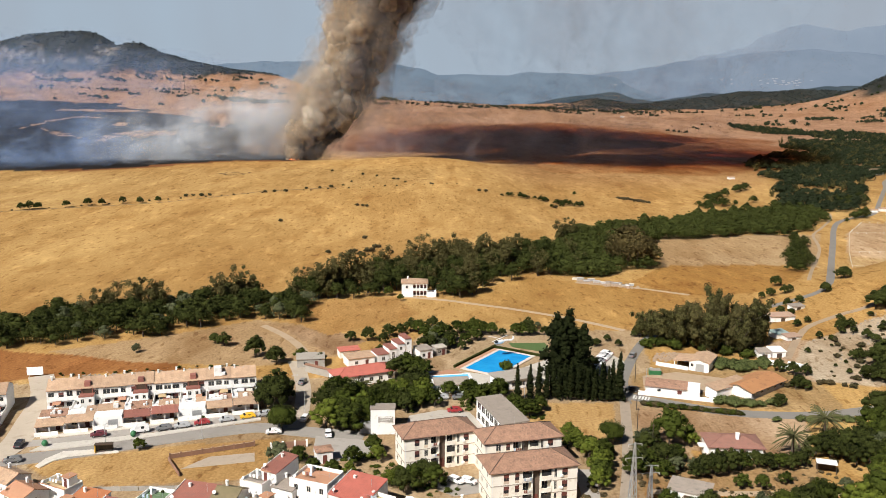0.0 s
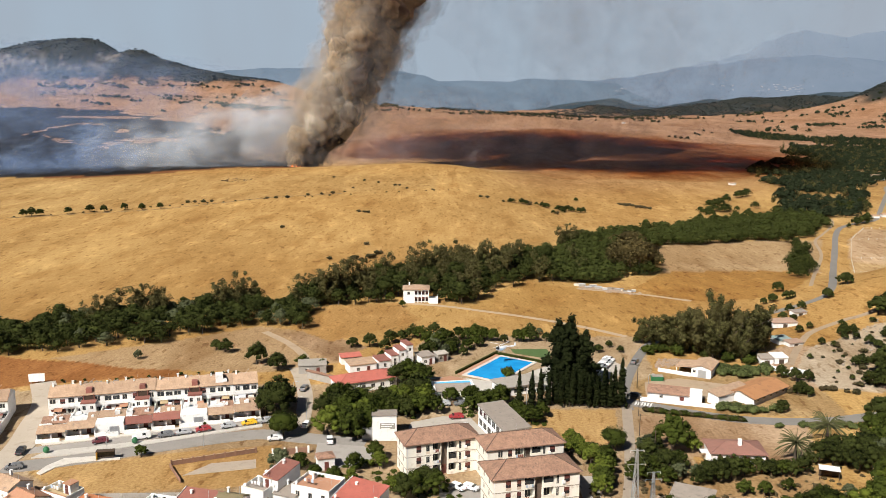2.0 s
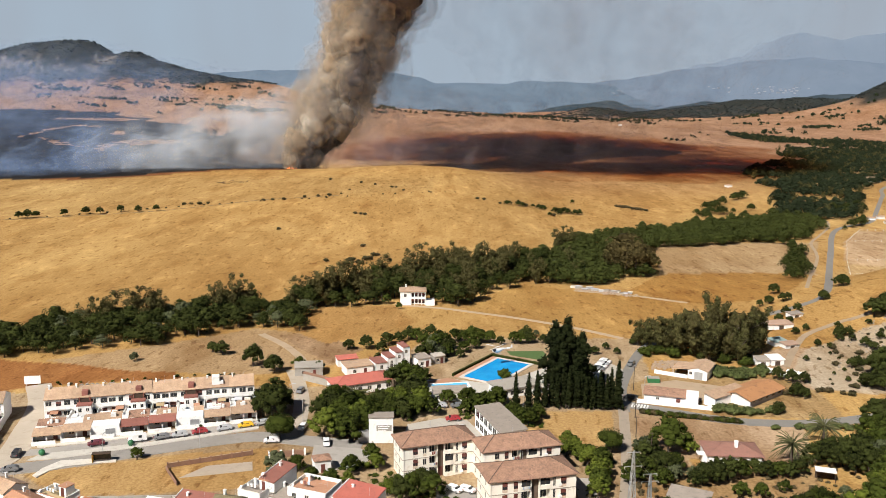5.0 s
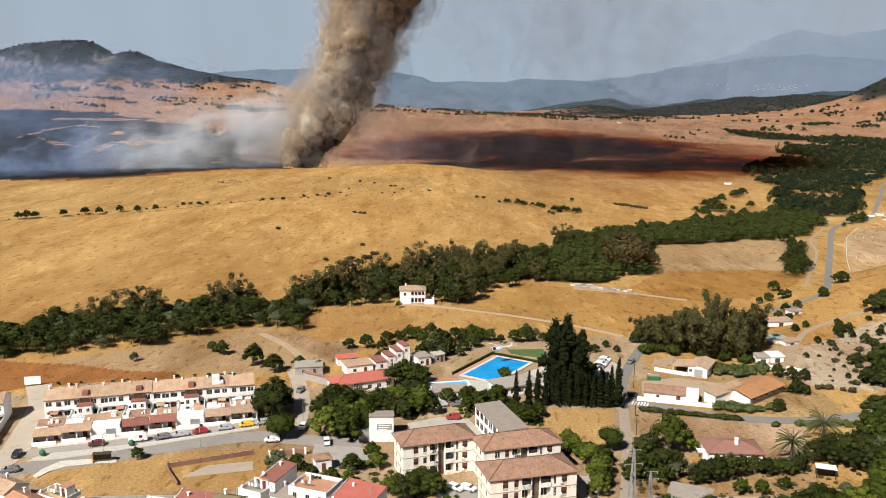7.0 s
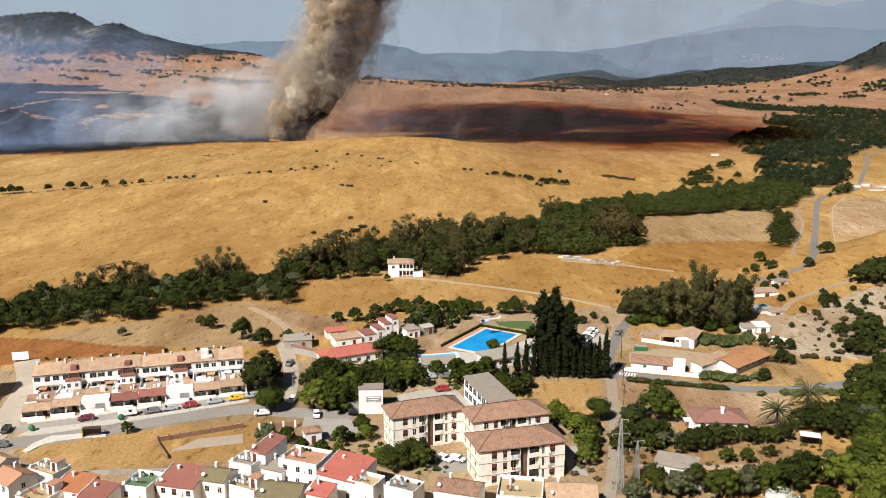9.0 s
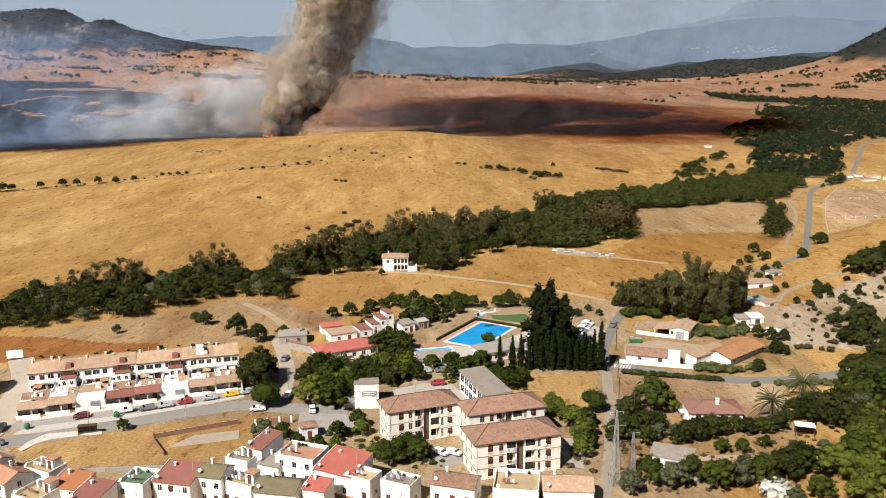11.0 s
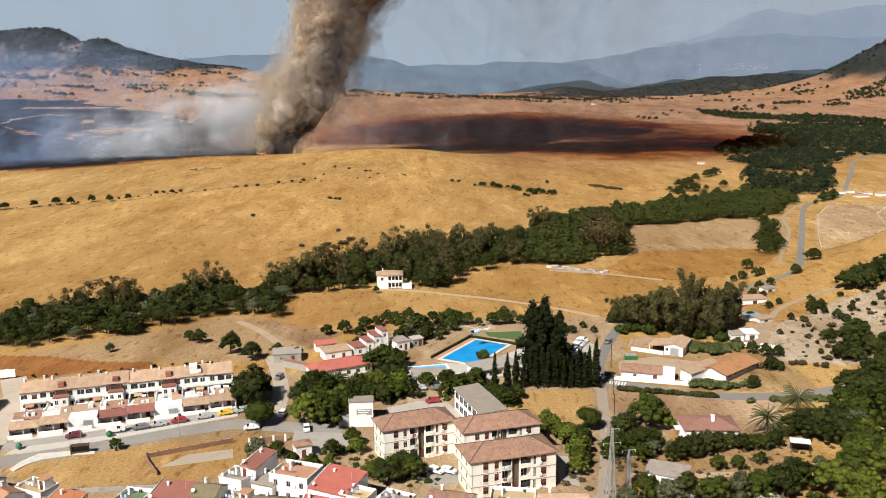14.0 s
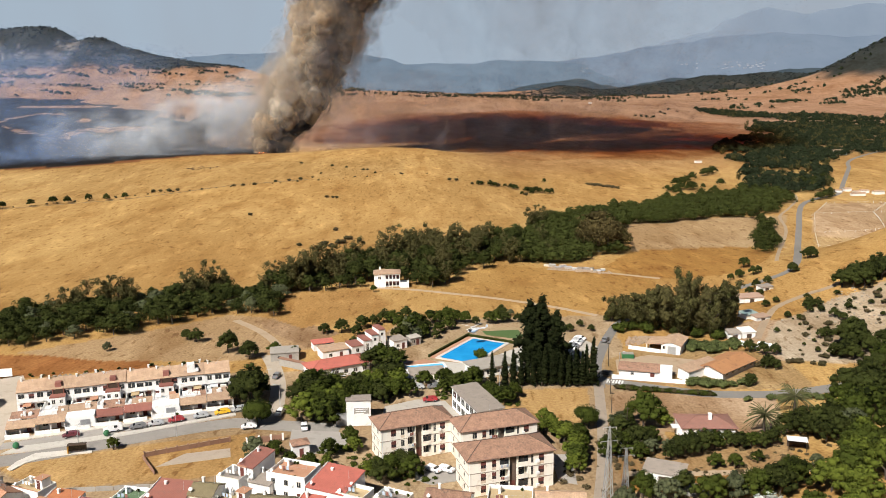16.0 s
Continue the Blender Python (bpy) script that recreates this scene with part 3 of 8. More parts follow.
# glowing shell painted as the hazy air low over the horizon
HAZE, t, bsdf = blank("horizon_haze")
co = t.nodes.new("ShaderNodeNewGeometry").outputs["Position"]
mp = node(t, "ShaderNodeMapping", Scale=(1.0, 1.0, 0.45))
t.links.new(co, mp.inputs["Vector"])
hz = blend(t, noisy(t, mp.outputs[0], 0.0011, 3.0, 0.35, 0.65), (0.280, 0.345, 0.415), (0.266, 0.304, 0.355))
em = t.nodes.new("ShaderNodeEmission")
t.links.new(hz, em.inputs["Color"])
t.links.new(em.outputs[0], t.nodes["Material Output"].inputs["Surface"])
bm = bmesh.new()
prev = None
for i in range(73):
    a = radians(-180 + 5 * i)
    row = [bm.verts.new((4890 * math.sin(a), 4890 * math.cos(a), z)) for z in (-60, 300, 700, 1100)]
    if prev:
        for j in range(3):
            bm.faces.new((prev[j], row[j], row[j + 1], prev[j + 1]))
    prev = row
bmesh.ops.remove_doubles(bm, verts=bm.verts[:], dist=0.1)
tagged(new("backdrop_sky_haze", link_mesh("backdrop_sky_haze", bm, HAZE)), "glowing backdrop shell painted as grey-blue horizon haze", "sky", kind="structure")

# ---- roads, paths and paved areas ----
ribbon("road", [(-145, 184), (-112, 197), (-98, 202), (-88, 206.5), (-77, 211.8), (-65, 217.0), (-53, 221.0), (-44, 219.5), (-31, 217), (-24, 216)], 6.6, PALE_ASPHALT, 0.10, "sun-bleached asphalt street past the terrace")
ribbon("road", [(-110, 208), (-94, 213.6), (-80, 219.3), (-66, 225.2), (-54, 230.8), (-45, 230)], 4.2, PALE_ASPHALT, 0.09, "narrow parking lane before the terrace")
ribbon("road", [(-118, 186), (-113, 205), (-117, 225), (-122, 243), (-131, 260)], 7.5, SANDY, 0.13, "pale concrete side street beside the terrace")
ribbon("road", [(-43, 221), (-44, 235), (-46, 250), (-50, 266), (-54, 278)], 4.6, SANDY, 0.13, "pale side street climbing to the fields")
ribbon("road", [(50.0, 243), (50.8, 250), (52.5, 262), (57, 277), (64, 296), (72, 312), (88, 328), (104, 337), (116.4, 342.6), (132.2, 348.8), (143, 353), (152.6, 357.2), (159.4, 366), (167.7, 384), (186.3, 427), (222.9, 511.6), (245.6, 564.2), (262.4, 596), (281.8, 617.4), (305, 637), (337.5, 697), (384.4, 786), (427.3, 864.5), (560, 1010)], 3.5, COUNTRY_ROAD, 0.12, "grey country road winding up the valley")
ribbon("road", [(34, 165), (37.5, 178), (41, 193), (44, 208), (47, 226), (50, 245)], 2.9, LANE, 0.16, "pale concrete lane between the gardens")
ribbon("road", [(50.5, 250), (56, 247), (63, 243.5), (74, 238.5), (84, 235.6), (98, 234.6), (109, 235.6), (118, 238), (150, 244), (190, 240)], 5.2, COUNTRY_ROAD, 0.16, "grey asphalt road below the rocky slope")
ribbon("field_bank", [(-330, 578), (-297.5, 591), (-278, 599.5), (-247, 609), (-215, 620), (-183, 639), (-150.5, 660.5), (-118, 674), (-93, 684)], 1.5, DITCH, 0.05, "dark weedy bank across the pasture")
ribbon("dirt_track", [(-26, 370), (-6, 364.5), (10, 357), (27, 348.5), (48, 334.5), (64, 320)], 2.6, DIRT, 0.08, "pale dirt track along the dry field")
ribbon("dirt_track", [(-74, 321), (-64, 309), (-57, 298), (-52, 287), (-50, 277)], 3.0, DIRT, 0.08, "pale dirt track beside a ploughed square")
ribbon("dirt_track", [(56, 401), (70, 396), (84, 390), (103, 376)], 2.4, DIRT, 0.08, "pale dirt track past a stone heap")
ribbon("dirt_track", [(157.2, 381.7), (169.5, 410), (186.9, 450), (210, 499), (222.2, 539), (240, 569.8), (262.2, 609), (273, 637)], 1.8, DIRT, 0.08, "pale dirt track beside the country road")
ribbon("dirt_track", [(112, 284), (121.6, 301.8), (131, 315.7), (142, 321.9), (149, 324), (155.4, 324.4), (180, 332)], 2.6, DIRT, 0.10, "pale dirt track up the rocky slope")
ribbon("dirt_track", [(45, 187), (62, 186), (80, 184.5), (95, 182)], 2.6, DIRT, 0.08, "pale dirt track between the orchard rows")

# ---- trees ----
def crown_mesh(name, rnd, lobes, leaves, size, mat, upright=0.0, airy=0.0, cores=99):
    """A crown of many small leaf clumps over a few lobes, with a dim core inside each; the shading follows the lobes."""
    verts, faces, norms = [], [], []
    weights = [max(l[3], l[4]) ** 2 for l in lobes]
    total = sum(weights)
    mid = Vector((0, 0, 0.45))
    for li, ((cx, cy, cz, rh, rv), w) in enumerate(zip(lobes, weights)):
        ring = []
        for j in range(1, 4 if li < cores else 1):
            th = math.pi * j / 4
            ring.append([len(verts) + k for k in range(6)])
            for k in range(6):
                s = (0.76 - 0.3 * airy) * rnd.uniform(0.85, 1.1)
                d = Vector((math.sin(th) * math.cos(k * 1.047 + j), math.sin(th) * math.sin(k * 1.047 + j), math.cos(th)))
                verts.append((cx + rh * s * d.x, cy + rh * s * d.y, cz + rv * s * d.z))
                norms.append(tuple(d))
        for a, b in zip(ring, ring[1:]):
            for k in range(6):
                faces.append((a[k], b[k], b[(k + 1) % 6], a[(k + 1) % 6]))
        if ring:
            faces.append(tuple(ring[0]))
            faces.append(tuple(ring[-1][::-1]))
        for _ in range(int(leaves * w / total)):
            d = Vector((rnd.gauss(0, 1), rnd.gauss(0, 1), rnd.gauss(0.25, 1))).normalized()
            s = rnd.uniform(0.74 - 0.2 * airy, 1.12 + 0.25 * airy)
            p = Vector((cx + d.x * rh * s, cy + d.y * rh * s, cz + d.z * rv * s))
            nrm = (d + Vector((rnd.uniform(-.75, .75), rnd.uniform(-.75, .75), rnd.uniform(-.5, .75)))).normalized()
            u = nrm.orthogonal().normalized()
            u = (Matrix.Rotation(rnd.uniform(0, 6.28), 3, nrm) @ u)
            v = nrm.cross(u)
            if upright:
                v = (v + Vector((0, 0, upright))).normalized()
            q = size * rnd.uniform(0.6, 1.35)
            k = len(verts)
            verts.extend([tuple(p - u * q * 0.5), tuple(p - v * q * 0.6 - nrm * q * 0.1), tuple(p + u * q * 0.5), tuple(p + v * q * 0.6 - nrm * q * 0.15), ])
            out = (p - mid).normalized()
            sh = (d * 0.55 + out * 0.35 + nrm * 0.6).normalized()
            norms.extend([tuple(sh)] * 4)
            faces.extend([(k, k + 1, k + 2), (k, k + 2, k + 3)])
    me = bpy.data.meshes.new(name)
    me.from_pydata(verts, [], faces)
    me.polygons.foreach_set("use_smooth", [True] * len(me.polygons))
    me.normals_split_custom_set_from_vertices(norms)
    me.materials.append(mat)
    if name == "far_crown":
        return me, norms
    return me


def trunk_mesh(name, rnd, height, r, limbs, spread):
    bm = tube([(0, 0, -0.3), (rnd.uniform(-.1, .1), rnd.uniform(-.1, .1), height * 0.5), (rnd.uniform(-.25, .25), rnd.uniform(-.25, .25), height)], r, r * 0.6, 7)
    for k in range(limbs):
        a = 6.28 * k / limbs + rnd.uniform(-.4, .4)
        z0 = height * rnd.uniform(0.6, 0.95)
        b2 = tube([(0, 0, z0), (math.cos(a) * spread * 0.5, math.sin(a) * spread * 0.5, z0 + spread * 0.6), (math.cos(a) * spread, math.sin(a) * spread, z0 + spread * 0.9)], r * 0.45, r * 0.15, 5)
        me = bpy.data.meshes.new("limb")
        b2.to_mesh(me)
        b2.free()
        bm.from_mesh(me)
        bpy.data.meshes.remove(me)
    return link_mesh(name, bm, BARK)


def lobes_for(kind, rnd):
    if kind in ("oak", "garden", "olive", "lime", "orange"):
        # a domed crown of many rounded boughs over a bare stem
        out = [(0, 0, 0.58, 0.36, 0.27)]
        for k in range(23):
            a = k * 2.4 + rnd.uniform(-.4, .4)
            u = math.sqrt((k + .5) / 23)
            r, q = 0.42 * u * rnd.uniform(.78, 1.12), rnd.choice((rnd.uniform(0.07, 0.11), rnd.uniform(0.10, 0.17)))
            out.append((math.cos(a) * r, math.sin(a) * r, 0.83 - 0.42 * u * u + rnd.uniform(-.09, .07), q, q * rnd.uniform(.75, .95)))
        for k in range(5):
            a = k * 1.256 + rnd.uniform(-.5, .5)
            out.append((math.cos(a) * 0.36, math.sin(a) * 0.36, rnd.uniform(0.33, 0.42), 0.14, 0.11))
        return out
    if kind == "pine":
        out = [(0, 0, 0.62, 0.50, 0.34)]
        for k in range(10):
            a = k * 0.628
            out.append((math.cos(a) * 0.36, math.sin(a) * 0.36, rnd.uniform(0.46, 0.66), 0.22, 0.20))
        return out
    if kind == "gum":
        # a few tall leaning stems, each with tufts towards its head
        out = []
        for st in range(5):
            a0, lean, top = st * 1.256 + rnd.uniform(-.5, .5), rnd.uniform(.10, .30), rnd.uniform(.72, 1.0)
            for k in range(7):
                u = rnd.uniform(.25, 1.0)
                r = lean * u + rnd.uniform(-.05, .05)
                q = rnd.uniform(.055, .105) * (1.1 - .3 * u)
                out.append((math.cos(a0) * r + rnd.uniform(-.05, .05), math.sin(a0) * r + rnd.uniform(-.05, .05), top * u - q * .6, q, q * rnd.uniform(.9, 1.35)))
        out.append((0, 0, 0.36, 0.15, 0.24))
        return out
    if kind == "cypress":
        out = [(0, 0, 0.10 + 0.085 * k, 0.012 + 0.085 * (1 - (k / 10.5)) ** 0.75 * (0.75 if k == 0 else 1), 0.075) for k in range(11)]
        for k in range(12):
            a, z = rnd.uniform(0, 6.28), rnd.uniform(0.08, 0.8)
            r = 0.07 * (1 - z) + .012
            out.append((math.cos(a) * r, math.sin(a) * r, z, 0.028, 0.07))
        return out
    if kind == "conifer":
        out = [(0, 0, 0.14 + 0.09 * k, 0.03 + 0.13 * (1 - k / 10) ** 0.8, 0.08) for k in range(10)]
        for k in range(26):
            a, z = k * 2.4, rnd.uniform(0.10, 0.9)
            r = 0.21 * (1 - z) + 0.015
            q = rnd.uniform(.035, .065)
            out.append((math.cos(a) * r, math.sin(a) * r, z, q, q * 1.25))
        return out
    # shrub
    out = [(0, 0, 0.42, 0.42, 0.40)]
    for k in range(5):
        a = k * 1.256 + rnd.uniform(-.4, .4)
        out.append((math.cos(a) * 0.38, math.sin(a) * 0.38, rnd.uniform(0.28, 0.5), 0.28, 0.27))
    return out


# kind: leaf material, leaf count, leaf size for a tree one metre high, trunk share, trunk radius, limbs, label, category
KINDS = {
    "oak": (OAK, 1400, 0.037, 0.42, 0.030, 4, "dark green evergreen oak on dry pasture", "tree"),
    "garden": (GARDEN, 1500, 0.036, 0.42, 0.028, 4, "leafy green garden tree with rounded crown", "tree"),
    "olive": (OLIVE, 1200, 0.036, 0.36, 0.034, 4, "grey-green olive tree on dusty ground", "tree"),
    "lime": (LIME, 1600, 0.035, 0.38, 0.026, 4, "bright green broadleaf tree in a garden", "tree"),
    "orange": (GARDEN, 800, 0.052, 0.38, 0.026, 3, "small round fruit tree in an orchard row", "tree"),
    "pine": (GARDEN, 1900, 0.036, 0.40, 0.028, 5, "flat-topped dark green stone pine", "tree"),
    "gum": (GUM, 4200, 0.026, 0.60, 0.013, 5, "tall ragged olive-brown eucalyptus", "tree"),
    "cypress": (CYPRESS, 900, 0.024, 0.12, 0.014, 0, "slender dark columnar cypress in a row", "tree"),
    "conifer": (CYPRESS, 2000, 0.023, 0.15, 0.016, 0, "tall dark bushy conifer by the pool", "tree"),
    "cane": (CANE, 280, 0.10, 0.2, 0.02, 3, "dense green cane clump by the farm shed", "shrub"),
    "shrub": (SHRUB, 300, 0.12, 0.2, 0.02, 3, "dry olive-brown shrub on bare ground", "shrub"),
    "bush": (GARDEN, 300, 0.12, 0.2, 0.02, 3, "dense green bush on dry ground", "shrub"),
    "blossom": (BLOSSOM, 420, 0.075, 0.2, 0.02, 3, "white-flowering bush on the hillside", "shrub"),
}
TREES = {}
for kind, (mat, n, size, share_t, r, limbs, label, cat) in KINDS.items():
    TREES[kind] = []
    for v in range(4):
        rnd = random.Random(sum(map(ord, kind)) * 7 + v)
        TREES[kind].append((trunk_mesh("trunk", rnd, share_t, r, limbs, 0.22), crown_mesh("crown", rnd, lobes_for(kind, rnd), n, size, mat, 0.8 if kind in ("cypress", "conifer") else 0.0, 0.40 if kind == "gum" else 0.0)))
tree_rnd = random.Random(11)


def plant(kind, x, y, height, group="", label=""):
    trunk, crown = TREES[kind][tree_rnd.randrange(4)]
    root = thing(KINDS[kind][7], x, y, tree_rnd.uniform(0, 360), None, label or KINDS[kind][6], KINDS[kind][7], group)
    w = height * tree_rnd.uniform(0.85, 1.05) if kind == "gum" else height * tree_rnd.uniform(0.9, 1.12) if kind not in ("cypress", "conifer") else height * (1.45 if kind == "cypress" else 1.3)
    for nm, me in (("trunk", trunk), ("crown", crown)):
        share(nm, me, root, Matrix.Diagonal((w, w, height, 1)))
    return root


def wood(name, spots, kind, rnd, lo, hi, label, mat=None, leaves=150, size=0.13, wide=1.15, stems=False):
    """Far trees that nobody could count, in one object."""
    protos = []
    for v in range(5):
        me, norms = crown_mesh("far_crown", random.Random(v + 40), lobes_for(kind, random.Random(v + 60)), leaves, size, mat or KINDS[kind][0], 0.0, 0.3 if kind == "gum" else 0.0, 1 if leaves < 100 else 9 if kind == "gum" else 5)
        vs, fs = [tuple(q.co) for q in me.vertices], [tuple(p.vertices) for p in me.polygons]
        bpy.data.meshes.remove(me)
        leafy = len(fs)
        if stems:
            k = len(vs)
            for z, r in ((-.05, .030), (.5, .018)):
                for j in range(4):
                    vs.append((r * math.cos(j * 1.571), r * math.sin(j * 1.571), z))
                    norms.append((math.cos(j * 1.571), math.sin(j * 1.571), 0))
            fs += [(k + j, k + (j + 1) % 4, k + 4 + (j + 1) % 4, k + 4 + j) for j in range(4)]
        protos.append((np.array(vs), fs, np.array(norms), leafy))
    verts, faces, norms, slots = [], [], [], []
    base = 0
    for x, y, *fixed in spots:
        vs, fs, ns, leafy = protos[rnd.randrange(5)]
        h, a = fixed[0] if fixed else rnd.uniform(lo, hi), rnd.uniform(0, 6.28)
        w = h * wide * rnd.uniform(.88, 1.12)
        c, s = math.cos(a), math.sin(a)
        z = ground_z(x, y) - (0.02 if stems else 0.12) * h
        turn = np.array(((c, s, 0), (-s, c, 0), (0, 0, 1)))
        verts.append(vs @ turn * np.array((w, w, h)) + np.array((x, y, z)))
        norms.append(ns @ turn)
        faces.extend([tuple(i + base for i in f) for f in fs])
        slots.extend([0] * leafy + [1] * (len(fs) - leafy))
        base += len(vs)
    me = bpy.data.meshes.new(name)
    me.from_pydata(np.concatenate(verts).tolist(), [], faces)
    me.polygons.foreach_set("use_smooth", [True] * len(me.polygons))
    me.normals_split_custom_set_from_vertices(np.concatenate(norms).tolist())
    me.materials.append(mat or KINDS[kind][0])
    if stems:
        me.materials.append(BARK)
        me.polygons.foreach_set("material_index", slots)
    return tagged(new(name, me), label, "woodland", kind="stuff")


# the wooded river bank: near trees one by one, far ones as woodland
BANK_NEAR = [(-210, 288), (-153, 287), (-127, 295), (-107, 307), (-93, 318), (-77, 330), (-58, 325), (-58, 346), (-70, 362), (-92, 368), (-116, 352), (-134, 338), (-168, 318), (-210, 316)]
BANK_MID = [(-74, 354), (-50, 362), (-35, 368), (-23, 373), (4, 361), (10, 380), (32, 413), (50, 412), (50, 476), (5, 455), (-30, 420), (-49, 402), (-72, 372)]
BANK_WOOD = [(50, 410), (72, 407), (101, 439), (116, 518), (143, 522), (224, 553), (262, 610), (262, 655), (186, 618), (76, 540), (46, 486)]
FAR_WOODS = [
    [(314, 952), (374, 1084), (433, 1168), (471, 1180), (455, 1252), (506, 1344), (573, 1360), (640, 1324), (720, 1190), (560, 976), (470, 904), (423, 888), (396, 850), (346, 741), (290, 637), (241, 644), (271, 740), (307, 824), (296, 872)],
    [(596, 1960), (621, 1812), (655, 1716), (707, 1668), (747, 1560), (840, 1444), (760, 1180), (611, 1132), (570, 1180), (555, 1240), (600, 1412), (598, 1540), (565, 1648), (550, 1772)],
]
WOOD_EDGE = [(184, 666), (205, 688), (225, 681), (254, 688), (260, 646), (225, 629), (188, 643)]
near = scatter(BANK_NEAR, 5.9, tree_rnd)
wood("riverside_olives", [p for k, p in enumerate(near) if k % 6 == 0], "olive", tree_rnd, 4.5, 8.0, "greyer wild olives among the river oaks", leaves=620, size=0.056, wide=1.25, stems=True)
wood("riverside_wood", [p for k, p in enumerate(near) if k % 6], "oak", tree_rnd, 5.0, 9.4, "dense belt of dark oaks along the river", leaves=620, size=0.056, wide=1.25, stems=True)
mid = [p for p in scatter(BANK_MID, 7.0, tree_rnd) if not (-28 < p[0] < -4 and p[1] < 381)]
wood("riverside_gums", [p for k, p in enumerate(mid) if k % 4 == 0], "gum", tree_rnd, 11, 16.5, "feathery olive gums in the river belt", mat=GUM, leaves=1800, size=0.032, wide=1.1, stems=True)
wood("riverside_wood", [p for k, p in enumerate(mid) if k % 4], "oak", tree_rnd, 6.5, 11.5, "dense belt of dark oaks along the river", leaves=620, size=0.056, wide=1.15, stems=True)
wood("woodland", scatter(BANK_WOOD, 6.4, tree_rnd), "oak", tree_rnd, 6.0, 9.8, "dense dark green wood along the river", leaves=300, size=0.075, wide=1.3)
wood("woodland_gums", [p for p in scatter(BANK_WOOD, 17.0, tree_rnd) if p[0] < 72], "gum", tree_rnd, 9, 14, "olive-brown gums among the dark wood", mat=GUM, leaves=900, size=0.036)
for poly, step in zip(FAR_WOODS, (8.0, 10.5)):
    wood("woodland", [p for p in scatter(poly, step, tree_rnd) if noise.noise((p[0] / 70, p[1] / 38, 4.0)) > -0.2], "oak", tree_rnd, 5.5, 9.5, "dark green wood winding up the valley", mat=HAZED_OAK, leaves=110, size=0.135, wide=1.35)
    wood("woodland_gums", [p for p in scatter(poly, step * 3.2, tree_rnd)], "gum", tree_rnd, 9, 12, "olive-brown gums among the dark wood", mat=GUM, leaves=260, size=0.07)
wood("thicket", [p for p in scatter(WOOD_EDGE, 9.0, tree_rnd) if noise.noise((p[0] / 25, p[1] / 25, 2.0)) > 0.02], "oak", tree_rnd, 4, 8, "loose dark trees at the wood's edge")

# ---- smoke of the grass fire ----
def puffs(name, balls, mat, label, rough, kind="stuff", fine=4):
    """Billowing smoke: lumpy closed puffs, each with its own colour and thickness."""
    proto = bmesh.new()
    bmesh.ops.create_icosphere(proto, subdivisions=fine, radius=1.0)
    dirs = [v.co.copy() for v in proto.verts]
    tris = [tuple(v.index for v in f.verts) for f in proto.faces]
    proto.free()
    verts, faces, tone, dens = [], [], [], []
    for i, (x, y, z, rx, ry, rz, c, d) in enumerate(balls):
        k = len(verts)
        for v in dirs:
            n1 = noise.fractal(v * 1.7 + Vector((i * 3.1, 0, 0)), 0.9, 2.1, 4)
            n2 = abs(noise.noise(v * 3.4 + Vector((0, i * 1.7, 0))))
            s = 1 + rough * (0.9 * n1 + 0.7 * n2)
            verts.append((x + v.x * rx * s, y + v.y * ry * s, z + v.z * rz * s))
        faces.extend([tuple(q + k for q in f) for f in tris])
        tone.extend((*c, 1.0) * len(dirs))
        dens.extend([d] * len(dirs))
    me = bpy.data.meshes.new(name)
    me.from_pydata(verts, [], faces)
    me.attributes.new("tone", "FLOAT_COLOR", "POINT").data.foreach_set("color", tone)
    me.attributes.new("thickness", "FLOAT", "POINT").data.foreach_set("value", dens)
    me.polygons.foreach_set("use_smooth", [True] * len(me.polygons))
    me.materials.append(mat)
    return tagged(new(name, me), label, "smoke", kind=kind)


# height, centre x, centre y, radius of the column
COLUMN = [(4, -164, 880, 11), (12, -160, 881, 17), (33, -151, 884, 24), (55, -136, 888, 31), (78, -124, 892, 33), (101, -112, 896, 30), (130, -103, 902, 32), (158, -92, 908, 36),
          (185, -80, 914, 40), (235, -56, 930, 60), (300, -20, 960, 86), (400, 30, 1010, 110)]


def column(h):
    for (h0, *a), (h1, *b) in zip(COLUMN, COLUMN[1:]):
        if h <= h1:
            u = (h - h0) / (h1 - h0)
            return [p + (q - p) * u for p, q in zip(a, b)]
    return COLUMN[-1][1:]


smoke_rnd = random.Random(5)
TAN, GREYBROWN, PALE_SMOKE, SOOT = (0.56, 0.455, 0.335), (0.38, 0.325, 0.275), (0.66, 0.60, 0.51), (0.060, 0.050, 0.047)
DARK_SHADED_SMOKE = (0.200, 0.172, 0.168)


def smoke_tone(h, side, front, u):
    """Colour of a puff by its height and side, the column's lit and shaded sides painted in."""
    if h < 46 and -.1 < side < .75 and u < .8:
        return SOOT if u < .5 else DARK_SHADED_SMOKE
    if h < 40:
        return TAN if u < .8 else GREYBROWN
    # shade of the upper right side painted as darker smoke
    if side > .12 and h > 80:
        return DARK_SHADED_SMOKE if u < .85 else GREYBROWN
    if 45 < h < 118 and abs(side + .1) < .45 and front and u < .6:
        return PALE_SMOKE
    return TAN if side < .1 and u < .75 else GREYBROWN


balls = []
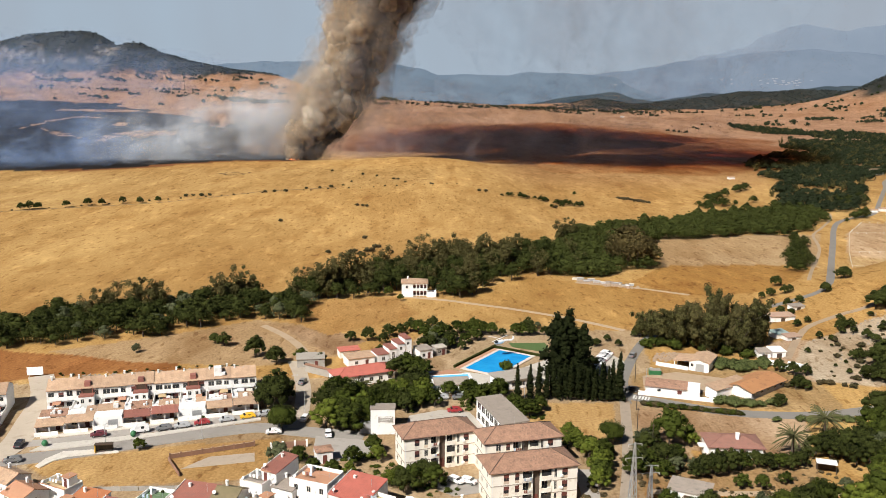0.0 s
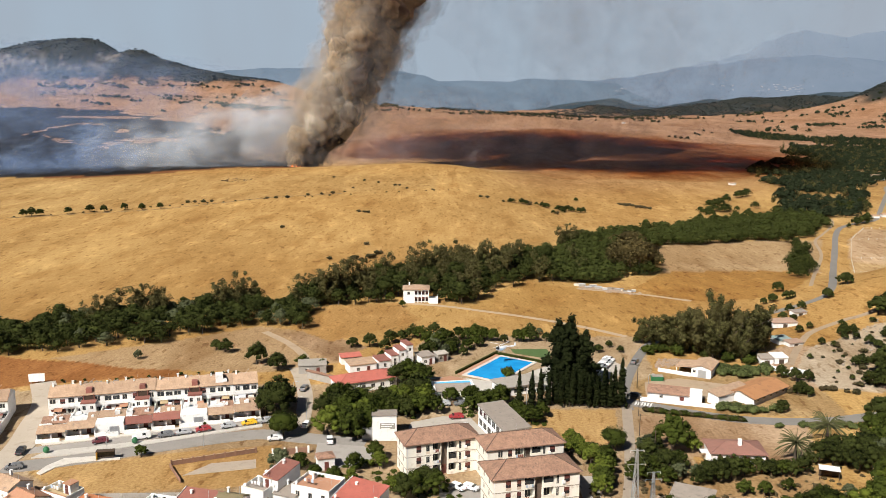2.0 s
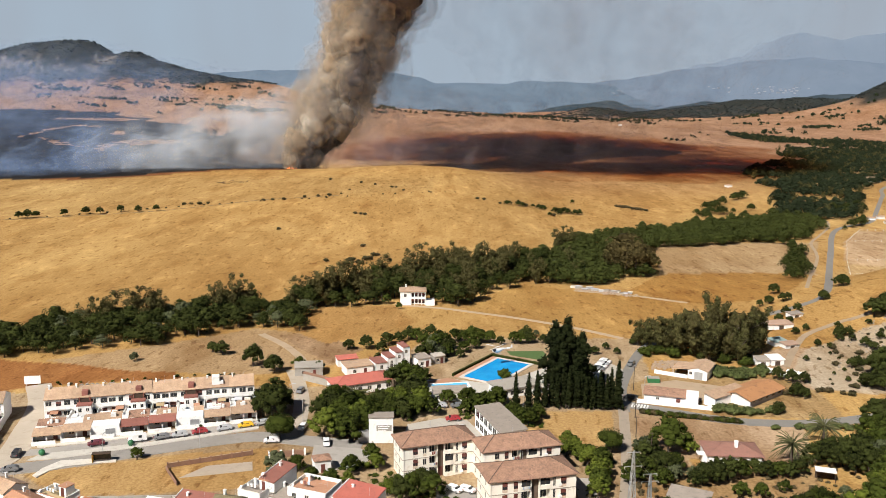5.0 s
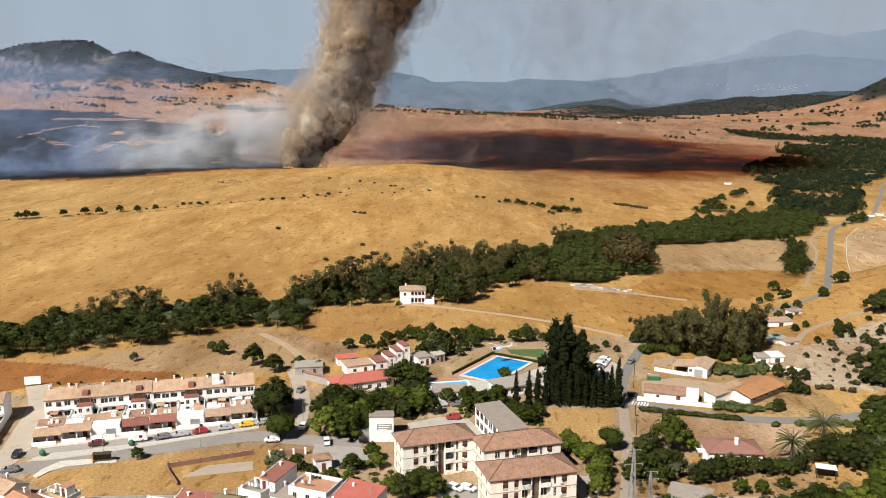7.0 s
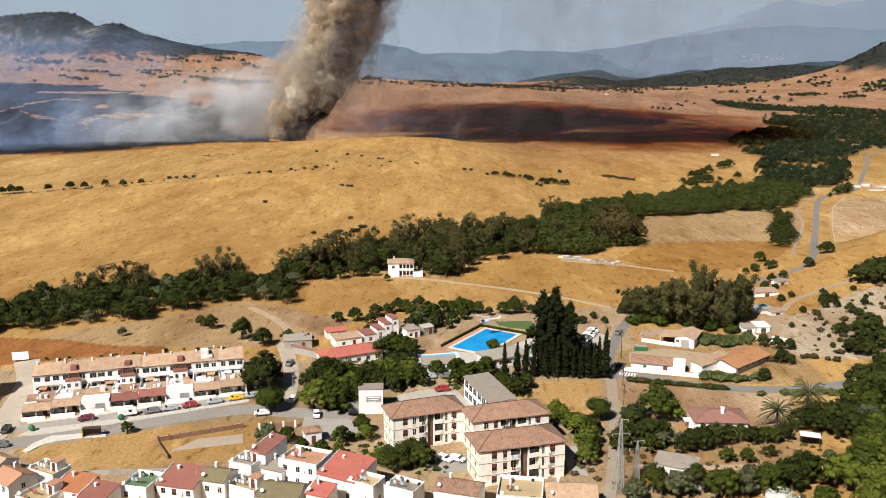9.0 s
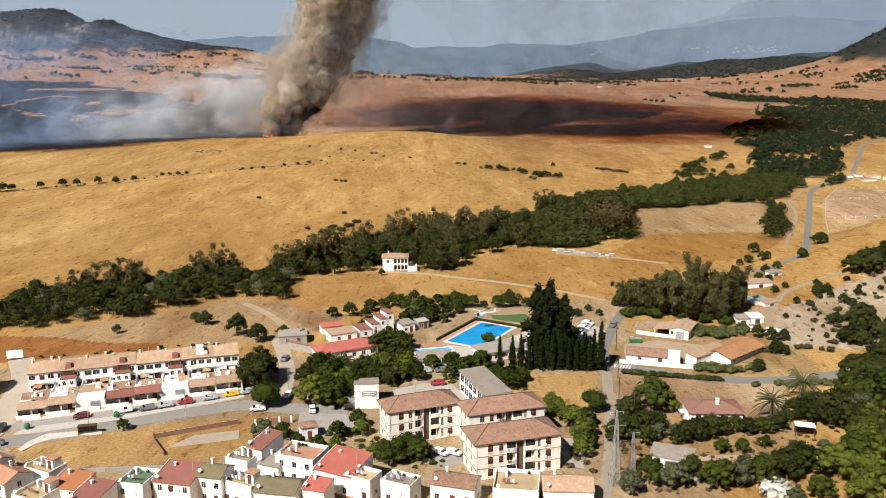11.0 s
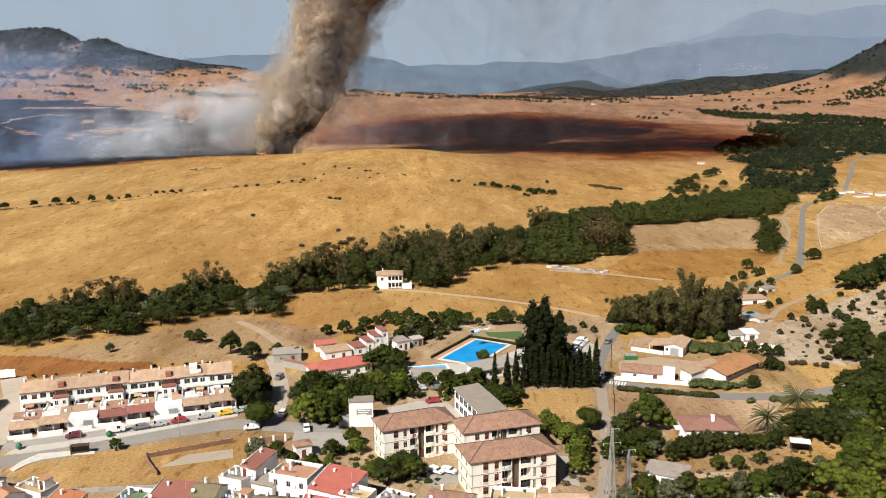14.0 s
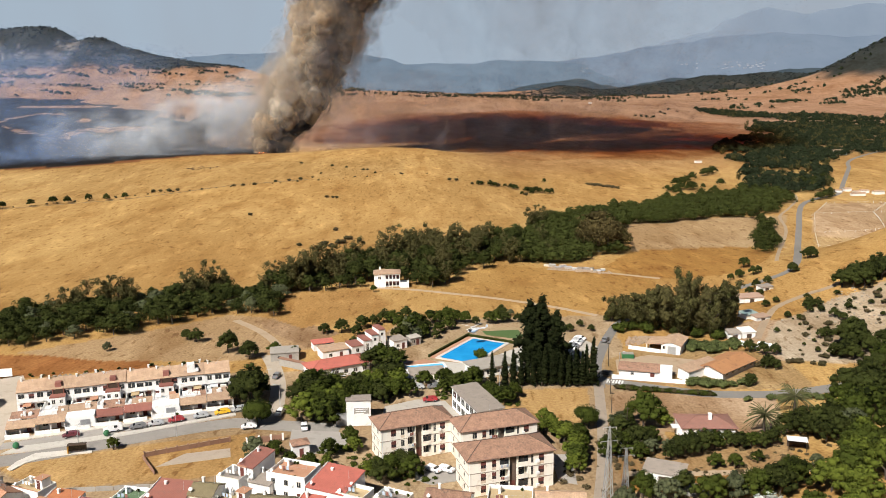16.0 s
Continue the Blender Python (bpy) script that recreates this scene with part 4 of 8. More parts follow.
# a thick inner column, rounded billows on it, then ragged thin veils round both
for n, q0, q1, r0, r1, thick in ((95, 0.0, 0.50, .34, .48, 2.4), (150, 0.45, 0.85, .20, .36, 1.1), (120, 0.65, 1.0, .24, .42, .26), (130, 0.8, 1.25, .30, .55, .085)):
    for k in range(n):
        h = 5 + 200 * (k / (n - 1)) ** (1.0 if thick > .5 else .9)
        cx, cy, r = column(h)
        a, q = smoke_rnd.uniform(0, 6.28), smoke_rnd.uniform(q0, q1)
        side, near_ = math.cos(a) * q, math.sin(a) < .3
        rr = r * smoke_rnd.uniform(r0, r1)
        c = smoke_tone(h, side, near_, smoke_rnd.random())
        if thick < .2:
            # the right side's shade goes into the veils' colour too
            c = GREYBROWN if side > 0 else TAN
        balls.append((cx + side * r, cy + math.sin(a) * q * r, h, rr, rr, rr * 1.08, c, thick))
# the column goes on above, out of sight
for k in range(46):
    h = 205 + 190 * (k / 45)
    cx, cy, r = column(h)
    a, q = smoke_rnd.uniform(0, 6.28), smoke_rnd.uniform(0, .7)
    rr = r * smoke_rnd.uniform(.3, .5)
    balls.append((cx + math.cos(a) * q * r, cy + math.sin(a) * q * r, h, rr, rr, rr, GREYBROWN, 1.2))
puffs("smoke_plume", balls, SMOKE, "tan and grey billowing column of wildfire smoke", 0.42, fine=3)

# unseen cap of smoke drifting above the view, laid out to shade the hill behind
balls = []
for k in range(150):
    a, q = smoke_rnd.uniform(0, 6.28), math.sqrt(smoke_rnd.random())
    x, y = -40 + 300 * q * math.cos(a), 948 + 320 * q * math.sin(a)
    r = smoke_rnd.uniform(60, 95) * (1.15 - .4 * q)
    if x < -40 and y < 900:
        continue
    balls.append((x, y, 332 + smoke_rnd.uniform(-14, 30), r, r, r * .3, GREYBROWN, .35 - .25 * q))
# extra unseen puffs that widen the shade on the near slope
for k in range(34):
    x, y = smoke_rnd.uniform(-10, 190), smoke_rnd.uniform(735, 830)
    r = smoke_rnd.uniform(45, 70)
    balls.append((x, y, 332 + smoke_rnd.uniform(-10, 20), r, r, r * .3, GREYBROWN, .26 - .0010 * max(0, x)))
for k in range(22):
    x, y = smoke_rnd.uniform(-130, 10), smoke_rnd.uniform(725, 800)
    r = smoke_rnd.uniform(38, 58)
    balls.append((x, y, 332 + smoke_rnd.uniform(-10, 20), r, r, r * .3, GREYBROWN, .28))
puffs("smoke_cap", balls, BROWN_SMOKE, "unseen broad brown smoke cap shaped to shade the hill", 0.4, fine=3)

balls = []
WHITE_SMOKE, BLUE_SMOKE_HAZE = (0.84, 0.88, 0.93), (0.44, 0.60, 0.88)
for k in range(150):
    u = smoke_rnd.random() ** 0.8
    x = -172 - 340 * u + smoke_rnd.uniform(-12, 12)
    y = 880 - 130 * u + smoke_rnd.uniform(0, 100)
    r = smoke_rnd.uniform(9, 22) * (1.15 - 0.45 * u)
    up = smoke_rnd.random() ** 1.6
    balls.append((x, y, ground_z(x, y) + r * .4 + 46 * up * (1 - u) ** 1.2, r * 1.8, r * 1.5, r * (.6 + .5 * up), WHITE_SMOKE if u < 0.5 else BLUE_SMOKE_HAZE, (0.155 - 0.13 * min(1, u * 1.25)) * (1 - .55 * up)))
for k in range(60):
    u = smoke_rnd.random()
    x, y = -170 - 95 * u + smoke_rnd.uniform(-10, 10), 884 - 25 * u + smoke_rnd.uniform(0, 40)
    r = smoke_rnd.uniform(11, 22)
    balls.append((x, y, ground_z(x, y) + r * .5 + smoke_rnd.uniform(0, 58) * (1 - u * .55), r * 1.35, r * 1.2, r, (0.82, 0.85, 0.89) if smoke_rnd.random() < .85 else (0.62, 0.57, 0.51), .10 * (1.15 - u)))
for k in range(20):
    h = smoke_rnd.uniform(60, 185)
    cx, cy, r = column(h)
    rr = r * smoke_rnd.uniform(.5, .8)
    balls.append((cx + r * smoke_rnd.uniform(.3, 1.0), cy + smoke_rnd.uniform(-10, 20), h, rr, rr, rr, (0.50, 0.46, 0.43), .07))
for k in range(14):
    r = smoke_rnd.uniform(60, 100)
    balls.append((smoke_rnd.uniform(20, 330), smoke_rnd.uniform(1000, 1150), smoke_rnd.uniform(150, 260), r, r, r * 1.3, (0.50, 0.47, 0.46), .018))
for k in range(34):
    x, y = smoke_rnd.uniform(-130, 260), smoke_rnd.uniform(960, 1150)
    r = smoke_rnd.uniform(28, 60)
    balls.append((x, y, ground_z(x, y) + r * smoke_rnd.uniform(.1, .9), r * 1.5, r, r * .7, (0.58, 0.54, 0.58), .030))
# thinner haze round the foot of the column and far over the burnt slope
for k in range(26):
    h = smoke_rnd.uniform(10, 150)
    cx, cy, r = column(h)
    rr = r * smoke_rnd.uniform(.6, .9)
    balls.append((cx - r * smoke_rnd.uniform(.2, 1.0) * (1.2 - h / 200), cy + smoke_rnd.uniform(-10, 20), h, rr, rr, rr, (0.60, 0.56, 0.52), .09))
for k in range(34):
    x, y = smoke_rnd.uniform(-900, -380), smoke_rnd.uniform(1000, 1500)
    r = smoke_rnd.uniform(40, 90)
    balls.append((x, y, ground_z(x, y) + r * smoke_rnd.uniform(.1, 1.3), r * 1.6, r, r * .6, BLUE_SMOKE_HAZE, .026))
# bluish puffs before the mountain, added for the haze of distance
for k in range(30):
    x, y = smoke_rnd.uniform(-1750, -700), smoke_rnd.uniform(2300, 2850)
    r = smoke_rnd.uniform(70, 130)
    balls.append((x, y, ground_z(x, y) + r * smoke_rnd.uniform(-.1, .6), r * 2.0, r, r * .6, BLUE_SMOKE_HAZE, .034))
puffs("smoke_bank", balls, THIN_SMOKE, "low white smoke along the fire front and added blue distance haze", 0.75, fine=3)

# a thread of flame at the foot of the column
fl, t, bsdf = blank("flame")
bsdf.inputs["Base Color"].default_value = (0.5, 0.12, 0.02, 1)
bsdf.inputs["Emission Color"].default_value = (1.0, 0.22, 0.04, 1)
bsdf.inputs["Emission Strength"].default_value = 2.0
bm = bmesh.new()
for k in range(7):
    x, y = -170 + k * 1.5 + smoke_rnd.uniform(-.8, .8), 872 + smoke_rnd.uniform(-2, 2)
    z, h = ground_z(x, y), smoke_rnd.uniform(.6, 1.7)
    ring = [bm.verts.new((x + .7 * math.cos(j * 1.57), y + .7 * math.sin(j * 1.57), z)) for j in range(4)]
    tip = bm.verts.new((x + .4, y, z + h))
    for j in range(4):
        bm.faces.new((ring[j], ring[(j + 1) % 4], tip))
tagged(new("flames", link_mesh("flames", bm, fl)), "low orange flames along the burning grass", "fire", kind="stuff")

# ---- buildings: shared pieces ----
MESHES = {}


def cached(key, make):
    if key not in MESHES:
        MESHES[key] = make()
    return MESHES[key]


def window(parent, x, y, z, w, h, rot=0.0, style="glass", name="window"):
    """A framed window, shuttered window or door set on a wall face that looks along -y before its turn."""
    at = pose(x, y, z, 0, 0, rot)
    frame_mat = {"glass": BAND, "shutter": WOODBROWN, "door": WOODBROWN, "garage": STEEL, "white": WHITE}[style]
    fr = cached(("frame", w, h, style), lambda: link_mesh("window_frame", boxes((-w / 2 - .07, w / 2 + .07, -.05, .03, -.09, 0), (-w / 2 - .07, w / 2 + .07, -.04, .03, h, h + .08),
                (-w / 2 - .07, -w / 2, -.04, .03, 0, h), (w / 2, w / 2 + .07, -.04, .03, 0, h), (-.03, .03, -.03, .03, 0, h)), frame_mat))
    win = share(name, fr, parent, at)
    if style in ("glass", "white"):
        me = cached(("pane", w, h), lambda: link_mesh("pane", boxes((-w / 2, w / 2, -.012, .03, 0, h)), GLASS))
        share("pane", me, win, Matrix.Identity(4))
    elif style == "shutter":
        low = h * 0.45
        me = cached(("pane", w, low), lambda: link_mesh("pane", boxes((-w / 2, w / 2, -.012, .03, 0, low)), GLASS))
        share("pane", me, win, Matrix.Identity(4))
        me = cached(("blind", w, h), lambda: link_mesh("shutter", prism([(.03, low), (-.02, low)] + [(-.035 if k % 2 else -.02, low + (h - low) * (k + .5) / 8) for k in range(8)] + [(-.02, h), (.03, h)], -w / 2, w / 2), WOODBROWN))
        share("shutter", me, win, Matrix.Identity(4))
    else:
        me = cached(("leaf", w, h, style), lambda: link_mesh("door_leaf", boxes(*[(-w / 2, w / 2, -.02 - .012 * (k % 2), .03, h * k / 5, h * (k + 1) / 5) for k in range(5)]), frame_mat))
        share("door_leaf", me, win, Matrix.Identity(4))
    return win


def hip_roof(w, d, z, rise, over, thick=0.18):
    """Hipped roof over a block w by d whose front stands at y = 0."""
    bm = bmesh.new()
    x0, x1, y0, y1 = -w / 2 - over, w / 2 + over, -over, d + over
    k = (y1 - y0) / 2
    low = [bm.verts.new(p) for p in ((x0, y0, z), (x1, y0, z), (x1, y1, z), (x0, y1, z))]
    eave = [bm.verts.new((v.co.x, v.co.y, z + thick)) for v in low]
    ra, rb = bm.verts.new((x0 + k, y0 + k, z + thick + rise)), bm.verts.new((x1 - k, y0 + k, z + thick + rise))
    bm.faces.new(low[::-1])
    for i in range(4):
        bm.faces.new((low[i], low[(i + 1) % 4], eave[(i + 1) % 4], eave[i]))
    bm.faces.new((eave[0], eave[1], rb, ra))
    bm.faces.new((eave[1], eave[2], rb))
    bm.faces.new((eave[2], eave[3], ra, rb))
    bm.faces.new((eave[3], eave[0], ra))
    return bm


def roof_ridges(w, d, z, rise, over, thick=0.18):
    """Round cover tiles along the ridge and hips."""
    x0, x1, y0, y1 = -w / 2 - over, w / 2 + over, -over, d + over
    k = (y1 - y0) / 2
    top = z + thick + rise
    a, b = (x0 + k, y0 + k, top), (x1 - k, y0 + k, top)
    bm = tube([a, b], 0.13)
    for c, e in (((x0, y0, z + thick), a), ((x0, y1, z + thick), a), ((x1, y0, z + thick), b), ((x1, y1, z + thick), b)):
        t2 = tube([c, e], 0.11)
        me = bpy.data.meshes.new("tmp")
        t2.to_mesh(me)
        t2.free()
        bm.from_mesh(me)
        bpy.data.meshes.remove(me)
    return bm


def tile_courses(w, y0, z0, y1, z1, x_mid=0.0, over=0.0):
    """Rows of clay tiles on one roof slope, as ribs running down it, over a solid deck."""
    bm = bmesh.new()
    n = 2 * int((w + 2 * over) / 0.34)
    low, top = [], []
    for i in range(n + 1):
        x = x_mid - w / 2 - over + i * (w + 2 * over) / n
        lift = .028 * (i % 2)
        low.append((bm.verts.new((x, y0, z0 - .16)), bm.verts.new((x, y0, z0 + lift))))
        top.append((bm.verts.new((x, y1, z1 - .16)), bm.verts.new((x, y1, z1 + lift))))
    for i in range(n):
        bm.faces.new((low[i][1], low[i + 1][1], top[i + 1][1], top[i][1]))
        bm.faces.new((low[i][0], low[i + 1][0], low[i + 1][1], low[i][1]))
        bm.faces.new((low[i][0], top[i][0], top[i + 1][0], low[i + 1][0]))
        bm.faces.new((top[i][0], top[i][1], top[i + 1][1], top[i + 1][0]))
    for i in (0, n):
        bm.faces.new((low[i][0], low[i][1], top[i][1], top[i][0]))
    bmesh.ops.recalc_face_normals(bm, faces=bm.faces[:])
    return bm


def chimney(parent, x, y, z, h=1.2, s=0.5):
    part("chimney", bevelled(boxes((x - s / 2, x + s / 2, y - s / 2, y + s / 2, z, z + h), (x - s / 2 - .08, x + s / 2 + .08, y - s / 2 - .08, y + s / 2 + .08, z + h, z + h + .14)), .02), WHITE, parent)


# ---- white terrace with tiled roofs along the street ----
TERRACE_ROT, HOUSE_W = 15.3, 7.25
row_rnd = random.Random(21)


def row_house(i, x_mid):
    c, s = math.cos(radians(TERRACE_ROT)), math.sin(radians(TERRACE_ROT))
    hx, hy = -81.4 + x_mid * c, 219.2 + x_mid * s
    logs = i in (1, 3, 5)
    kinds = "with a dark red roof loggia" if logs else "with a rooftop stair tower" if i == 6 else "with two yards"
    hse = thing("row_house", hx, hy, TERRACE_ROT, 0.05, "white two-storey terraced house " + kinds, "house", "terrace by the street")
    w, j = HOUSE_W, row_rnd.uniform(-.12, .12)
    f = max(0.0, 4.6 * (x_mid + 29.6) / 58)
    g = .45 * f
    a, b = -w / 2 + .01, w / 2 - .01
    part("wall", boxes((a, b, 20.2, 29, 0, 6.0 + j)), WHITE, hse)
    roof = part("roof", tile_courses(w, 19.8, 6.0 + j, 24.6, 8.0 + j), TILE_PALE, hse, "weathered pale clay tile roof")
    part("rear_roof", prism([(24.6, 7.84 + j), (29.4, 5.84 + j), (29.4, 6.0 + j), (24.6, 8.0 + j)], a, b), TILE_PALE, hse)
    part("gable", prism([(20.2, 6.0 + j), (24.6, 7.8 + j), (29, 6.0 + j)], a + .02, b - .02), WHITE, hse)
    for z in (0.95, 3.9):
        for x in (-2.2, 0.1, 2.3):
            if z > 3 or x != 0.1:
                window(hse, x + row_rnd.uniform(-.2, .2), 20.2, z + row_rnd.uniform(-.1, .1), row_rnd.choice((1.2, 1.5, 1.8)), row_rnd.choice((1.15, 1.35)), 0, row_rnd.choice(("glass", "glass", "glass", "shutter")))
    window(hse, 0.3, 20.2, 0.05, 0.95, 2.1, 0, "door", "door")
    if logs:
        part("loggia", boxes((-2.0, 2.0, 16.9, 20.15, 4.3, 4.42), (-2.0, 2.0, 16.9, 17.02, 4.42, 4.75), (-1.5, -1.3, 19.7, 19.9, 4.42, 6.0), (1.3, 1.5, 19.7, 19.9, 4.42, 6.0)), DULL_RED, hse, "dark red terrace edge")
        # dark panel standing in for the shade inside the loggia
        part("loggia_recess", boxes((-1.7, 1.7, 19.95, 20.19, 4.45, 5.9)), DARKWOOD_SHADE, hse, "dark panel standing for the shade under the eaves")
        part("dormer", boxes((-.8, .8, 20.4, 22.4, 6.2, 7.5)), DULL_RED, hse, "small red roof box")
        part("projecting_bay", boxes((-2.0, 2.0, 17.0, 20.18, 0, 4.28)), WHITE, hse)
        window(hse, -1.0, 17.0, 2.6, .8, 1.1)
        window(hse, 1.0, 17.0, 2.7, .7, .9)
    else:
        part("balcony", boxes((-3.2, 3.2, 19.3, 20.15, 2.9, 3.05), (-3.2, 3.2, 19.3, 19.4, 3.05, 3.8)), WHITE, hse)
    if i == 6:
        part("stair_tower", bevelled(boxes((-1.3, 0.9, 20.8, 23.4, 6.2, 8.9)), .04), WHITE, hse)
        part("tank", bevelled(boxes((0.9, 2.0, 20.6, 22.0, 6.6, 7.5)), .1), WHITE, hse)
    if i % 2 == 0:
        chimney(hse, 2.4, 25.2, 7.5, 1.1)
    chimney(hse, -2.6, 24.0, 7.6, row_rnd.uniform(.6, 1.1), .45)
    # middle range: part under a lean-to roof, part a flat white terrace
    h2 = 2.5 + row_rnd.uniform(-.25, .35)
    cut = row_rnd.choice((a, a + 1.6, -.4, .8))
    part("rear_range", boxes((a + .03, b - .03, 8.6 + g, 12.0 + g, 0, h2)), WHITE, hse)
    part("rear_range_roof", tile_courses(b - cut - .1, 8.2 + g, h2 - .05, 12.1 + g, h2 + .7, (b + cut) / 2), TILE_PALE if i % 3 else TILE, hse)
    if cut > a:
        part("terrace_parapet", bevelled(boxes((a + .03, cut, 8.6 + g, 8.75 + g, h2, h2 + .75), (a + .03, a + .18, 8.75 + g, 12.0 + g, h2, h2 + .75)), .02), WHITE, hse)
    window(hse, row_rnd.uniform(-1.5, 1.5), 8.6 + g, 0.9, 1.0, 1.1)
    part("yard_store", bevelled(boxes((-2.9, -2.9 + row_rnd.uniform(1.4, 3.2), 13.6, 16.2, 0, row_rnd.uniform(2.0, 3.0))), .03), WHITE, hse)
    part("yard_store", bevelled(boxes((.6, .6 + row_rnd.uniform(1.2, 2.6), 6.6 + f, 8.3 + max(f, g), 0, row_rnd.uniform(1.9, 2.7))), .03), WHITE, hse)
    part("washing_line", tube([(-3.0, 15.5, 2.2), (0, 15.6, 2.05), (3.0, 15.5, 2.2)], .02, n=4), STEEL, hse)
    # party walls of the two yards
    part("yard_wall", bevelled(boxes((b - .12, b + .1, 2.0 + f, 8.6 + g, 0, 2.3), (b - .12, b + .1, 12.0 + g, 20.2, 0, 2.5)), .03), WHITE, hse)
    part("yard_wall", bevelled(boxes((a, -.6, 6.9 + f, 7.1 + f, 0, row_rnd.uniform(2.2, 3.2))), .03), WHITE, hse)
    # street range: porch or closed garage
    h3 = 2.55 + row_rnd.uniform(-.15, .2)
    red = i in (3, 4, 5)
    if i % 3 == 2:
        part("garage", bevelled(boxes((a + .05, b - .05, 2.0 + f, 6.4 + f, 0, h3 + .5)), .04), WHITE, hse)
        window(hse, 1.2, 2.0 + f, 0.05, 2.4, 2.1, 0, "garage", "garage_door")
    else:
        part("porch_wall", boxes((a + .05, b - .05, 4.6 + f, 4.85 + f, 0, h3), (a + .05, a + .3, 1.9 + f, 4.6 + f, 0, h3), (-.2, .1, 1.9 + f, 2.2 + f, 0, h3), (b - .3, b - .05, 1.9 + f, 4.6 + f, 0, h3)), WHITE, hse)
        part("porch_roof", tile_courses(w - .1, 1.5 + f, h3, 5.3 + f, h3 + .8), DULL_RED if red else TILE_PALE, hse, "dull red clay tile porch roof" if red else "")
        window(hse, -1.6, 4.6 + f, 0.9, 1.3, 1.2)
        window(hse, 1.7, 4.6 + f, 0.05, 0.95, 2.1, 0, "door", "door")
    # clutter of the yards: low walls, lean-tos, tanks, awnings, plants and washing
    for q in range(4):
        x0, y0 = row_rnd.uniform(a + .3, b - 2.0), row_rnd.uniform(12.6 + g, 18.6)
        hh = row_rnd.uniform(1.2, 2.9)
        store = part("lean_to", bevelled(boxes((x0, x0 + row_rnd.uniform(.9, 1.9), y0, y0 + row_rnd.uniform(.8, 1.5), 0, hh)), .03), WHITE if q else CREAM, hse)
        if q % 2:
            part("lean_to_roof", prism([(y0 - .15, hh), (y0 + 1.4, hh + .3), (y0 + 1.4, hh + .42), (y0 - .15, hh + .1)], x0 - .1, x0 + 1.7), row_rnd.choice((TILE_PALE, TERRACE, DULL_RED, GREY_ROOF)), store)
        else:
            # dark sheet painted as the shade of an open door
            part("doorway", boxes((x0 + .2, x0 + .75, y0 - .02, y0 + .02, .05, min(1.9, hh - .2))), DARKWOOD_SHADE, store)
    for q in range(3):
        x0 = row_rnd.uniform(a + .4, b - 1.0)
        part("roof_tank" if q else "vent_box", bevelled(boxes((x0, x0 + row_rnd.uniform(.4, .9), 9.3 + g, 10.1 + g, h2, h2 + row_rnd.uniform(.6, 1.5))), .06), WHITE, hse)
    for q in range(2):
        x0 = row_rnd.uniform(a + .4, b - 2.2)
        # dark sheet on the wall painted as an unlit gap
        part("opening", boxes((x0, x0 + row_rnd.uniform(.7, 1.6), 8.57 + g, 8.63 + g, .1 + q * .7, h2 - .35)), DARKWOOD_SHADE, hse)
    x0 = row_rnd.uniform(-2.6, 1.0)
    part("awning", prism([(17.6, 2.35), (20.1, 2.75), (20.1, 2.81), (17.6, 2.41)], x0, x0 + 2.2), row_rnd.choice((TERRACE, GREYPALE, SAND_ROOF)), hse)
    for q in range(3):
        part("laundry", boxes((-2.4 + q * 1.1, -1.7 + q * 1.1, 15.48, 15.52, 1.15, 2.05)), row_rnd.choice((WHITE, LINEN, DULL_RED, WHITE)), hse)
    for q in range(3):
        x0, y0, sz = row_rnd.uniform(a + .5, b - .5), row_rnd.choice((1.4 + f, 7.8 + f, 13.0 + g)), row_rnd.uniform(.35, .7)
        share("potted_shrub", TREES["bush"][q][1], hse, pose(x0, y0, 0) @ Matrix.Diagonal((sz * 1.6, sz * 1.6, sz * 2.2, 1)))
    part("aerial", tube([(row_rnd.uniform(-3, 3), 23.4, 7.2 + j), (row_rnd.uniform(-3, 3), 23.4, 9.6 + j)], .03, n=4), STEEL, hse)
    # dark strip painted as the shadow line under the eaves
    part("eave_shadow_board", boxes((a, b, 19.86, 20.19, 5.72 + j, 5.86 + j)), DARKWOOD_SHADE, hse, "dark strip standing for the shadow line under the eaves")
    part("front_wall", bevelled(boxes((a + .05, b - 1.3, .5 + f, .7 + f, 0, 1.2)), .02), WHITE, hse)
    return hse


for i in range(8):
    row_house(i, -29.6 + HOUSE_W * (i + 0.5))
row_house(7, -43.5)
row_house(9, -50.8)

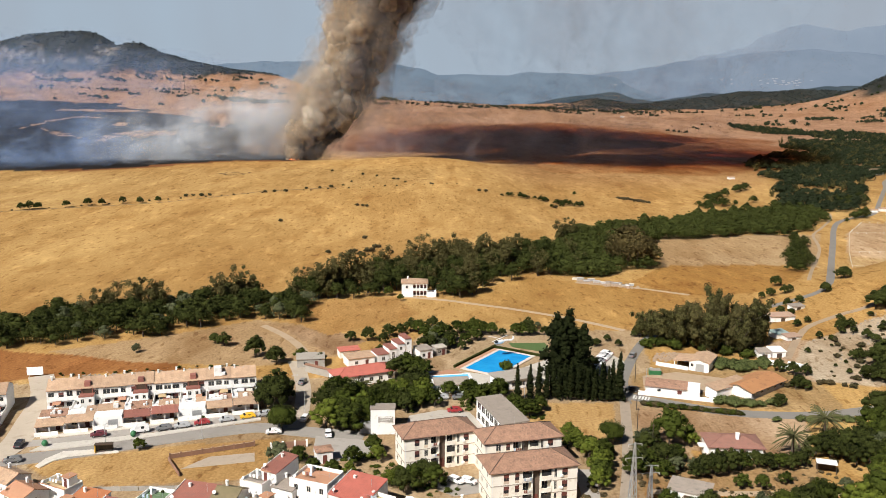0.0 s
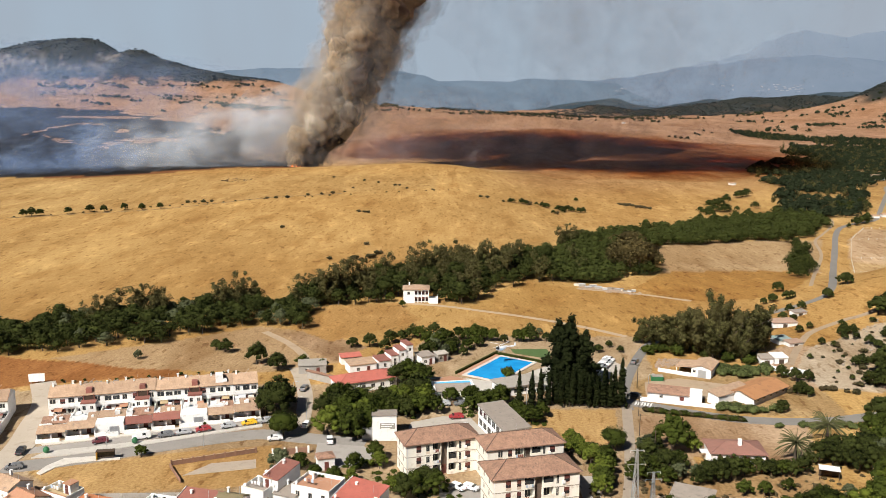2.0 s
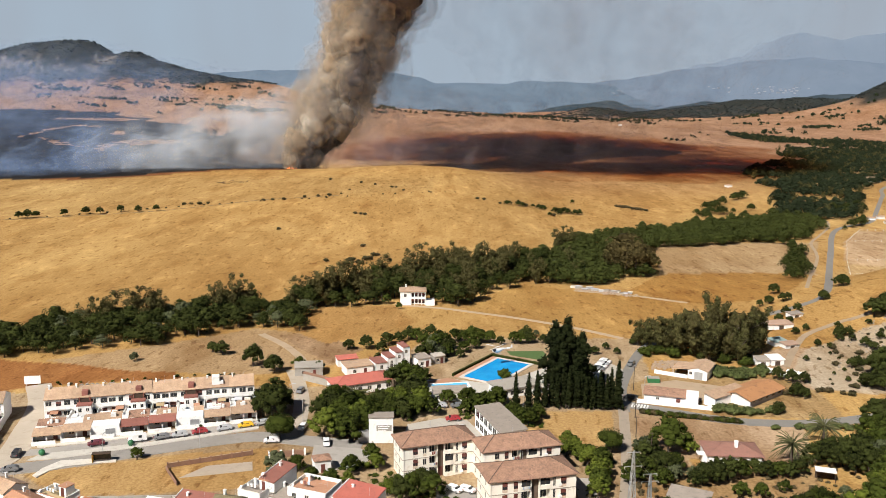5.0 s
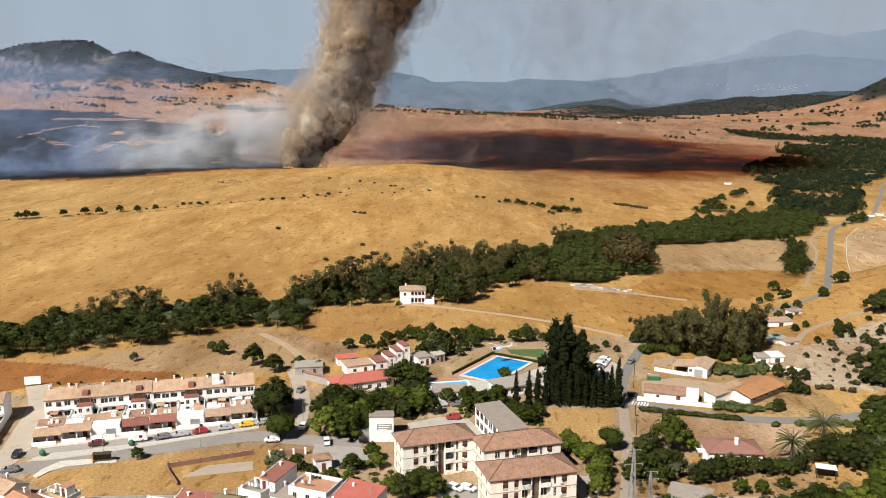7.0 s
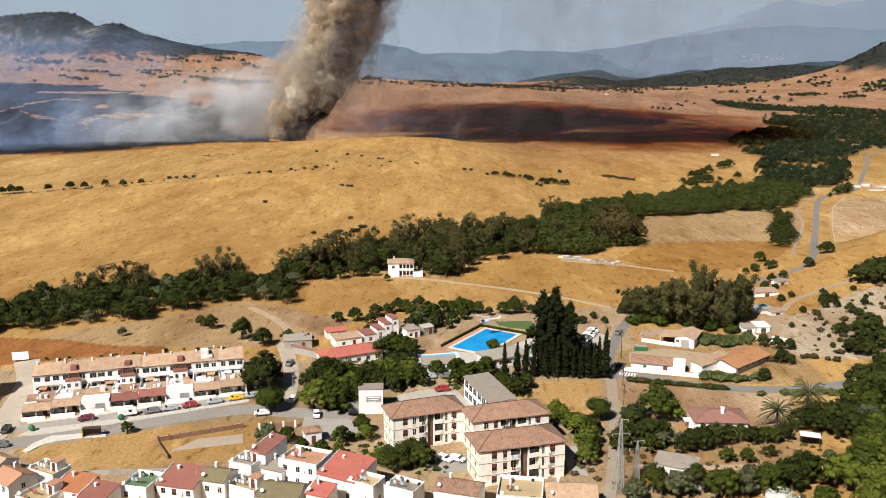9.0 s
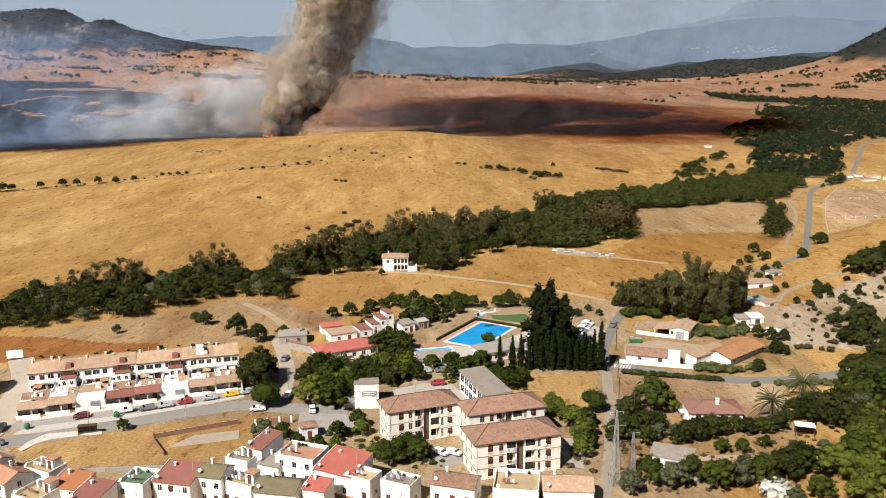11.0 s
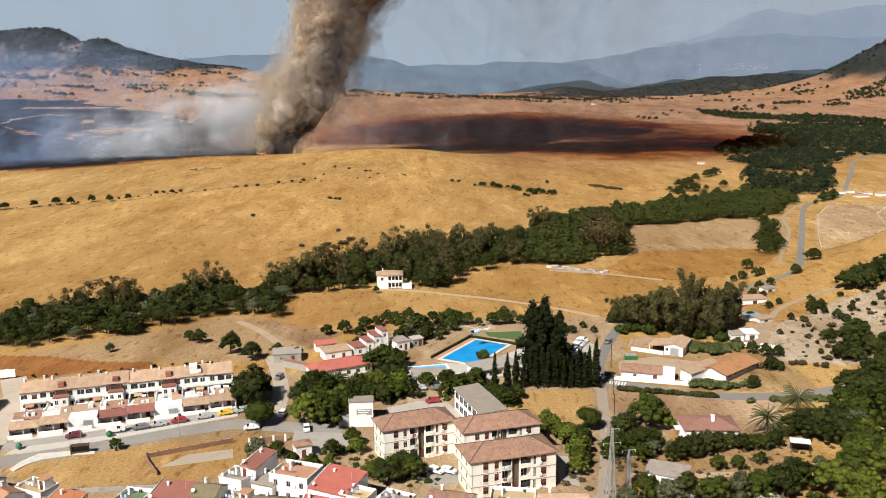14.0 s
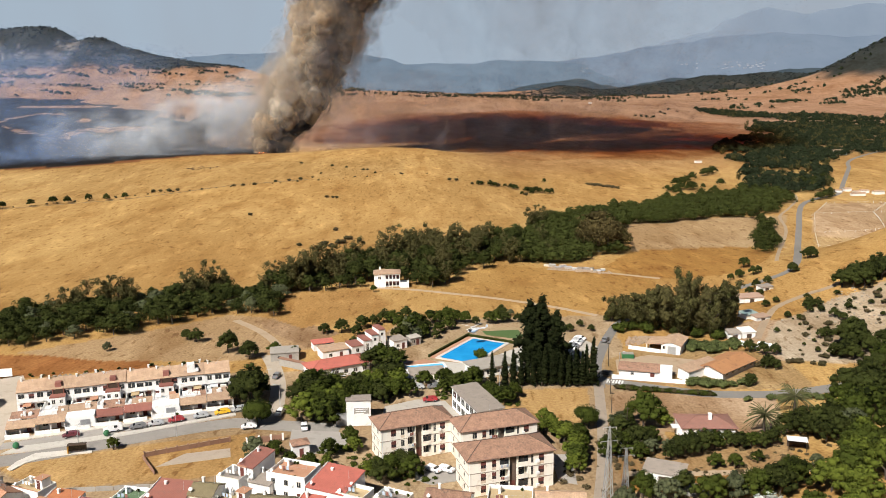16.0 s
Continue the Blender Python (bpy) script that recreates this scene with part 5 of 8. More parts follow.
# ---- cream flats with hipped roofs ----
def flats(x, y, rot, w, d, seed):
    """Three storeys: shuttered bays either side of two stacks of balconies and a dark stair recess."""
    r = random.Random(seed)
    b = thing("apartment_block", x, y, rot, 0.05, "cream three-storey flats with red-brown shutters and hipped roof", "apartment block", "flats behind the village")
    h, k = 8.6, w / 20.2

    def at(v):
        return -w / 2 + v * k

    part("wall", boxes((at(0), at(7.1), 0, d, 0, h), (at(14.3), at(20.2), 0, d, 0, h), (at(7.1), at(14.3), 1.4, d, 0, h)), CREAM, b)
    part("stair_screen", boxes((at(9.75), at(11.5), .7, 1.4, 0, h)), STAIR, b, "plain dark brown panel in the stair recess")
    for v in (7.1, 9.45, 11.5, 14.05):
        part("pier", boxes((at(v), at(v) + .25, .02, 1.4, 0, h)), CREAM, b)
    for st in range(3):
        z0 = 0.1 + 2.85 * st
        for bx in ((at(0) - .05, at(7.1), -.06, .0), (at(14.3), at(20.2) + .05, -.06, .0), (at(0) - .06, at(0), 0, d), (at(20.2), at(20.2) + .06, 0, d)):
            part("string_course", boxes((*bx, z0 + 2.42, z0 + 2.60)), DULLBAND, b)
        for v0, v1 in ((7.35, 9.45), (11.75, 14.05)):
            part("balcony", bevelled(boxes((at(v0), at(v1), -.18, 1.4, z0 - .12, z0 + .04), (at(v0), at(v1), -.18, -.06, z0 + .04, z0 + .98)), .015), CREAM, b)
            window(b, at((v0 + v1) / 2), 1.4, z0 + .08, 1.5, 2.05, 0, "glass")
            if r.random() < .55:
                awn = part("awning_frame", boxes((at(v0) + .1, at(v1) - .1, -.10, -.04, z0 + 1.0, z0 + 1.06), (at(v0) + .1, at(v1) - .1, -.10, -.04, z0 + 2.2, z0 + 2.28), ((at(v0) + at(v1)) / 2 - .03, (at(v0) + at(v1)) / 2 + .03, -.09, -.05, z0 + 1.06, z0 + 2.2)), DARKWOOD_SHADE, b)
                part("awning_glass", boxes((at(v0) + .1, at(v1) - .1, -.07, -.055, z0 + 1.06, z0 + 2.2)), GLASS, awn)
        for v, wd in ((3.5, 1.05), (6.0, .8), (17.2, 1.15)):
            win = window(b, at(v), 0, z0 + .75, wd, 1.45, 0, "shutter" if r.random() < .85 else "glass")
            part("apron", boxes((-wd / 2 - .07, wd / 2 + .07, -.03, -.002, -.75, -.1)), CREAM if r.random() < .5 else APRON, win)
        window(b, at(15.0), 0, z0 + .5, .5, 1.9, 0, "glass")
        for yb in (d * .3, d * .72):
            window(b, -w / 2, yb, z0 + 0.95, 0.7, 1.1, -90, "glass")
            window(b, w / 2, yb, z0 + 0.95, 0.9, 1.2, 90, "shutter")
        if r.random() < .8:
            part("air_conditioner", bevelled(boxes((at(16.0), at(16.0) + .75, -.35, -.02, z0 + .4, z0 + 1.0)), .03), WHITE, b)
        if r.random() < .75:
            v0 = r.choice((4.4, 7.5, 12.0))
            for q in range(4):
                part("laundry", boxes((at(v0) + .45 * q, at(v0) + .45 * q + .36, -.34, -.30, z0 + .2 + r.uniform(0, .3), z0 + 1.05)), r.choice((WHITE, WHITE, LINEN, DULL_RED)), b)
    window(b, at(10.6), .68, 0.05, 1.0, 2.2, 0, "door", "door")
    part("roof", hip_roof(w, d, h, 2.3, .55), TILE, b, "weathered mottled brown clay tile hipped roof")
    part("porch_roof", prism([(-.75, h + .02), (.1, h + .28), (.1, h + .40), (-.75, h + .16)], at(7.0), at(14.4)), TILE, b)
    part("ridge_tile", roof_ridges(w, d, h, 2.3, .55), RIDGE_TILE, b, "dark ridge and hip tiles")
    part("downpipe", tube([(at(0) + .3, -.08, .1), (at(0) + .3, -.08, h)], .06), WHITE, b)
    part("aerial", tube([(at(9), d * .5, h + 2.2), (at(9), d * .5, h + 4.4)], .035, n=4), STEEL, b)
    return b


flats(-3.4, 197.6, 19.5, 18.4, 8.0, 1)
flats(16.4, 195.2, 16.0, 19.4, 8.2, 2)
flats(17.7, 179.3, 15.2, 20.2, 9.2, 3)


# ---- long two-storey school block with a window grid ----
sch = thing("school_block", 5.9, 229.4, -71.6, 0.05, "white two-storey block with gridded windows and sloping roof", "building")
part("wall", boxes((0, 19.9, 0.16, 7, 0, 5.9)), WHITE, sch)
part("roof", prism([(-.3, 6.0), (7.4, 6.3), (7.4, 6.6), (-.3, 6.3)], -.3, 20.2), GREY_ROOF, sch, "grey-brown sheet roof")
for k in range(7):
    part("pier", boxes((k * 3.258, k * 3.258 + .35, 0, .16, 0, 6.0)), WHITE, sch)
for z in (0, 2.9, 5.6):
    part("floor_band", boxes((.35, 19.8, .06, .16, z, z + .4)), WHITE, sch)
for k in range(6):
    for z in (0.7, 3.6):
        window(sch, k * 3.258 + 1.8, .16, z, 2.6, 1.8, 0, "white")

# ---- white hall with a long sign on its gable ----
hall = thing("sports_hall", -19.2, 217.6, 4, 0.05, "tall white hall with a grey sign on its wall", "building")
part("wall", prism([(0, 0), (6.5, 0), (6.5, 6.0), (0, 7.0)], -3.2, 3.2), WHITE, hall)
part("roof", prism([(-.2, 7.05), (6.8, 6.0), (6.8, 6.2), (-.2, 7.25)], -3.4, 3.4), GREY_ROOF, hall)
part("sign", boxes((-1.2, 2.8, -.06, -.003, 3.4, 5.0)), CONCRETE, hall, "faded grey wall sign with unreadable lines")
for k in range(3):
    part("sign_line", boxes((-.8, 2.4 - .5 * k, -.075, -.061, 4.6 - .6 * k, 4.8 - .6 * k)), WHITE, hall)
part("lean_to", prism([(0.5, 0), (5, 0), (5, 4.0), (.5, 3.4)], -6.0, -3.2), GREYWALL, hall, "dark grey lean-to")

# ---- small roofed hut by the court ----
hut = thing("hut", -31.8, 199.2, 20, 0.05, "small white hut with a red tile roof", "hut")
part("wall", boxes((-2, 2, 0, 3.6, 0, 3.0)), WHITE, hut)
part("roof", hip_roof(4, 3.6, 3.0, .7, .25), TILE, hut)
window(hut, 0, 0, .05, .9, 2.0, 0, "door", "door")


# ---- village houses at the foot of the lookout ----
def village_house(x, y, rot, w, d, h, roof, mat, seed, label):
    r = random.Random(seed)
    b = thing("village_house", x, y, rot, ground_z(x, y) - 1.0, label, "house", "village at the foot of the hill")
    h += 1.0
    if roof == "flat":
        part("wall", boxes((-w / 2, w / 2, 0, d, 0, h)), WHITE, b)
        part("terrace_floor", boxes((-w / 2 + .2, w / 2 - .2, .2, d - .2, h, h + .06)), mat, b)
        part("parapet", bevelled(boxes((-w / 2, w / 2, 0, .2, h, h + .8), (-w / 2, w / 2, d - .2, d, h, h + .95), (-w / 2, -w / 2 + .2, .2, d - .2, h, h + .8), (w / 2 - .2, w / 2, .2, d - .2, h, h + .8)), .03), WHITE, b)
        if r.random() < .7:
            part("stair_box", bevelled(boxes((w * .1, w * .1 + 2.2, d - 2.8, d - .5, h + .06, h + 2.3)), .03), WHITE, b)
            part("stair_box_roof", boxes((w * .1 - .15, w * .1 + 2.35, d - 2.95, d - .35, h + 2.3, h + 2.42)), TERRACE, b)
            window(b, w * .1 + 1.1, d - 2.8, h + .1, .8, 1.9, 0, "door", "door")
        part("water_tank", bevelled(boxes((-w * .3, -w * .3 + .9, d - 1.6, d - .7, h + .06, h + 1.0)), .12), STEEL, b)
    elif roof == "shed":
        part("wall", prism([(0, 0), (d, 0), (d, h + d * .18), (0, h)], -w / 2, w / 2), WHITE, b)
        part("roof", tile_courses(w, -.25, h + .16, d + .1, h + .16 + (d + .35) * .18, 0, .1), mat, b)
        part("parapet", prism([(0, h), (d, h + d * .18), (d, h + d * .18 + .45), (0, h + .45)], -w / 2 - .24, -w / 2 - .1), WHITE, b)
    else:
        rise = d * .2
        part("wall", prism([(0, 0), (d, 0), (d, h), (d / 2, h + rise), (0, h)], -w / 2, w / 2), WHITE, b)
        part("roof", tile_courses(w, -.3, h + .05, d / 2, h + .17 + rise, 0, .15), mat, b)
        part("rear_roof", tile_courses(w, d + .3, h + .05, d / 2, h + .17 + rise, 0, .15), mat, b)
        part("ridge_tile", tube([(-w / 2 - .15, d / 2, h + .22 + rise), (w / 2 + .15, d / 2, h + .22 + rise)], .14), mat, b)
    n = max(1, int(w / 2.6))
    for z in (2.1, 4.9):
        if z + 1.4 < h:
            for k in range(n):
                if r.random() < .85:
                    window(b, -w / 2 + (k + .5) * w / n + r.uniform(-.25, .25), 0, z, .9, 1.2, 0, r.choice(("glass", "glass", "shutter")))
            window(b, w / 2, d * .5, z, .8, 1.1, 90, "glass")
            window(b, -w / 2, d * .5, z, .8, 1.1, -90, "glass")
    chimney(b, -w * .25, d * .75, h, 1.9 if roof != "flat" else 1.5)
    if r.random() < .7:
        part("aerial", tube([(w * .3, d * .6, h), (w * .3, d * .6, h + 3.0)], .03, n=4), STEEL, b)
    dish = bmesh.new()
    bmesh.ops.create_cone(dish, cap_ends=True, segments=12, radius1=.42, radius2=.1, depth=.16)
    part("satellite_dish", dish, WHITE, b, at=pose(-w * .38, .25, h + 1.25, 55, 0, r.uniform(-30, 30)))
    part("dish_pole", tube([(-w * .38, .3, h - .2), (-w * .38, .3, h + 1.2)], .03, n=4), STEEL, b)
    part("air_conditioner", bevelled(boxes((w * .12, w * .12 + .8, -.36, -.02, h - 1.6, h - 1.0)), .03), WHITE, b)
    part("base_band", boxes((-w / 2 - .03, w / 2 + .03, -.04, 0, 0, 1.6)), r.choice((BAND, GREYPALE, TERRACE)), b)
    if roof == "flat":
        part("parapet_coping", boxes((-w / 2 - .04, w / 2 + .04, -.04, .24, h + .82, h + .88)), r.choice((TERRACE, BAND, WHITE)), b)
        part("washing_line", tube([(-w * .4, d * .3, h + 1.7), (w * .4, d * .35, h + 1.7)], .015, n=4), STEEL, b)
        for q in range(3):
            x0 = -w * .3 + q * .9
            part("laundry", boxes((x0, x0 + .6, d * .32, d * .32 + .03, h + .85, h + 1.68)), r.choice((WHITE, LINEN, DULL_RED)), b)
        for q in range(3):
            share("potted_shrub", TREES["bush"][q][1], b, pose(r.uniform(-w * .4, w * .4), r.choice((.6, d - .6)), h + .06) @ Matrix.Diagonal((.6, .6, .9, 1)))
    return b


HOUSES = [
    (-93.5, 168.5, -33, 7, 6.5, 5.6, "gable", TERRACE, "white house with a pale orange gable roof"),
    (-87.5, 174, -25, 8, 5, 4.6, "flat", SAND_ROOF, "white house with a sandy roof terrace"),
    (-77.5, 164.5, -16, 7, 6, 5.6, "shed", TILE_ORANGE, "white house with a bright orange tile roof"),
    (-71.5, 158.5, -17, 6, 7.5, 5.6, "shed", DULL_RED, "white house with a red terrace roof"),
    (-64.0, 165, -13, 6, 7, 5.6, "flat", GREEN_ROOF, "white house with a green painted roof terrace"),
    (-55.8, 166.2, -14, 8.6, 7.5, 5.6, "shed", DULL_RED, "white house with a dull red roof"),
    (-48.3, 167.5, -14, 5.6, 6, 6.3, "gable", MOSS_ROOF, "white house with a mossy tiled gable roof"),
    (-42.5, 166.5, -27, 8, 5, 4.6, "flat", SAND_ROOF, "white house with a yellow sandy roof terrace"),
    (-45.0, 178.0, -24, 6, 6, 4.4, "flat", GREY_ROOF, "white low house with a grey roof"),
    (-41.3, 180.2, -30, 4.2, 7.5, 6.6, "shed", DULL_RED, "tall white house with a small red roof"),
    (-38.0, 177.5, -24, 5.6, 5, 3.8, "shed", GREY_ROOF, "white house wing with a grey lean-to roof"),
    (-32.0, 176.5, -21, 9.5, 7.5, 5.5, "flat", TERRACE, "white house with a terracotta roof terrace"),
    (-22.9, 171.2, -27, 9.4, 9, 5.0, "shed", TILE_RED, "white house with a wide bright red tiled roof"),
    (-34.0, 163.5, -12, 9, 7, 4.6, "gable", MOSS_ROOF, "white house with an old mossy gable roof"),
    (-26.0, 164.0, -20, 5, 4.5, 4.8, "shed", TILE_RED, "small white house with a red roof"),
    (-17.5, 168.5, -27, 6.5, 5, 4.6, "flat", SAND_ROOF, "white house with a sandy roof terrace and parapets"),
    (-9.3, 166, -27, 7, 5, 4.6, "flat", GREY_ROOF, "white house with a pale grey flat roof"),
    (2.6, 166, -17, 9.6, 6, 4.4, "gable", TILE, "white house with a brown tiled gable roof"),
    (15.5, 162.5, -9, 9.4, 9, 4.6, "flat", SAND_ROOF, "white house with a yellow sandy roof terrace"),
    (26.5, 163.5, -4, 10.5, 7, 4.4, "gable", TILE_PALE, "white house with a pale tiled roof"),
    (-101, 177, -28, 7, 6, 5.0, "gable", TILE_PALE, "white house with a pale tiled roof"),
    (-84, 161, -25, 7, 7, 5.0, "flat", SAND_ROOF, "white house with a sandy roof terrace"),
]
for k, (x, y, rot, w, d, h, roof, mat, label) in enumerate(HOUSES):
    village_house(x, y, rot, w, d, h, roof, mat, 100 + k, label)

# ---- public pool ----
pool = thing("swimming_pool", 3.0, 273.0, 58.5, 0.0, "bright blue rectangular swimming pool with pale coping", "swimming pool")
# local x runs along the long side, local y towards the left bank
pl, pw = 23.5, 12.2
part("coping", bevelled(boxes((-1.2, pl + 1.2, -pw - 1.2, -pw, .02, .28), (-1.2, pl + 1.2, 0, 1.1, .02, .28), (-1.2, 0, -pw, 0, .02, .28), (pl, pl + 1.2, -pw, 0, .02, .28)), .04), KERB, pool)
part("water", boxes((0, pl, -pw, 0, .02, .20)), WATER, pool, "clear blue water")
part("brick_edge", bevelled(boxes((-1.2, pl + 1.2, 1.1, 2.9, .02, .20)), .03), TERRACE, pool, "terracotta paved strip")
part("hedge", boxes((-1.2, pl + 3, 2.9, 3.7, 0, .9), (pl + 1.6, pl + 2.5, -pw - 4, 2.9, 0, .8)), OAK, pool, "clipped dark green hedge")
slab("lawn", [(19, 302), (32, 303), (33, 295), (30, 292.5), (20, 297.5)], LAWN, 0.12, "watered green lawn by the pool")
slab("deck", [(-14, 256), (2, 250), (22, 256), (44, 266), (40, 283), (31, 284), (14, 266), (-2, 271), (-14, 268)], KERB, 0.10, "pale paved deck round the pool")
slab("deck", [(-9, 267.5), (-2, 271.5), (3, 268.5), (-5, 263.5)], TERRACE, 0.16, "terracotta paved deck")
kid = thing("paddling_pool", -6.8, 260.6, 12, 0.1, "small pale blue paddling pool with white rim", "swimming pool")
part("coping", bevelled(boxes((-.8, 12.4, -.8, 0, 0, .3), (-.8, 12.4, 3.6, 4.4, 0, .3), (-.8, 0, 0, 3.6, 0, .3), (11.6, 12.4, 0, 3.6, 0, .3)), .04), WHITE, kid)
part("water", boxes((0, 11.6, 0, 3.6, 0, .22)), BLUE_LINER, kid, "shallow pale blue water")

bar = thing("pool_pavilion", 20.6, 255.2, 26.7, 0.1, "long low white pavilion with flat pale roof", "building")
part("wall", boxes((-7, 7, 0, 8, 0, 2.8)), WHITE, bar)
part("roof", bevelled(boxes((-7.6, 7.6, -.6, 8.6, 2.85, 3.2)), .05), PAVING, bar, "flat pale roof slab")
for k in range(5):
    window(bar, -5.6 + 2.8 * k, 0, .9, 1.8, 1.2)
bar2 = thing("changing_rooms", 0, 250.2, 8.6, 0.1, "low grey-roofed changing rooms", "building")
part("wall", boxes((-6, 4.5, 0, 6, 0, 2.4)), WHITE, bar2)
part("roof", prism([(-.3, 2.4), (6.4, 2.7), (6.4, 2.85), (-.3, 2.55)], -6.3, 4.8), GREY_ROOF, bar2)
for k in range(4):
    window(bar2, -4.8 + 2.5 * k, 0, .9, 1.0, 1.0)

# ---- helicopter taking water over the pool ----
heli = thing("helicopter", 14.8, 285.0, 200, 5.6, "white firefighting helicopter hovering over the pool", "helicopter")
bm = bmesh.new()
bmesh.ops.create_uvsphere(bm, u_segments=16, v_segments=10, radius=1.0)
for v in bm.verts:
    v.co = Vector((v.co.x * 2.5 * (1.15 if v.co.x > 0 else 1.0), v.co.y * .95, v.co.z * 1.0 + (0.25 if v.co.x < -.3 else 0)))
part("fuselage", bm, PAINTS["white"], heli, smooth=True)
bm = bmesh.new()
bmesh.ops.create_uvsphere(bm, u_segments=12, v_segments=8, radius=1.0)
for v in bm.verts:
    v.co = Vector((1.55 + v.co.x * 1.2, v.co.y * .88, .12 + v.co.z * .8))
part("canopy", bm, GLASS, heli, smooth=True)
part("tail_boom", tube([(-1.8, 0, .45), (-6.8, 0, .8)], .42, .16, 8), PAINTS["white"], heli)
part("tail_fin", prism([(-.06, .6), (.06, .6), (.06, 2.1), (-.06, 2.1)], -7.2, -6.3), PAINTS["white"], heli)
part("stabiliser", boxes((-5.9, -5.2, -1.1, 1.1, .62, .70)), PAINTS["white"], heli)
part("rotor_mast", tube([(0, 0, .9), (0, 0, 1.75)], .16, .1, 8), STEEL, heli)
for k in range(4):
    a = radians(35 + 90 * k)
    bm = boxes((.2, 6.4, -.17, .17, 1.7, 1.76))
    bmesh.ops.transform(bm, matrix=Matrix.Rotation(a, 4, "Z"), verts=bm.verts[:])
    part("rotor_blade", bm, PAINTS["white"], heli)
for s in (-1, 1):
    part("skid", tube([(1.9, s * 1.0, -1.35), (-1.6, s * 1.0, -1.4)], .06), STEEL, heli)
    for x in (.9, -.8):
        part("skid_strut", tube([(x, s * .55, -.7), (x, s * 1.0, -1.38)], .05), STEEL, heli)

heli.matrix_basis = heli.matrix_basis @ Matrix.Scale(.74, 4)

# ---- houses and sheds round the pool ----
big = thing("clubhouse", -27.5, 256.5, 27, 0.05, "long low house with a wide salmon-red tiled roof", "house")
part("wall", boxes((-9.5, 9.5, 0, 8, 0, 3.2)), WHITE, big)
part("roof", hip_roof(19, 8, 3.2, 1.7, .5), TILE_RED, big, "salmon-red tiled roof")
part("ridge_tile", roof_ridges(19, 8, 3.2, 1.7, .5), TILE_RED, big)
for k in range(6):
    window(big, -7.8 + 3.1 * k, 0, .9, 1.2, 1.2)
stp = thing("stepped_house", -20.6, 279.4, 27, 0.05, "white house stepping up to a tower with small red roofs", "house")
for k, (x0, x1, h) in enumerate(((-6.2, -1.8, 2.9), (-1.8, 1.2, 4.2), (1.2, 4.0, 5.6), (4.0, 6.6, 7.0))):
    part("wall", bevelled(boxes((x0, x1, 0 + .25 * k, 6, 0, h)), .03), WHITE, stp)
    part("roof", prism([(-.2 + .25 * k, h), (6.2, h), (6.2, h + .5), (-.2 + .25 * k, h + .2)], x0 + .1, x1 - .1), DULL_RED, stp)
    window(stp, (x0 + x1) / 2, .25 * k, .9, .9, 1.2)
    if h > 4:
        window(stp, (x0 + x1) / 2, .25 * k, h - 2.0, .8, 1.0)
for x, y, rot, w, d, h, mat, lab in ((-31, 274, 24, 9, 6, 2.8, TILE_PALE, "low white house with a faded pink roof"), (-36, 283, 20, 7, 4, 2.4, TILE_RED, "low shed with a dark red sheet roof"),
                                     (-10, 283, 30, 5, 5, 3.0, GREY_ROOF, "small white pool house with grey roof"), (-5, 287, 30, 4, 3, 2.6, PAVING, "small pale shed by the pool"),
                                     (-47.5, 272, 10, 9, 6, 2.8, PAVING, "concrete barn with a pale flat roof"), (-43.5, 264.5, -32, 12, .4, 2.4, BRICK, "long rough brown masonry yard wall")):
    b = thing("outbuilding", x, y, rot, None, lab, "outbuilding")
    part("wall", boxes((-w / 2, w / 2, 0, d, 0, h)), WHITE if mat not in (PAVING, BRICK) else CONCRETE, b)
    part("roof", prism([(-.25, h), (d + .25, h + .25), (d + .25, h + .5), (-.25, h + .18)], -w / 2 - .2, w / 2 + .2), mat, b)
    if d > 1:
        window(b, w * .2, 0, .05, .9, 2.0, 0, "door", "door")
        window(b, -w * .2, 0, .9, 1.0, 1.0)

# ---- villa at the edge of the wood ----
vil = thing("villa", -18.4, 369.5, 3, None, "two-storey white villa with arcaded upper gallery", "house")
part("wall", boxes((-5.6, -1.0, 0, 8, 0, 6.0), (-1.0, 5.6, 1.6, 8, 0, 6.0)), WHITE, vil)
part("gallery_floor", boxes((-1.0, 5.6, .31, 1.6, 2.7, 3.0)), WHITE, vil)
part("gallery_beam", boxes((-1.0, 5.6, 0, .3, 5.52, 6.0)), WHITE, vil)
for k in range(5):
    part("gallery_post", boxes((-1.0 + 1.55 * k, -.7 + 1.55 * k, 0, .3, 0, 5.52)), WHITE, vil)
    if k < 4:
        part("gallery_rail", boxes((-.7 + 1.55 * k, .55 + 1.55 * k, .05, .2, 2.7, 3.8)), WHITE, vil)
for k in range(4):
    for z in (.6, 3.4):
        window(vil, 0 + 1.55 * k, 1.6, z, 1.0, 1.7, 0, "shutter")
window(vil, -3.3, 0, 3.8, 1.1, 1.2)
part("roof", hip_roof(11.2, 8, 6.0, 1.3, .4), TILE_PALE, vil)
part("terrace", bevelled(boxes((5.6, 9.5, -1, 6, 0, 1.6), (9.3, 9.5, -1, 6, 1.6, 2.4), (5.6, 9.3, -1, -.8, 1.6, 2.4)), .04), WHITE, vil)
chimney(vil, -3, 5, 6.8, 1.2)

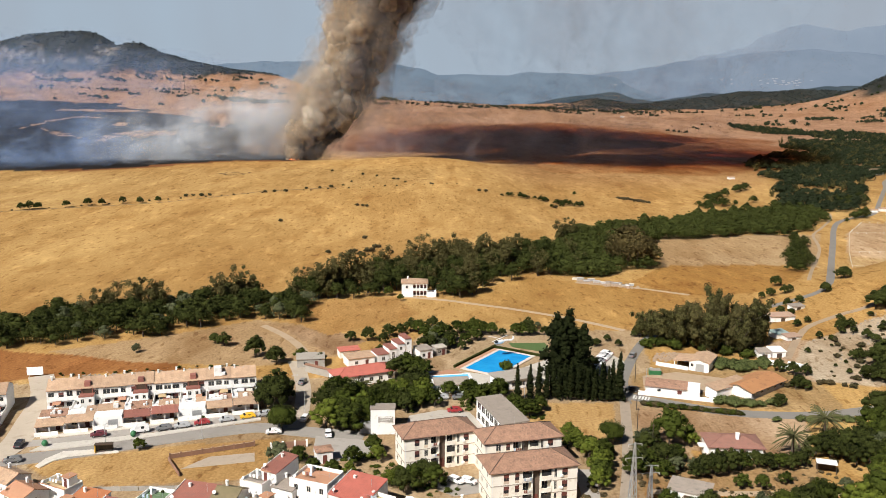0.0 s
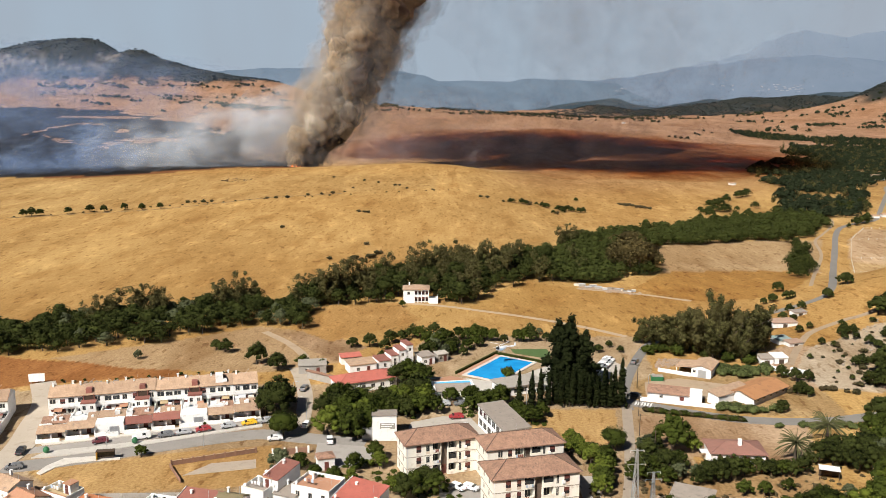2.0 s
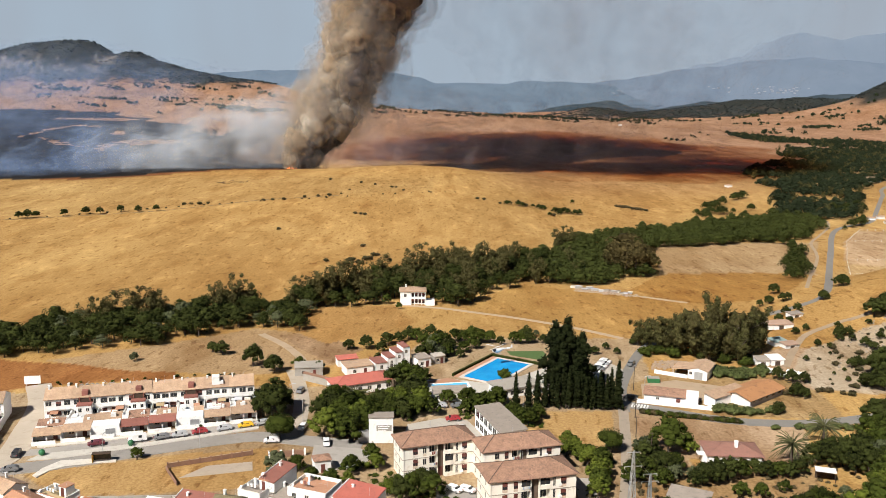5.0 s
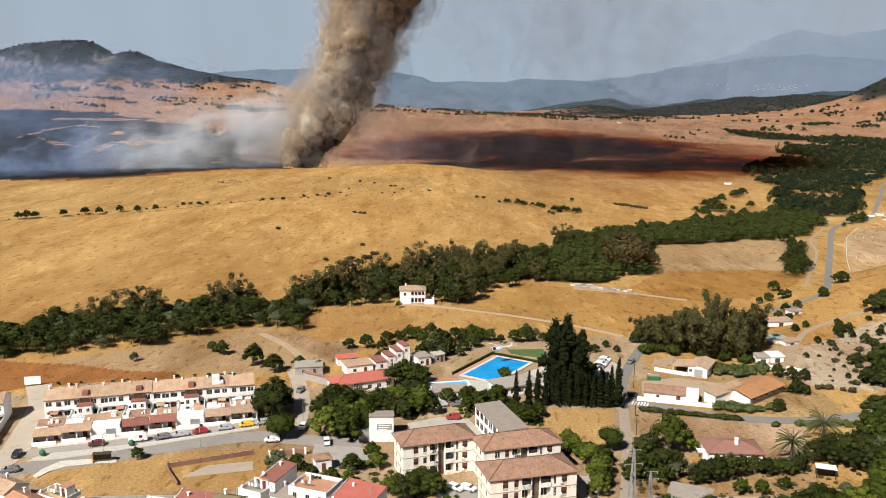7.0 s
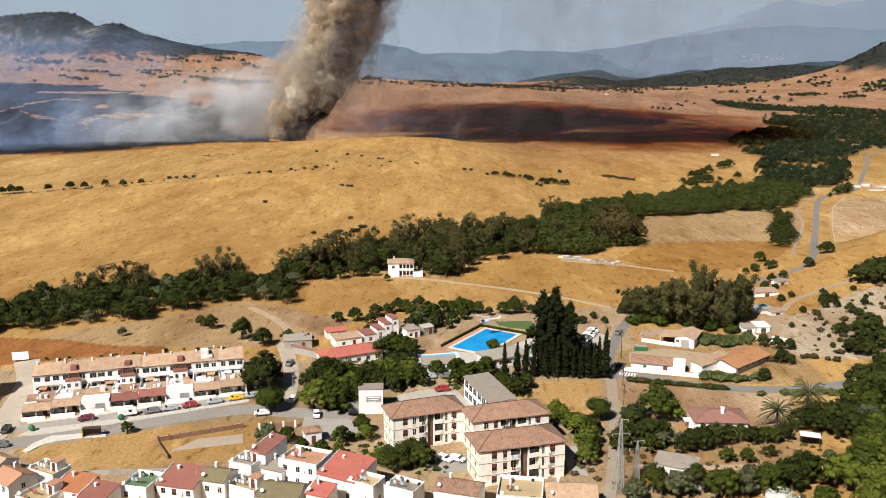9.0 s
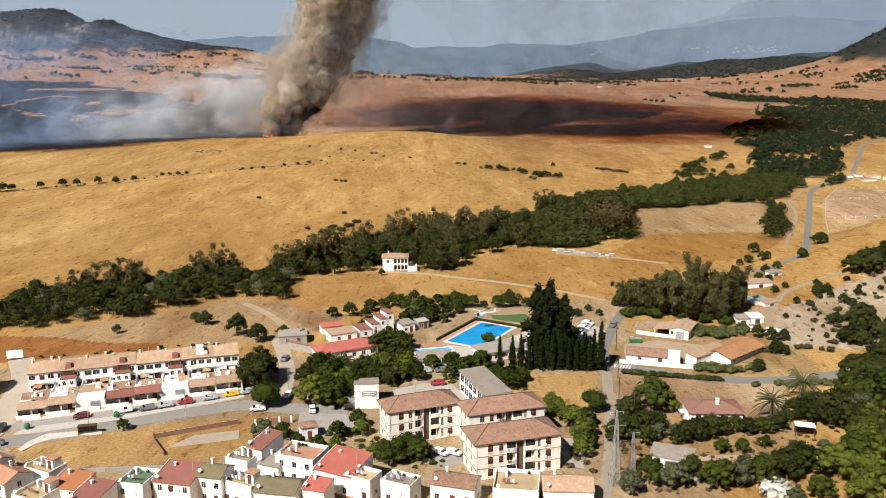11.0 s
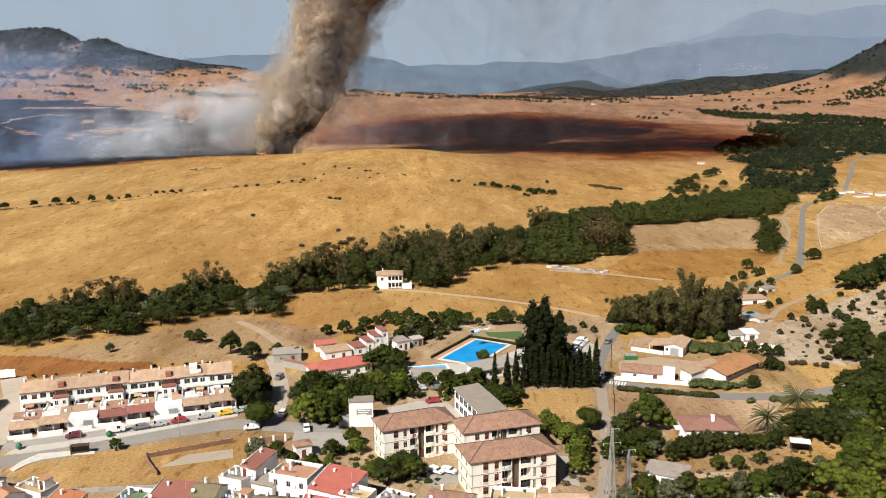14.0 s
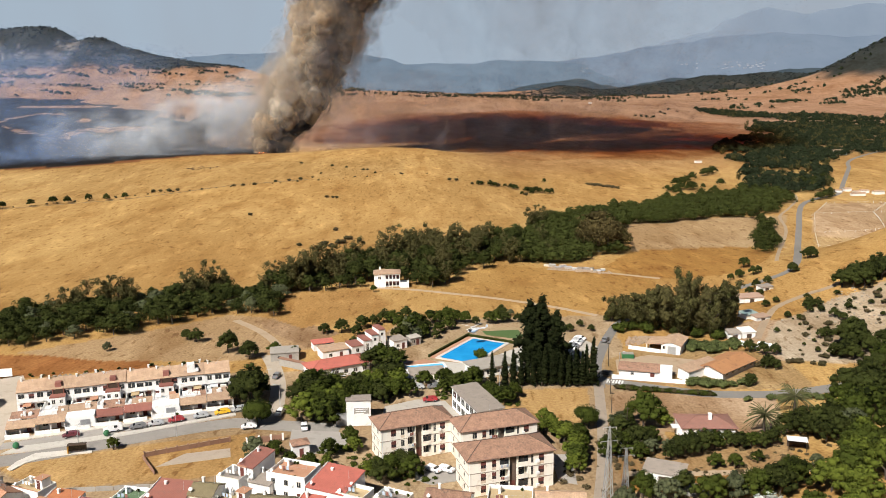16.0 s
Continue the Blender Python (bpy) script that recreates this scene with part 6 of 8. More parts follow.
# ---- farm sheds by the crossroads ----
wh = thing("warehouse", 81.0, 268.6, 12, None, "white gabled warehouse with a grey roller door", "warehouse")
part("wall", prism([(-3.15, 0), (3.15, 0), (3.15, 3.1), (0, 4.0), (-3.15, 3.1)], 0, 11), WHITE, wh)
wh.matrix_basis = pose(79.2, 272.6, ground_z(79, 272), 0, 0, 61.5)
part("roof", prism([(-3.5, 3.0), (0, 4.02), (3.5, 3.0), (3.5, 3.18), (0, 4.2), (-3.5, 3.18)], -.3, 11.3), TILE_PALE, wh, "weathered brown tile roof")
window(wh, 0, -0.3, .05, 2.6, 2.5, -90, "garage", "roller_door")
window(wh, 0, 2.2, 1.5, .8, .9, -90, "glass")
opn = thing("open_barn", 79.2, 272.6, 61.5, ground_z(79, 272), "open lean-to barn with a sagging brown tile roof", "barn")
for x in (.6, 4.2, 8.0):
    part("post", boxes((x, x + .22, 8.0, 8.22, 0, 2.2)), WHITE, opn)
part("back_wall", boxes((8.3, 8.6, 3.2, 8.3, 0, 2.3)), WHITE, opn)
part("roof", prism([(3.55, 2.95), (8.7, 2.15), (8.7, 2.33), (3.55, 3.13)], .4, 9.0), TILE_PALE, opn, "sagging brown tile roof")
part("yard_wall", boxes((-.6, -.35, 3.2, 14.0, 0, 1.3)), WHITE, opn)
skp = thing("skip", 64.4, 270.0, -5, None, "dark green waste skip with a pale cover", "skip")
part("body", bevelled(prism([(-1.0, 0), (1.0, 0), (1.25, 1.5), (-1.25, 1.5)], -1.9, 1.9), .04), PLASTIC_GREEN, skp)
part("cover", bevelled(boxes((-1.8, 1.8, -1.2, 1.2, 1.51, 1.62)), .03), CONCRETE, skp, "pale cover")
anx = thing("stable", 64.2, 249.8, -16, None, "long low white stable with a brown sheet roof", "stable")
part("wall", boxes((-7, 7, 0, 4.6, 0, 2.7)), WHITE, anx)
part("roof", prism([(-.5, 2.5), (4.9, 3.5), (4.9, 3.66), (-.5, 2.66)], -7.3, 5.2), TILE, anx)
part("end_block", bevelled(boxes((5.2, 8.8, -.4, 5.2, 0, 3.4)), .04), WHITE, anx)
window(anx, 3, 0, .05, 1.1, 2.0, 0, "door", "door")
window(anx, -3, 0, 1.2, .9, .7)
part("yard_wall", bevelled(boxes((-9, 13.5, -1.6, -1.3, 0, 1.3), (13.2, 13.5, -1.3, 6, 0, 1.6)), .03), WHITE, anx)
yard = slab("yard", [(58, 256), (72, 252), (82, 256), (86, 266), (72, 272), (60, 268)], DIRT, 0.06, "pale dusty farmyard")
shd = thing("long_shed", 87.8, 246.7, 40.5, None, "long white shed with an ochre sheet roof", "shed")
# long side painted grey for its shade, the sunlit end wall left white
part("wall", boxes((0, 18.6, 0, 9.4, 0, 2.3)), GREYPALE, shd)
part("gable", prism([(0, 2.3), (9.4, 2.3), (4.7, 3.6)], .02, 18.58), WHITE, shd)
part("end_wall", boxes((-.06, -.003, 0, 9.4, 0, 2.25)), WHITE, shd, "white end wall")
part("roof", prism([(-.6, 2.25), (4.7, 3.75), (10.2, 2.2), (10.2, 2.34), (4.7, 3.92), (-.6, 2.39)], -.6, 19.1), RUST_ROOF, shd, "ochre corrugated sheet roof")
part("roof_gutter", tube([(-.6, -.66, 2.3), (19.1, -.66, 2.3)], .1), DARKWOOD_SHADE, shd)
part("plinth", boxes((0, 18.6, -.05, 0, 0, .6)), GREYWALL, shd)
for k in range(5):
    window(shd, 2.0 + 3.6 * k, 0, 1.2, 1.4, .7)
wing = thing("shed_wing", 77.5, 247.0, 36.5, None, "white lean-to wing with brown roof", "shed")
part("wall", boxes((0, 15, 0, 4, 0, 2.9)), WHITE, wing)
part("roof", prism([(-.3, 2.8), (4.3, 3.6), (4.3, 3.75), (-.3, 2.95)], -.3, 15.3), TILE_PALE, wing)
frm = thing("farmhouse", 70.4, 205.4, -3, None, "low white farmhouse with a faded red hipped roof", "house")
part("wall", boxes((-6.6, 6.6, 0, 8.6, 0, 2.8)), WHITE, frm)
part("roof", hip_roof(13.2, 8.6, 2.8, 1.5, .55), BROWN_RED, frm, "faded red clay tile hipped roof")
part("ridge_tile", roof_ridges(13.2, 8.6, 2.8, 1.5, .55), BROWN_RED, frm)
part("porch", boxes((-7.8, -6.6, 1, 3.5, 0, 2.5), (-9.0, -7.8, 1, 3.5, 2.3, 2.5)), WHITE, frm)
chimney(frm, .8, 3.0, 3.6, 1.9, .8)
for x in (-4.5, -1.5, 1.8, 4.6):
    window(frm, x, 0, .9, 1.1, 1.2, 0, "shutter")
cot = thing("lean_shed", 88.4, 194.6, -18, None, "small open shed with a white sheet roof", "shed")
for x in (-2.2, 2.0):
    for y in (0, 2.6):
        part("post", boxes((x, x + .15, y, y + .15, 0, 2.68 - .07 * y)), DARKWOOD_SHADE, cot)
part("back_wall", boxes((-2.2, 2.1, 2.76, 2.9, 0, 2.3)), DARKWOOD_SHADE, cot)
part("roof", prism([(-.5, 2.75), (3.2, 2.5), (3.2, 2.58), (-.5, 2.83)], -2.4, 2.3), WHITE, cot, "white corrugated sheet roof")
for x, y, rot, w, d, h, mat, lab in ((125.6, 325.5, 10, 10, 5, 1.9, PINK_TILE, "low white cottage with a long tan roof"), (118.8, 306.4, 22, 6, 4.5, 1.5, SHEET_TEAL, "shack with a faded teal sheet roof"), (121.5, 303.2, 22, 6, 3.2, 1.2, PINK_TILE, "shack with a faded pink sheet roof"),
                                     (110.0, 285.8, 8, 4.6, 4.5, 2.1, WHITE, "white shed with a dark open doorway"), (105.0, 285.4, 2, 4.2, 4, 2.0, GREY_ROOF, "grey block lean-to beside the white shed"), (106.4, 277.0, -55, 7, .3, .8, WHITE, "low white block wall"), (112, 276, -40, 5, .3, .7, WHITE, "low white block wall"), (136.0, 337.5, 20, 6, 3, 1.4, GREY_ROOF, "low grey shed among bushes"),
                                     (52, 181, -25, 9, 6, 2.6, GREY_ROOF, "old shed with a worn brown-grey roof")):
    b = thing("shack", x, y, rot, None, lab, "shed")
    part("wall", boxes((-w / 2, w / 2, 0, d, 0, h)), WHITE, b)
    part("roof", prism([(-.3, h), (d + .3, h + .5), (d + .3, h + .65), (-.3, h + .14)], -w / 2 - .25, w / 2 + .25), mat, b)
    # dark sheet painted as the unlit inside of the shack
    part("doorway", boxes((-.9, .9, -.03, .02, 0, h * .75)), DARKWOOD_SHADE, b)

# ---- planting: gardens, rows and slopes ----
wood("brush", [(-194 + 13 * math.cos(q) * s, 750 + 9 * math.sin(q) * s) for q, s in [(tree_rnd.uniform(0, 6.28), tree_rnd.uniform(.5, 1)) for k in range(36)]], "shrub", tree_rnd, .6, 1.4, "patch of brown dry brush on the pasture", mat=BRUSH, leaves=60, size=.2)
wood("brush", [(131 + 19 * u + tree_rnd.uniform(-3, 3), 704 - 22 * u + tree_rnd.uniform(-4, 4)) for u in [k / 40 for k in range(40)]], "shrub", tree_rnd, 1.5, 3.0, "patch of rusty dry brush on the pasture", leaves=60, size=.2)
PARK = [(-37.5, 237), (-37, 246), (-30, 245), (-24, 245), (-14, 250), (-8, 252), (-4, 240), (-15, 236), (-24, 226), (-28, 217), (-36, 217), (-39, 224)]
for x, y in scatter(PARK, 5.0, tree_rnd):
    plant(tree_rnd.choice(("garden", "garden", "oak", "lime")), x, y, tree_rnd.uniform(6, 9.5), "garden trees behind the hall")
for x, y in scatter([(-8, 290), (-17, 309), (-5, 314), (14, 311), (6, 303), (-2, 288)], 5.5, tree_rnd):
    plant(tree_rnd.choice(("garden", "oak", "olive")), x, y, tree_rnd.uniform(4, 6.5), "grove above the pool")
for x, y, h in ((-11.8, 294.3, 5), (-9.3, 296.2, 5), (-7, 305, 6), (-5, 310, 6), (-2.9, 302.7, 5), (0.3, 313, 6), (3.4, 311.7, 6), (6.6, 313, 7), (9.8, 312.8, 6), (13, 312.6, 5.5), (-20.8, 311, 5), (-14, 314, 6), (-26, 299, 5), (-11, 306.7, 6), (22.4, 312, 5.5), (24.5, 312, 5.5), (27.8, 313, 5), (33, 313, 4),
                (-26.2, 287.4, 4), (-13.5, 263.3, 7), (-11.6, 260.5, 6.5), (-15.6, 269, 6), (8, 305, 4.5), (2, 294, 3.6), (-2, 297, 4), (17, 310, 4)):
    plant("garden" if h > 5.4 else "oak", x, y, h, "trees round the pool")
for x, y, h in ((-22, 234.7, 7), (-18, 236.7, 7), (-12.5, 238.6, 7), (-6, 238.3, 6), (-1.8, 247.4, 5.5), (4.2, 248, 6), (9.5, 246.5, 5), (13.6, 247, 4.5), (18.3, 232.7, 6), (20.5, 231, 6), (17, 237.2, 5.5)):
    plant("garden", x, y, h, "trees behind the flats")
for x, y in scatter([(-3, 245), (-1, 249), (14, 249), (16, 241), (8, 240)], 5.0, tree_rnd):
    plant("garden", x, y, tree_rnd.uniform(5, 7), "trees below the pool")
for x, y, h, k in ((-46.5, 219.8, 7.4, "pine"), (-54, 235.5, 10, "oak"), (-52, 240, 11, "oak"), (-15, 264, 9, "garden"), (-19, 262, 8, "oak"), (-11, 265, 7, "garden"), (-10, 238, 6.5, "garden"), (-14, 234, 6, "oak"), (-27, 218.5, 9.5, "garden"), (-25, 222, 10, "garden"), (-30, 221, 9, "garden"), (-51, 234, 11, "oak"), (-50.5, 239, 9.5, "oak"), (-82, 294, 5.6, "oak"), (-86, 297, 4.6, "oak"), (-67.7, 281, 9, "oak"), (-59.8, 275, 7, "oak"),
                   (-110, 285.5, 3.6, "olive"), (-52, 365, 8, "oak"), (-36, 370, 7, "oak"), (-30, 371, 5, "garden"), (-6, 374, 6.5, "oak"), (-2, 372, 5, "garden"), (-24, 362, 3.6, "garden"), (-25, 308, 6, "oak"), (-32, 303, 6, "oak"),
                   (-38, 302, 4.5, "oak"), (-17, 315, 6, "oak"), (-9, 318, 6, "oak"), (27, 318, 6, "oak"), (36, 318, 3.2, "olive"), (31, 322, 3, "olive"), (-52, 279, 5, "garden"), (-45, 277, 4, "olive")):
    plant(k, x, y, h)
for x, y, h, k in ((-25, 199, 5.5, "garden"), (-20.5, 205.5, 5.5, "garden"), (-19, 201, 5, "lime"), (-15, 187, 5, "lime"), (-9.5, 186.5, 7, "garden"), (-5.0, 187, 6.5, "garden"), (-13, 189, 5, "garden"), (-7, 189, 7, "oak"), (-11.5, 184.5, 6.5, "oak"),
                   (-43, 198, 6.5, "olive"), (-38.5, 199.5, 5, "garden"), (-34, 195, 4, "garden"), (-29, 193, 4.5, "garden"), (-25, 193, 4, "lime"), (21, 232, 6, "garden"), (24, 236, 5.5, "garden"), (18, 236, 5, "garden"),
                   (40.8, 214, 6.6, "pine"), (44.5, 198, 7, "oak"), (46, 201, 6, "oak"), (42.9, 195.6, 6, "garden"), (48.7, 211.4, 6, "olive"), (50.8, 213, 5.5, "oak"), (29, 210.5, 5, "lime"), (31.4, 212, 5, "lime"), (32.4, 208.6, 5, "lime"), (34.5, 208.5, 5, "garden"), (36.8, 205, 6, "garden"), (34.5, 195, 6.5, "lime"), (33.2, 187.6, 6, "lime"), (31, 213, 5.5, "lime"), (34, 205, 6, "lime"), (36, 198, 6.5, "lime"), (34.5, 192, 6, "garden"), (30, 218, 4.5, "lime"), (38, 205, 5, "garden"),
                   (56, 214, 11, "garden"), (61, 213, 5, "lime"), (48, 207, 7, "oak"), (51, 200, 7.5, "oak"), (47, 199, 6, "garden"), (55, 203, 5.5, "garden"), (53.5, 197, 5, "olive"), (58, 196, 5, "olive"),
                   (-79.9, 205.4, 3.6, "garden"), (-113, 246, 4.5, "garden"), (-117, 248, 4, "bush")):
    plant(k, x, y, h)
for x, y, h, k in ((60, 195, 6.5, "oak"), (63, 196, 7, "oak"), (66.5, 197, 7, "oak"), (69.6, 199, 5.5, "garden"), (57.4, 194, 5, "oak"), (73.4, 200.4, 5, "oak"), (76.1, 198.8, 4.8, "oak"), (78.8, 198.8, 4.8, "garden"), (81.2, 198.3, 4.8, "oak"), (84, 199.4, 5, "oak"), (66.5, 188.4, 4.2, "orange"), (71, 188, 4, "orange"), (54, 202, 5.5, "oak"),
                   (77, 190, 3.6, "orange"), (81.3, 182.5, 5, "garden"), (88.2, 184, 4, "olive"), (50, 194.5, 5, "garden"), (93, 205, 7, "oak"), (95, 209, 7, "oak"), (91, 207, 6.5, "oak"), (88, 205, 4, "oak")):
    plant(k, x, y, h, "orchard rows")
for x, y, h, k in ((46, 174, 7.5, "garden"), (51, 172, 7, "olive"), (55, 175, 7, "oak"), (60, 171, 8, "garden"), (65, 172, 7.5, "olive"), (70, 172, 8, "garden"), (75, 173, 8.5, "oak"), (80, 175, 8, "garden"), (41, 170, 6, "olive"), (85, 170, 9, "lime"),
                   (90, 172, 10, "garden"), (94, 178, 10, "lime"), (98, 184, 10, "garden"), (102, 190, 10, "lime"), (97, 170, 11, "lime"), (103, 176, 11, "garden"), (88, 163, 9, "lime"), (70, 164, 6, "blossom"), (72, 160, 5, "olive"), (78, 162, 6, "garden"), (84, 157, 8, "lime")):
    plant(k, x, y, h, "trees on the lookout slope")
for x, y, h, k in ((97, 199, 7, "oak"), (101, 201, 7.5, "oak"), (95, 205, 7, "oak"), (104, 198, 8, "oak"), (97, 204, 9, "oak"), (102, 207, 9, "oak"), (106, 203, 8, "olive"), (110, 211, 10, "garden"), (116, 214, 11, "garden"), (112, 221, 9, "garden"), (119, 224, 11, "oak"), (124, 230, 11, "oak"), (118, 232, 9, "oak"), (127, 238, 10, "oak"), (108, 214, 7, "lime"),
                   (130, 226, 11, "garden"), (124, 216, 10, "oak"), (112, 196, 10, "garden"), (118, 202, 11, "oak"), (134, 246, 8, "oak"), (139, 253, 8, "garden"), (129, 262, 6, "oak"), (133, 259, 6, "oak"), (140, 262, 7, "oak"), (146, 266, 7, "oak"), (136, 234, 10, "oak")):
    plant(k, x, y, h, "grove below the rocky slope")
for x, y in ((18.2, 244), (22, 244.6), (27, 245.4), (30.5, 245.4), (34, 245.5), (36.4, 245.5), (38.8, 245), (41, 244.8), (43, 244.6), (45, 244.5), (24.5, 245), (35.2, 247), (37.6, 246.6), (40, 246.6), (42, 246.5), (44, 246.2), (46.4, 245.6), (32.4, 246.6), (29, 247)):
    plant("cypress", x, y, tree_rnd.uniform(9.5, 12.5), "cypress row")
plant("cypress", 48.2, 244.6, 15.0, "cypress row")
plant("bush", 16.4, 271.8, 4.2, "", "dense dark bush at the pool corner")
for x, y, h in ((31.5, 262, 22), (35.5, 264, 23), (39.8, 261, 19), (33.5, 258, 16), (38, 256.5, 15), (37, 267, 18)):
    plant("conifer", x, y, h, "dark conifers by the pool")
for x, y, h in ((71, 308, 14), (74, 305, 15), (68, 311, 12), (77, 303, 14), (80, 299, 20), (85, 296, 22), (90, 294, 22), (95, 292, 22), (100, 293, 21), (105, 296, 18), (83, 303, 19), (93, 300, 22), (109, 300, 14), (88, 290, 17), (98, 288, 16)):
    plant("gum", x, y, h, "tall gums by the farm")
BANK_GUMS = []
for x, y, h in ((-142, 325, 12), (-136, 330, 13), (-129, 336, 14), (-124, 338, 15), (-119, 340, 13), (-98, 350, 15), (-93, 352, 16), (-88, 356, 14), (-56, 372, 17), (-52, 378, 18), (-46, 382, 16), (-60, 366, 15), (-38, 386, 14), (-20, 420, 15), (-14, 425, 17), (-8, 425, 18),
                (0, 426, 16), (8, 428, 16), (16, 436, 15), (24, 442, 14), (30, 450, 14), (88, 440, 21), (92, 436, 19), (84, 444, 17), (97, 441, 15), (60, 500, 14), (66, 506, 14)):
    BANK_GUMS.append((x, y, h * 1.12))
wood("river_gums", [g for g in BANK_GUMS if not 80 < g[0] < 100], "gum", tree_rnd, 12, 16, "tall feathery gums rising from the river bank", mat=GUM, leaves=2600, size=0.030, wide=1.15, stems=True)
wood("dry_gums", [g for g in BANK_GUMS if 80 < g[0] < 100], "oak", tree_rnd, 12, 16, "big gums with browned dying crowns", mat=DRY_GUM, leaves=1500, size=0.036, wide=1.0, stems=True)
for x, y in scatter([(86, 274), (91, 272), (101.6, 273), (104, 280), (87, 282)], 2.4, tree_rnd):
    plant("cane", x, y, tree_rnd.uniform(2.2, 3.6), "green canes by the shed")
for x, y in scatter([(66, 296), (70, 304), (76, 308), (84, 304), (90, 296), (100, 296), (108, 298), (104, 286), (92, 283), (86, 286), (80, 296)], 5.2, tree_rnd):
    plant("oak" if tree_rnd.random() < .5 else "bush", x, y, tree_rnd.uniform(2.5, 5.0), "bushes under the tall gums")
for x, y, h in ((68, 316, 4), (71, 320, 4), (66, 312, 3), (58, 300, 3), (55, 306, 3), (50, 300, 3.5), (112, 318, 6), (116, 328, 6), (113, 334, 5), (118, 338, 5), (122, 340, 4.5), (128, 335, 4), (131, 332, 3.5), (128, 318, 3.4), (133, 321, 3)):
    plant("oak", x, y, h, "bushes by the farm")
for k in range(26):
    a = k / 25
    plant("bush" if k % 3 else "shrub", 55 + 26 * a, 242 - 7.5 * a, tree_rnd.uniform(1.4, 2.2), "roadside hedge")
for x, y in scatter([(84, 229.5), (112, 228), (113, 232), (86, 232)], 2.2, tree_rnd):
    plant("cane", x, y, tree_rnd.uniform(1.6, 2.8), "reeds below the road")
for x, y in scatter([(75, 242.5), (87, 239.6), (93, 240.6), (94, 243), (88, 243), (78, 246.5)], 1.7, tree_rnd):
    plant("cane", x, y, tree_rnd.uniform(2.0, 3.0), "cane bed by the long shed")
for x, y, h in ((95, 243.5, 4), (93.6, 241.5, 3.4), (106, 258, 4.5), (107, 255.5, 4), (104.5, 256, 4)):
    plant("oak", x, y, h, "bushes by the long shed")
under_rnd = random.Random(63)
for poly, step in (([(-45, 190), (-8, 184), (6, 184), (4, 190), (-12, 198), (-24, 206), (-34, 200), (-44, 205)], 2.4), ([(24, 184), (46, 170), (100, 165), (100, 205), (60, 204), (46, 205), (34, 212), (27, 206)], 3.3), ([(-42, 223), (-42, 252), (-5, 253), (-5, 238), (-16, 232), (-26, 226)], 2.6), ([(14, 228), (26, 232), (22, 244), (-4, 246), (-4, 240)], 2.6)):
    wood("undergrowth", [p for p in scatter(poly, step, under_rnd) if noise.noise((p[0] / 7, p[1] / 7, 8.0)) > -0.05], "shrub", under_rnd, .5, 1.7, "low green undergrowth between garden trees", mat=SHRUB if step > 3 else GARDEN, leaves=120, size=.11)
for k, (x, y) in enumerate(scatter([(116, 262), (119, 288), (126, 301), (150, 318), (185, 328), (195, 300), (150, 258), (130, 256)], 4.6, tree_rnd)):
    if noise.noise((x / 14, y / 14, 1.5)) > 0.02:
        plant("shrub" if k % 3 else "oak", x, y, tree_rnd.uniform(.8, 2.3), "shrubs on the rocky slope")
for x, y, h in ((139.3, 308, 4.5), (143.2, 307.8, 4.5), (141, 309.5, 5), (144, 319, 2.5), (130, 302.5, 3.2), (133, 299, 2.6), (139, 304.5, 3), (142.4, 303, 3), (120.8, 289, 2.4), (132, 279.4, 4.2), (134.3, 280, 4.4), (153.5, 315, 2.6), (144, 296, 4.5), (145.5, 292.5, 3.5), (151, 300.5, 3.2), (126, 268, 2), (129, 263, 2.6)):
    plant("oak", x, y, h, "dark bushes on the rocky slope")
for x, y in ((113, 259.7), (116.3, 259.3), (119.8, 257.4), (122, 256), (114.6, 260), (105, 258), (102.5, 258), (108.6, 260), (104, 259.5)):
    plant("shrub", x, y, tree_rnd.uniform(1.6, 2.6), "shrubs at the foot of the slope")
for x, y, h in ((158, 321, 8), (160.5, 318, 8.5), (163.5, 315, 9), (167, 319, 9), (171, 316, 9), (165, 324, 8), (162, 323, 7.5), (172, 322, 9), (137, 270, 11), (139.5, 272.5, 9.5), (142, 275, 8), (131, 262, 6), (134, 264, 6.5), (176, 318, 9), (140, 266, 8)):
    plant("oak", x, y, h, "oaks on the rocky slope")
for x, y, h in ((112, 320, 7), (116, 322, 6.5), (109, 316, 7), (121, 336, 5), (105, 272, 5), (108, 268, 5.5), (112, 268, 4.5), (139, 345, 4.5), (153, 353, 4.5), (165.7, 369.8, 5.5), (167, 367, 5.5), (170.6, 378, 4), (142.3, 380.6, 5.5), (140, 364, 4.5), (142.5, 365, 4), (133.8, 363.4, 4.5), (129.4, 361, 3.5), (133.6, 343, 4.5), (152.8, 354.3, 5)):
    plant("oak", x, y, h)
for k in range(34):
    x = -305 + 9.2 * k + tree_rnd.uniform(-3, 3)
    plant("shrub", x, 589 + .47 * (x + 305) * (1 - .0006 * (x + 305)) + tree_rnd.uniform(-1.5, 1.5), tree_rnd.uniform(.7, 1.7), "low growth along the field bank")
for x, y, h in ((-302, 591, 6), (-297, 593, 7), (-292, 595, 6), (-276, 603, 6), (-263, 609, 6.5), (-253.5, 610, 6), (-241, 616, 6), (-228.5, 617, 5.5), (-216.5, 620, 5.5)):
    plant("oak", x, y, h, "lone oaks on the pasture")
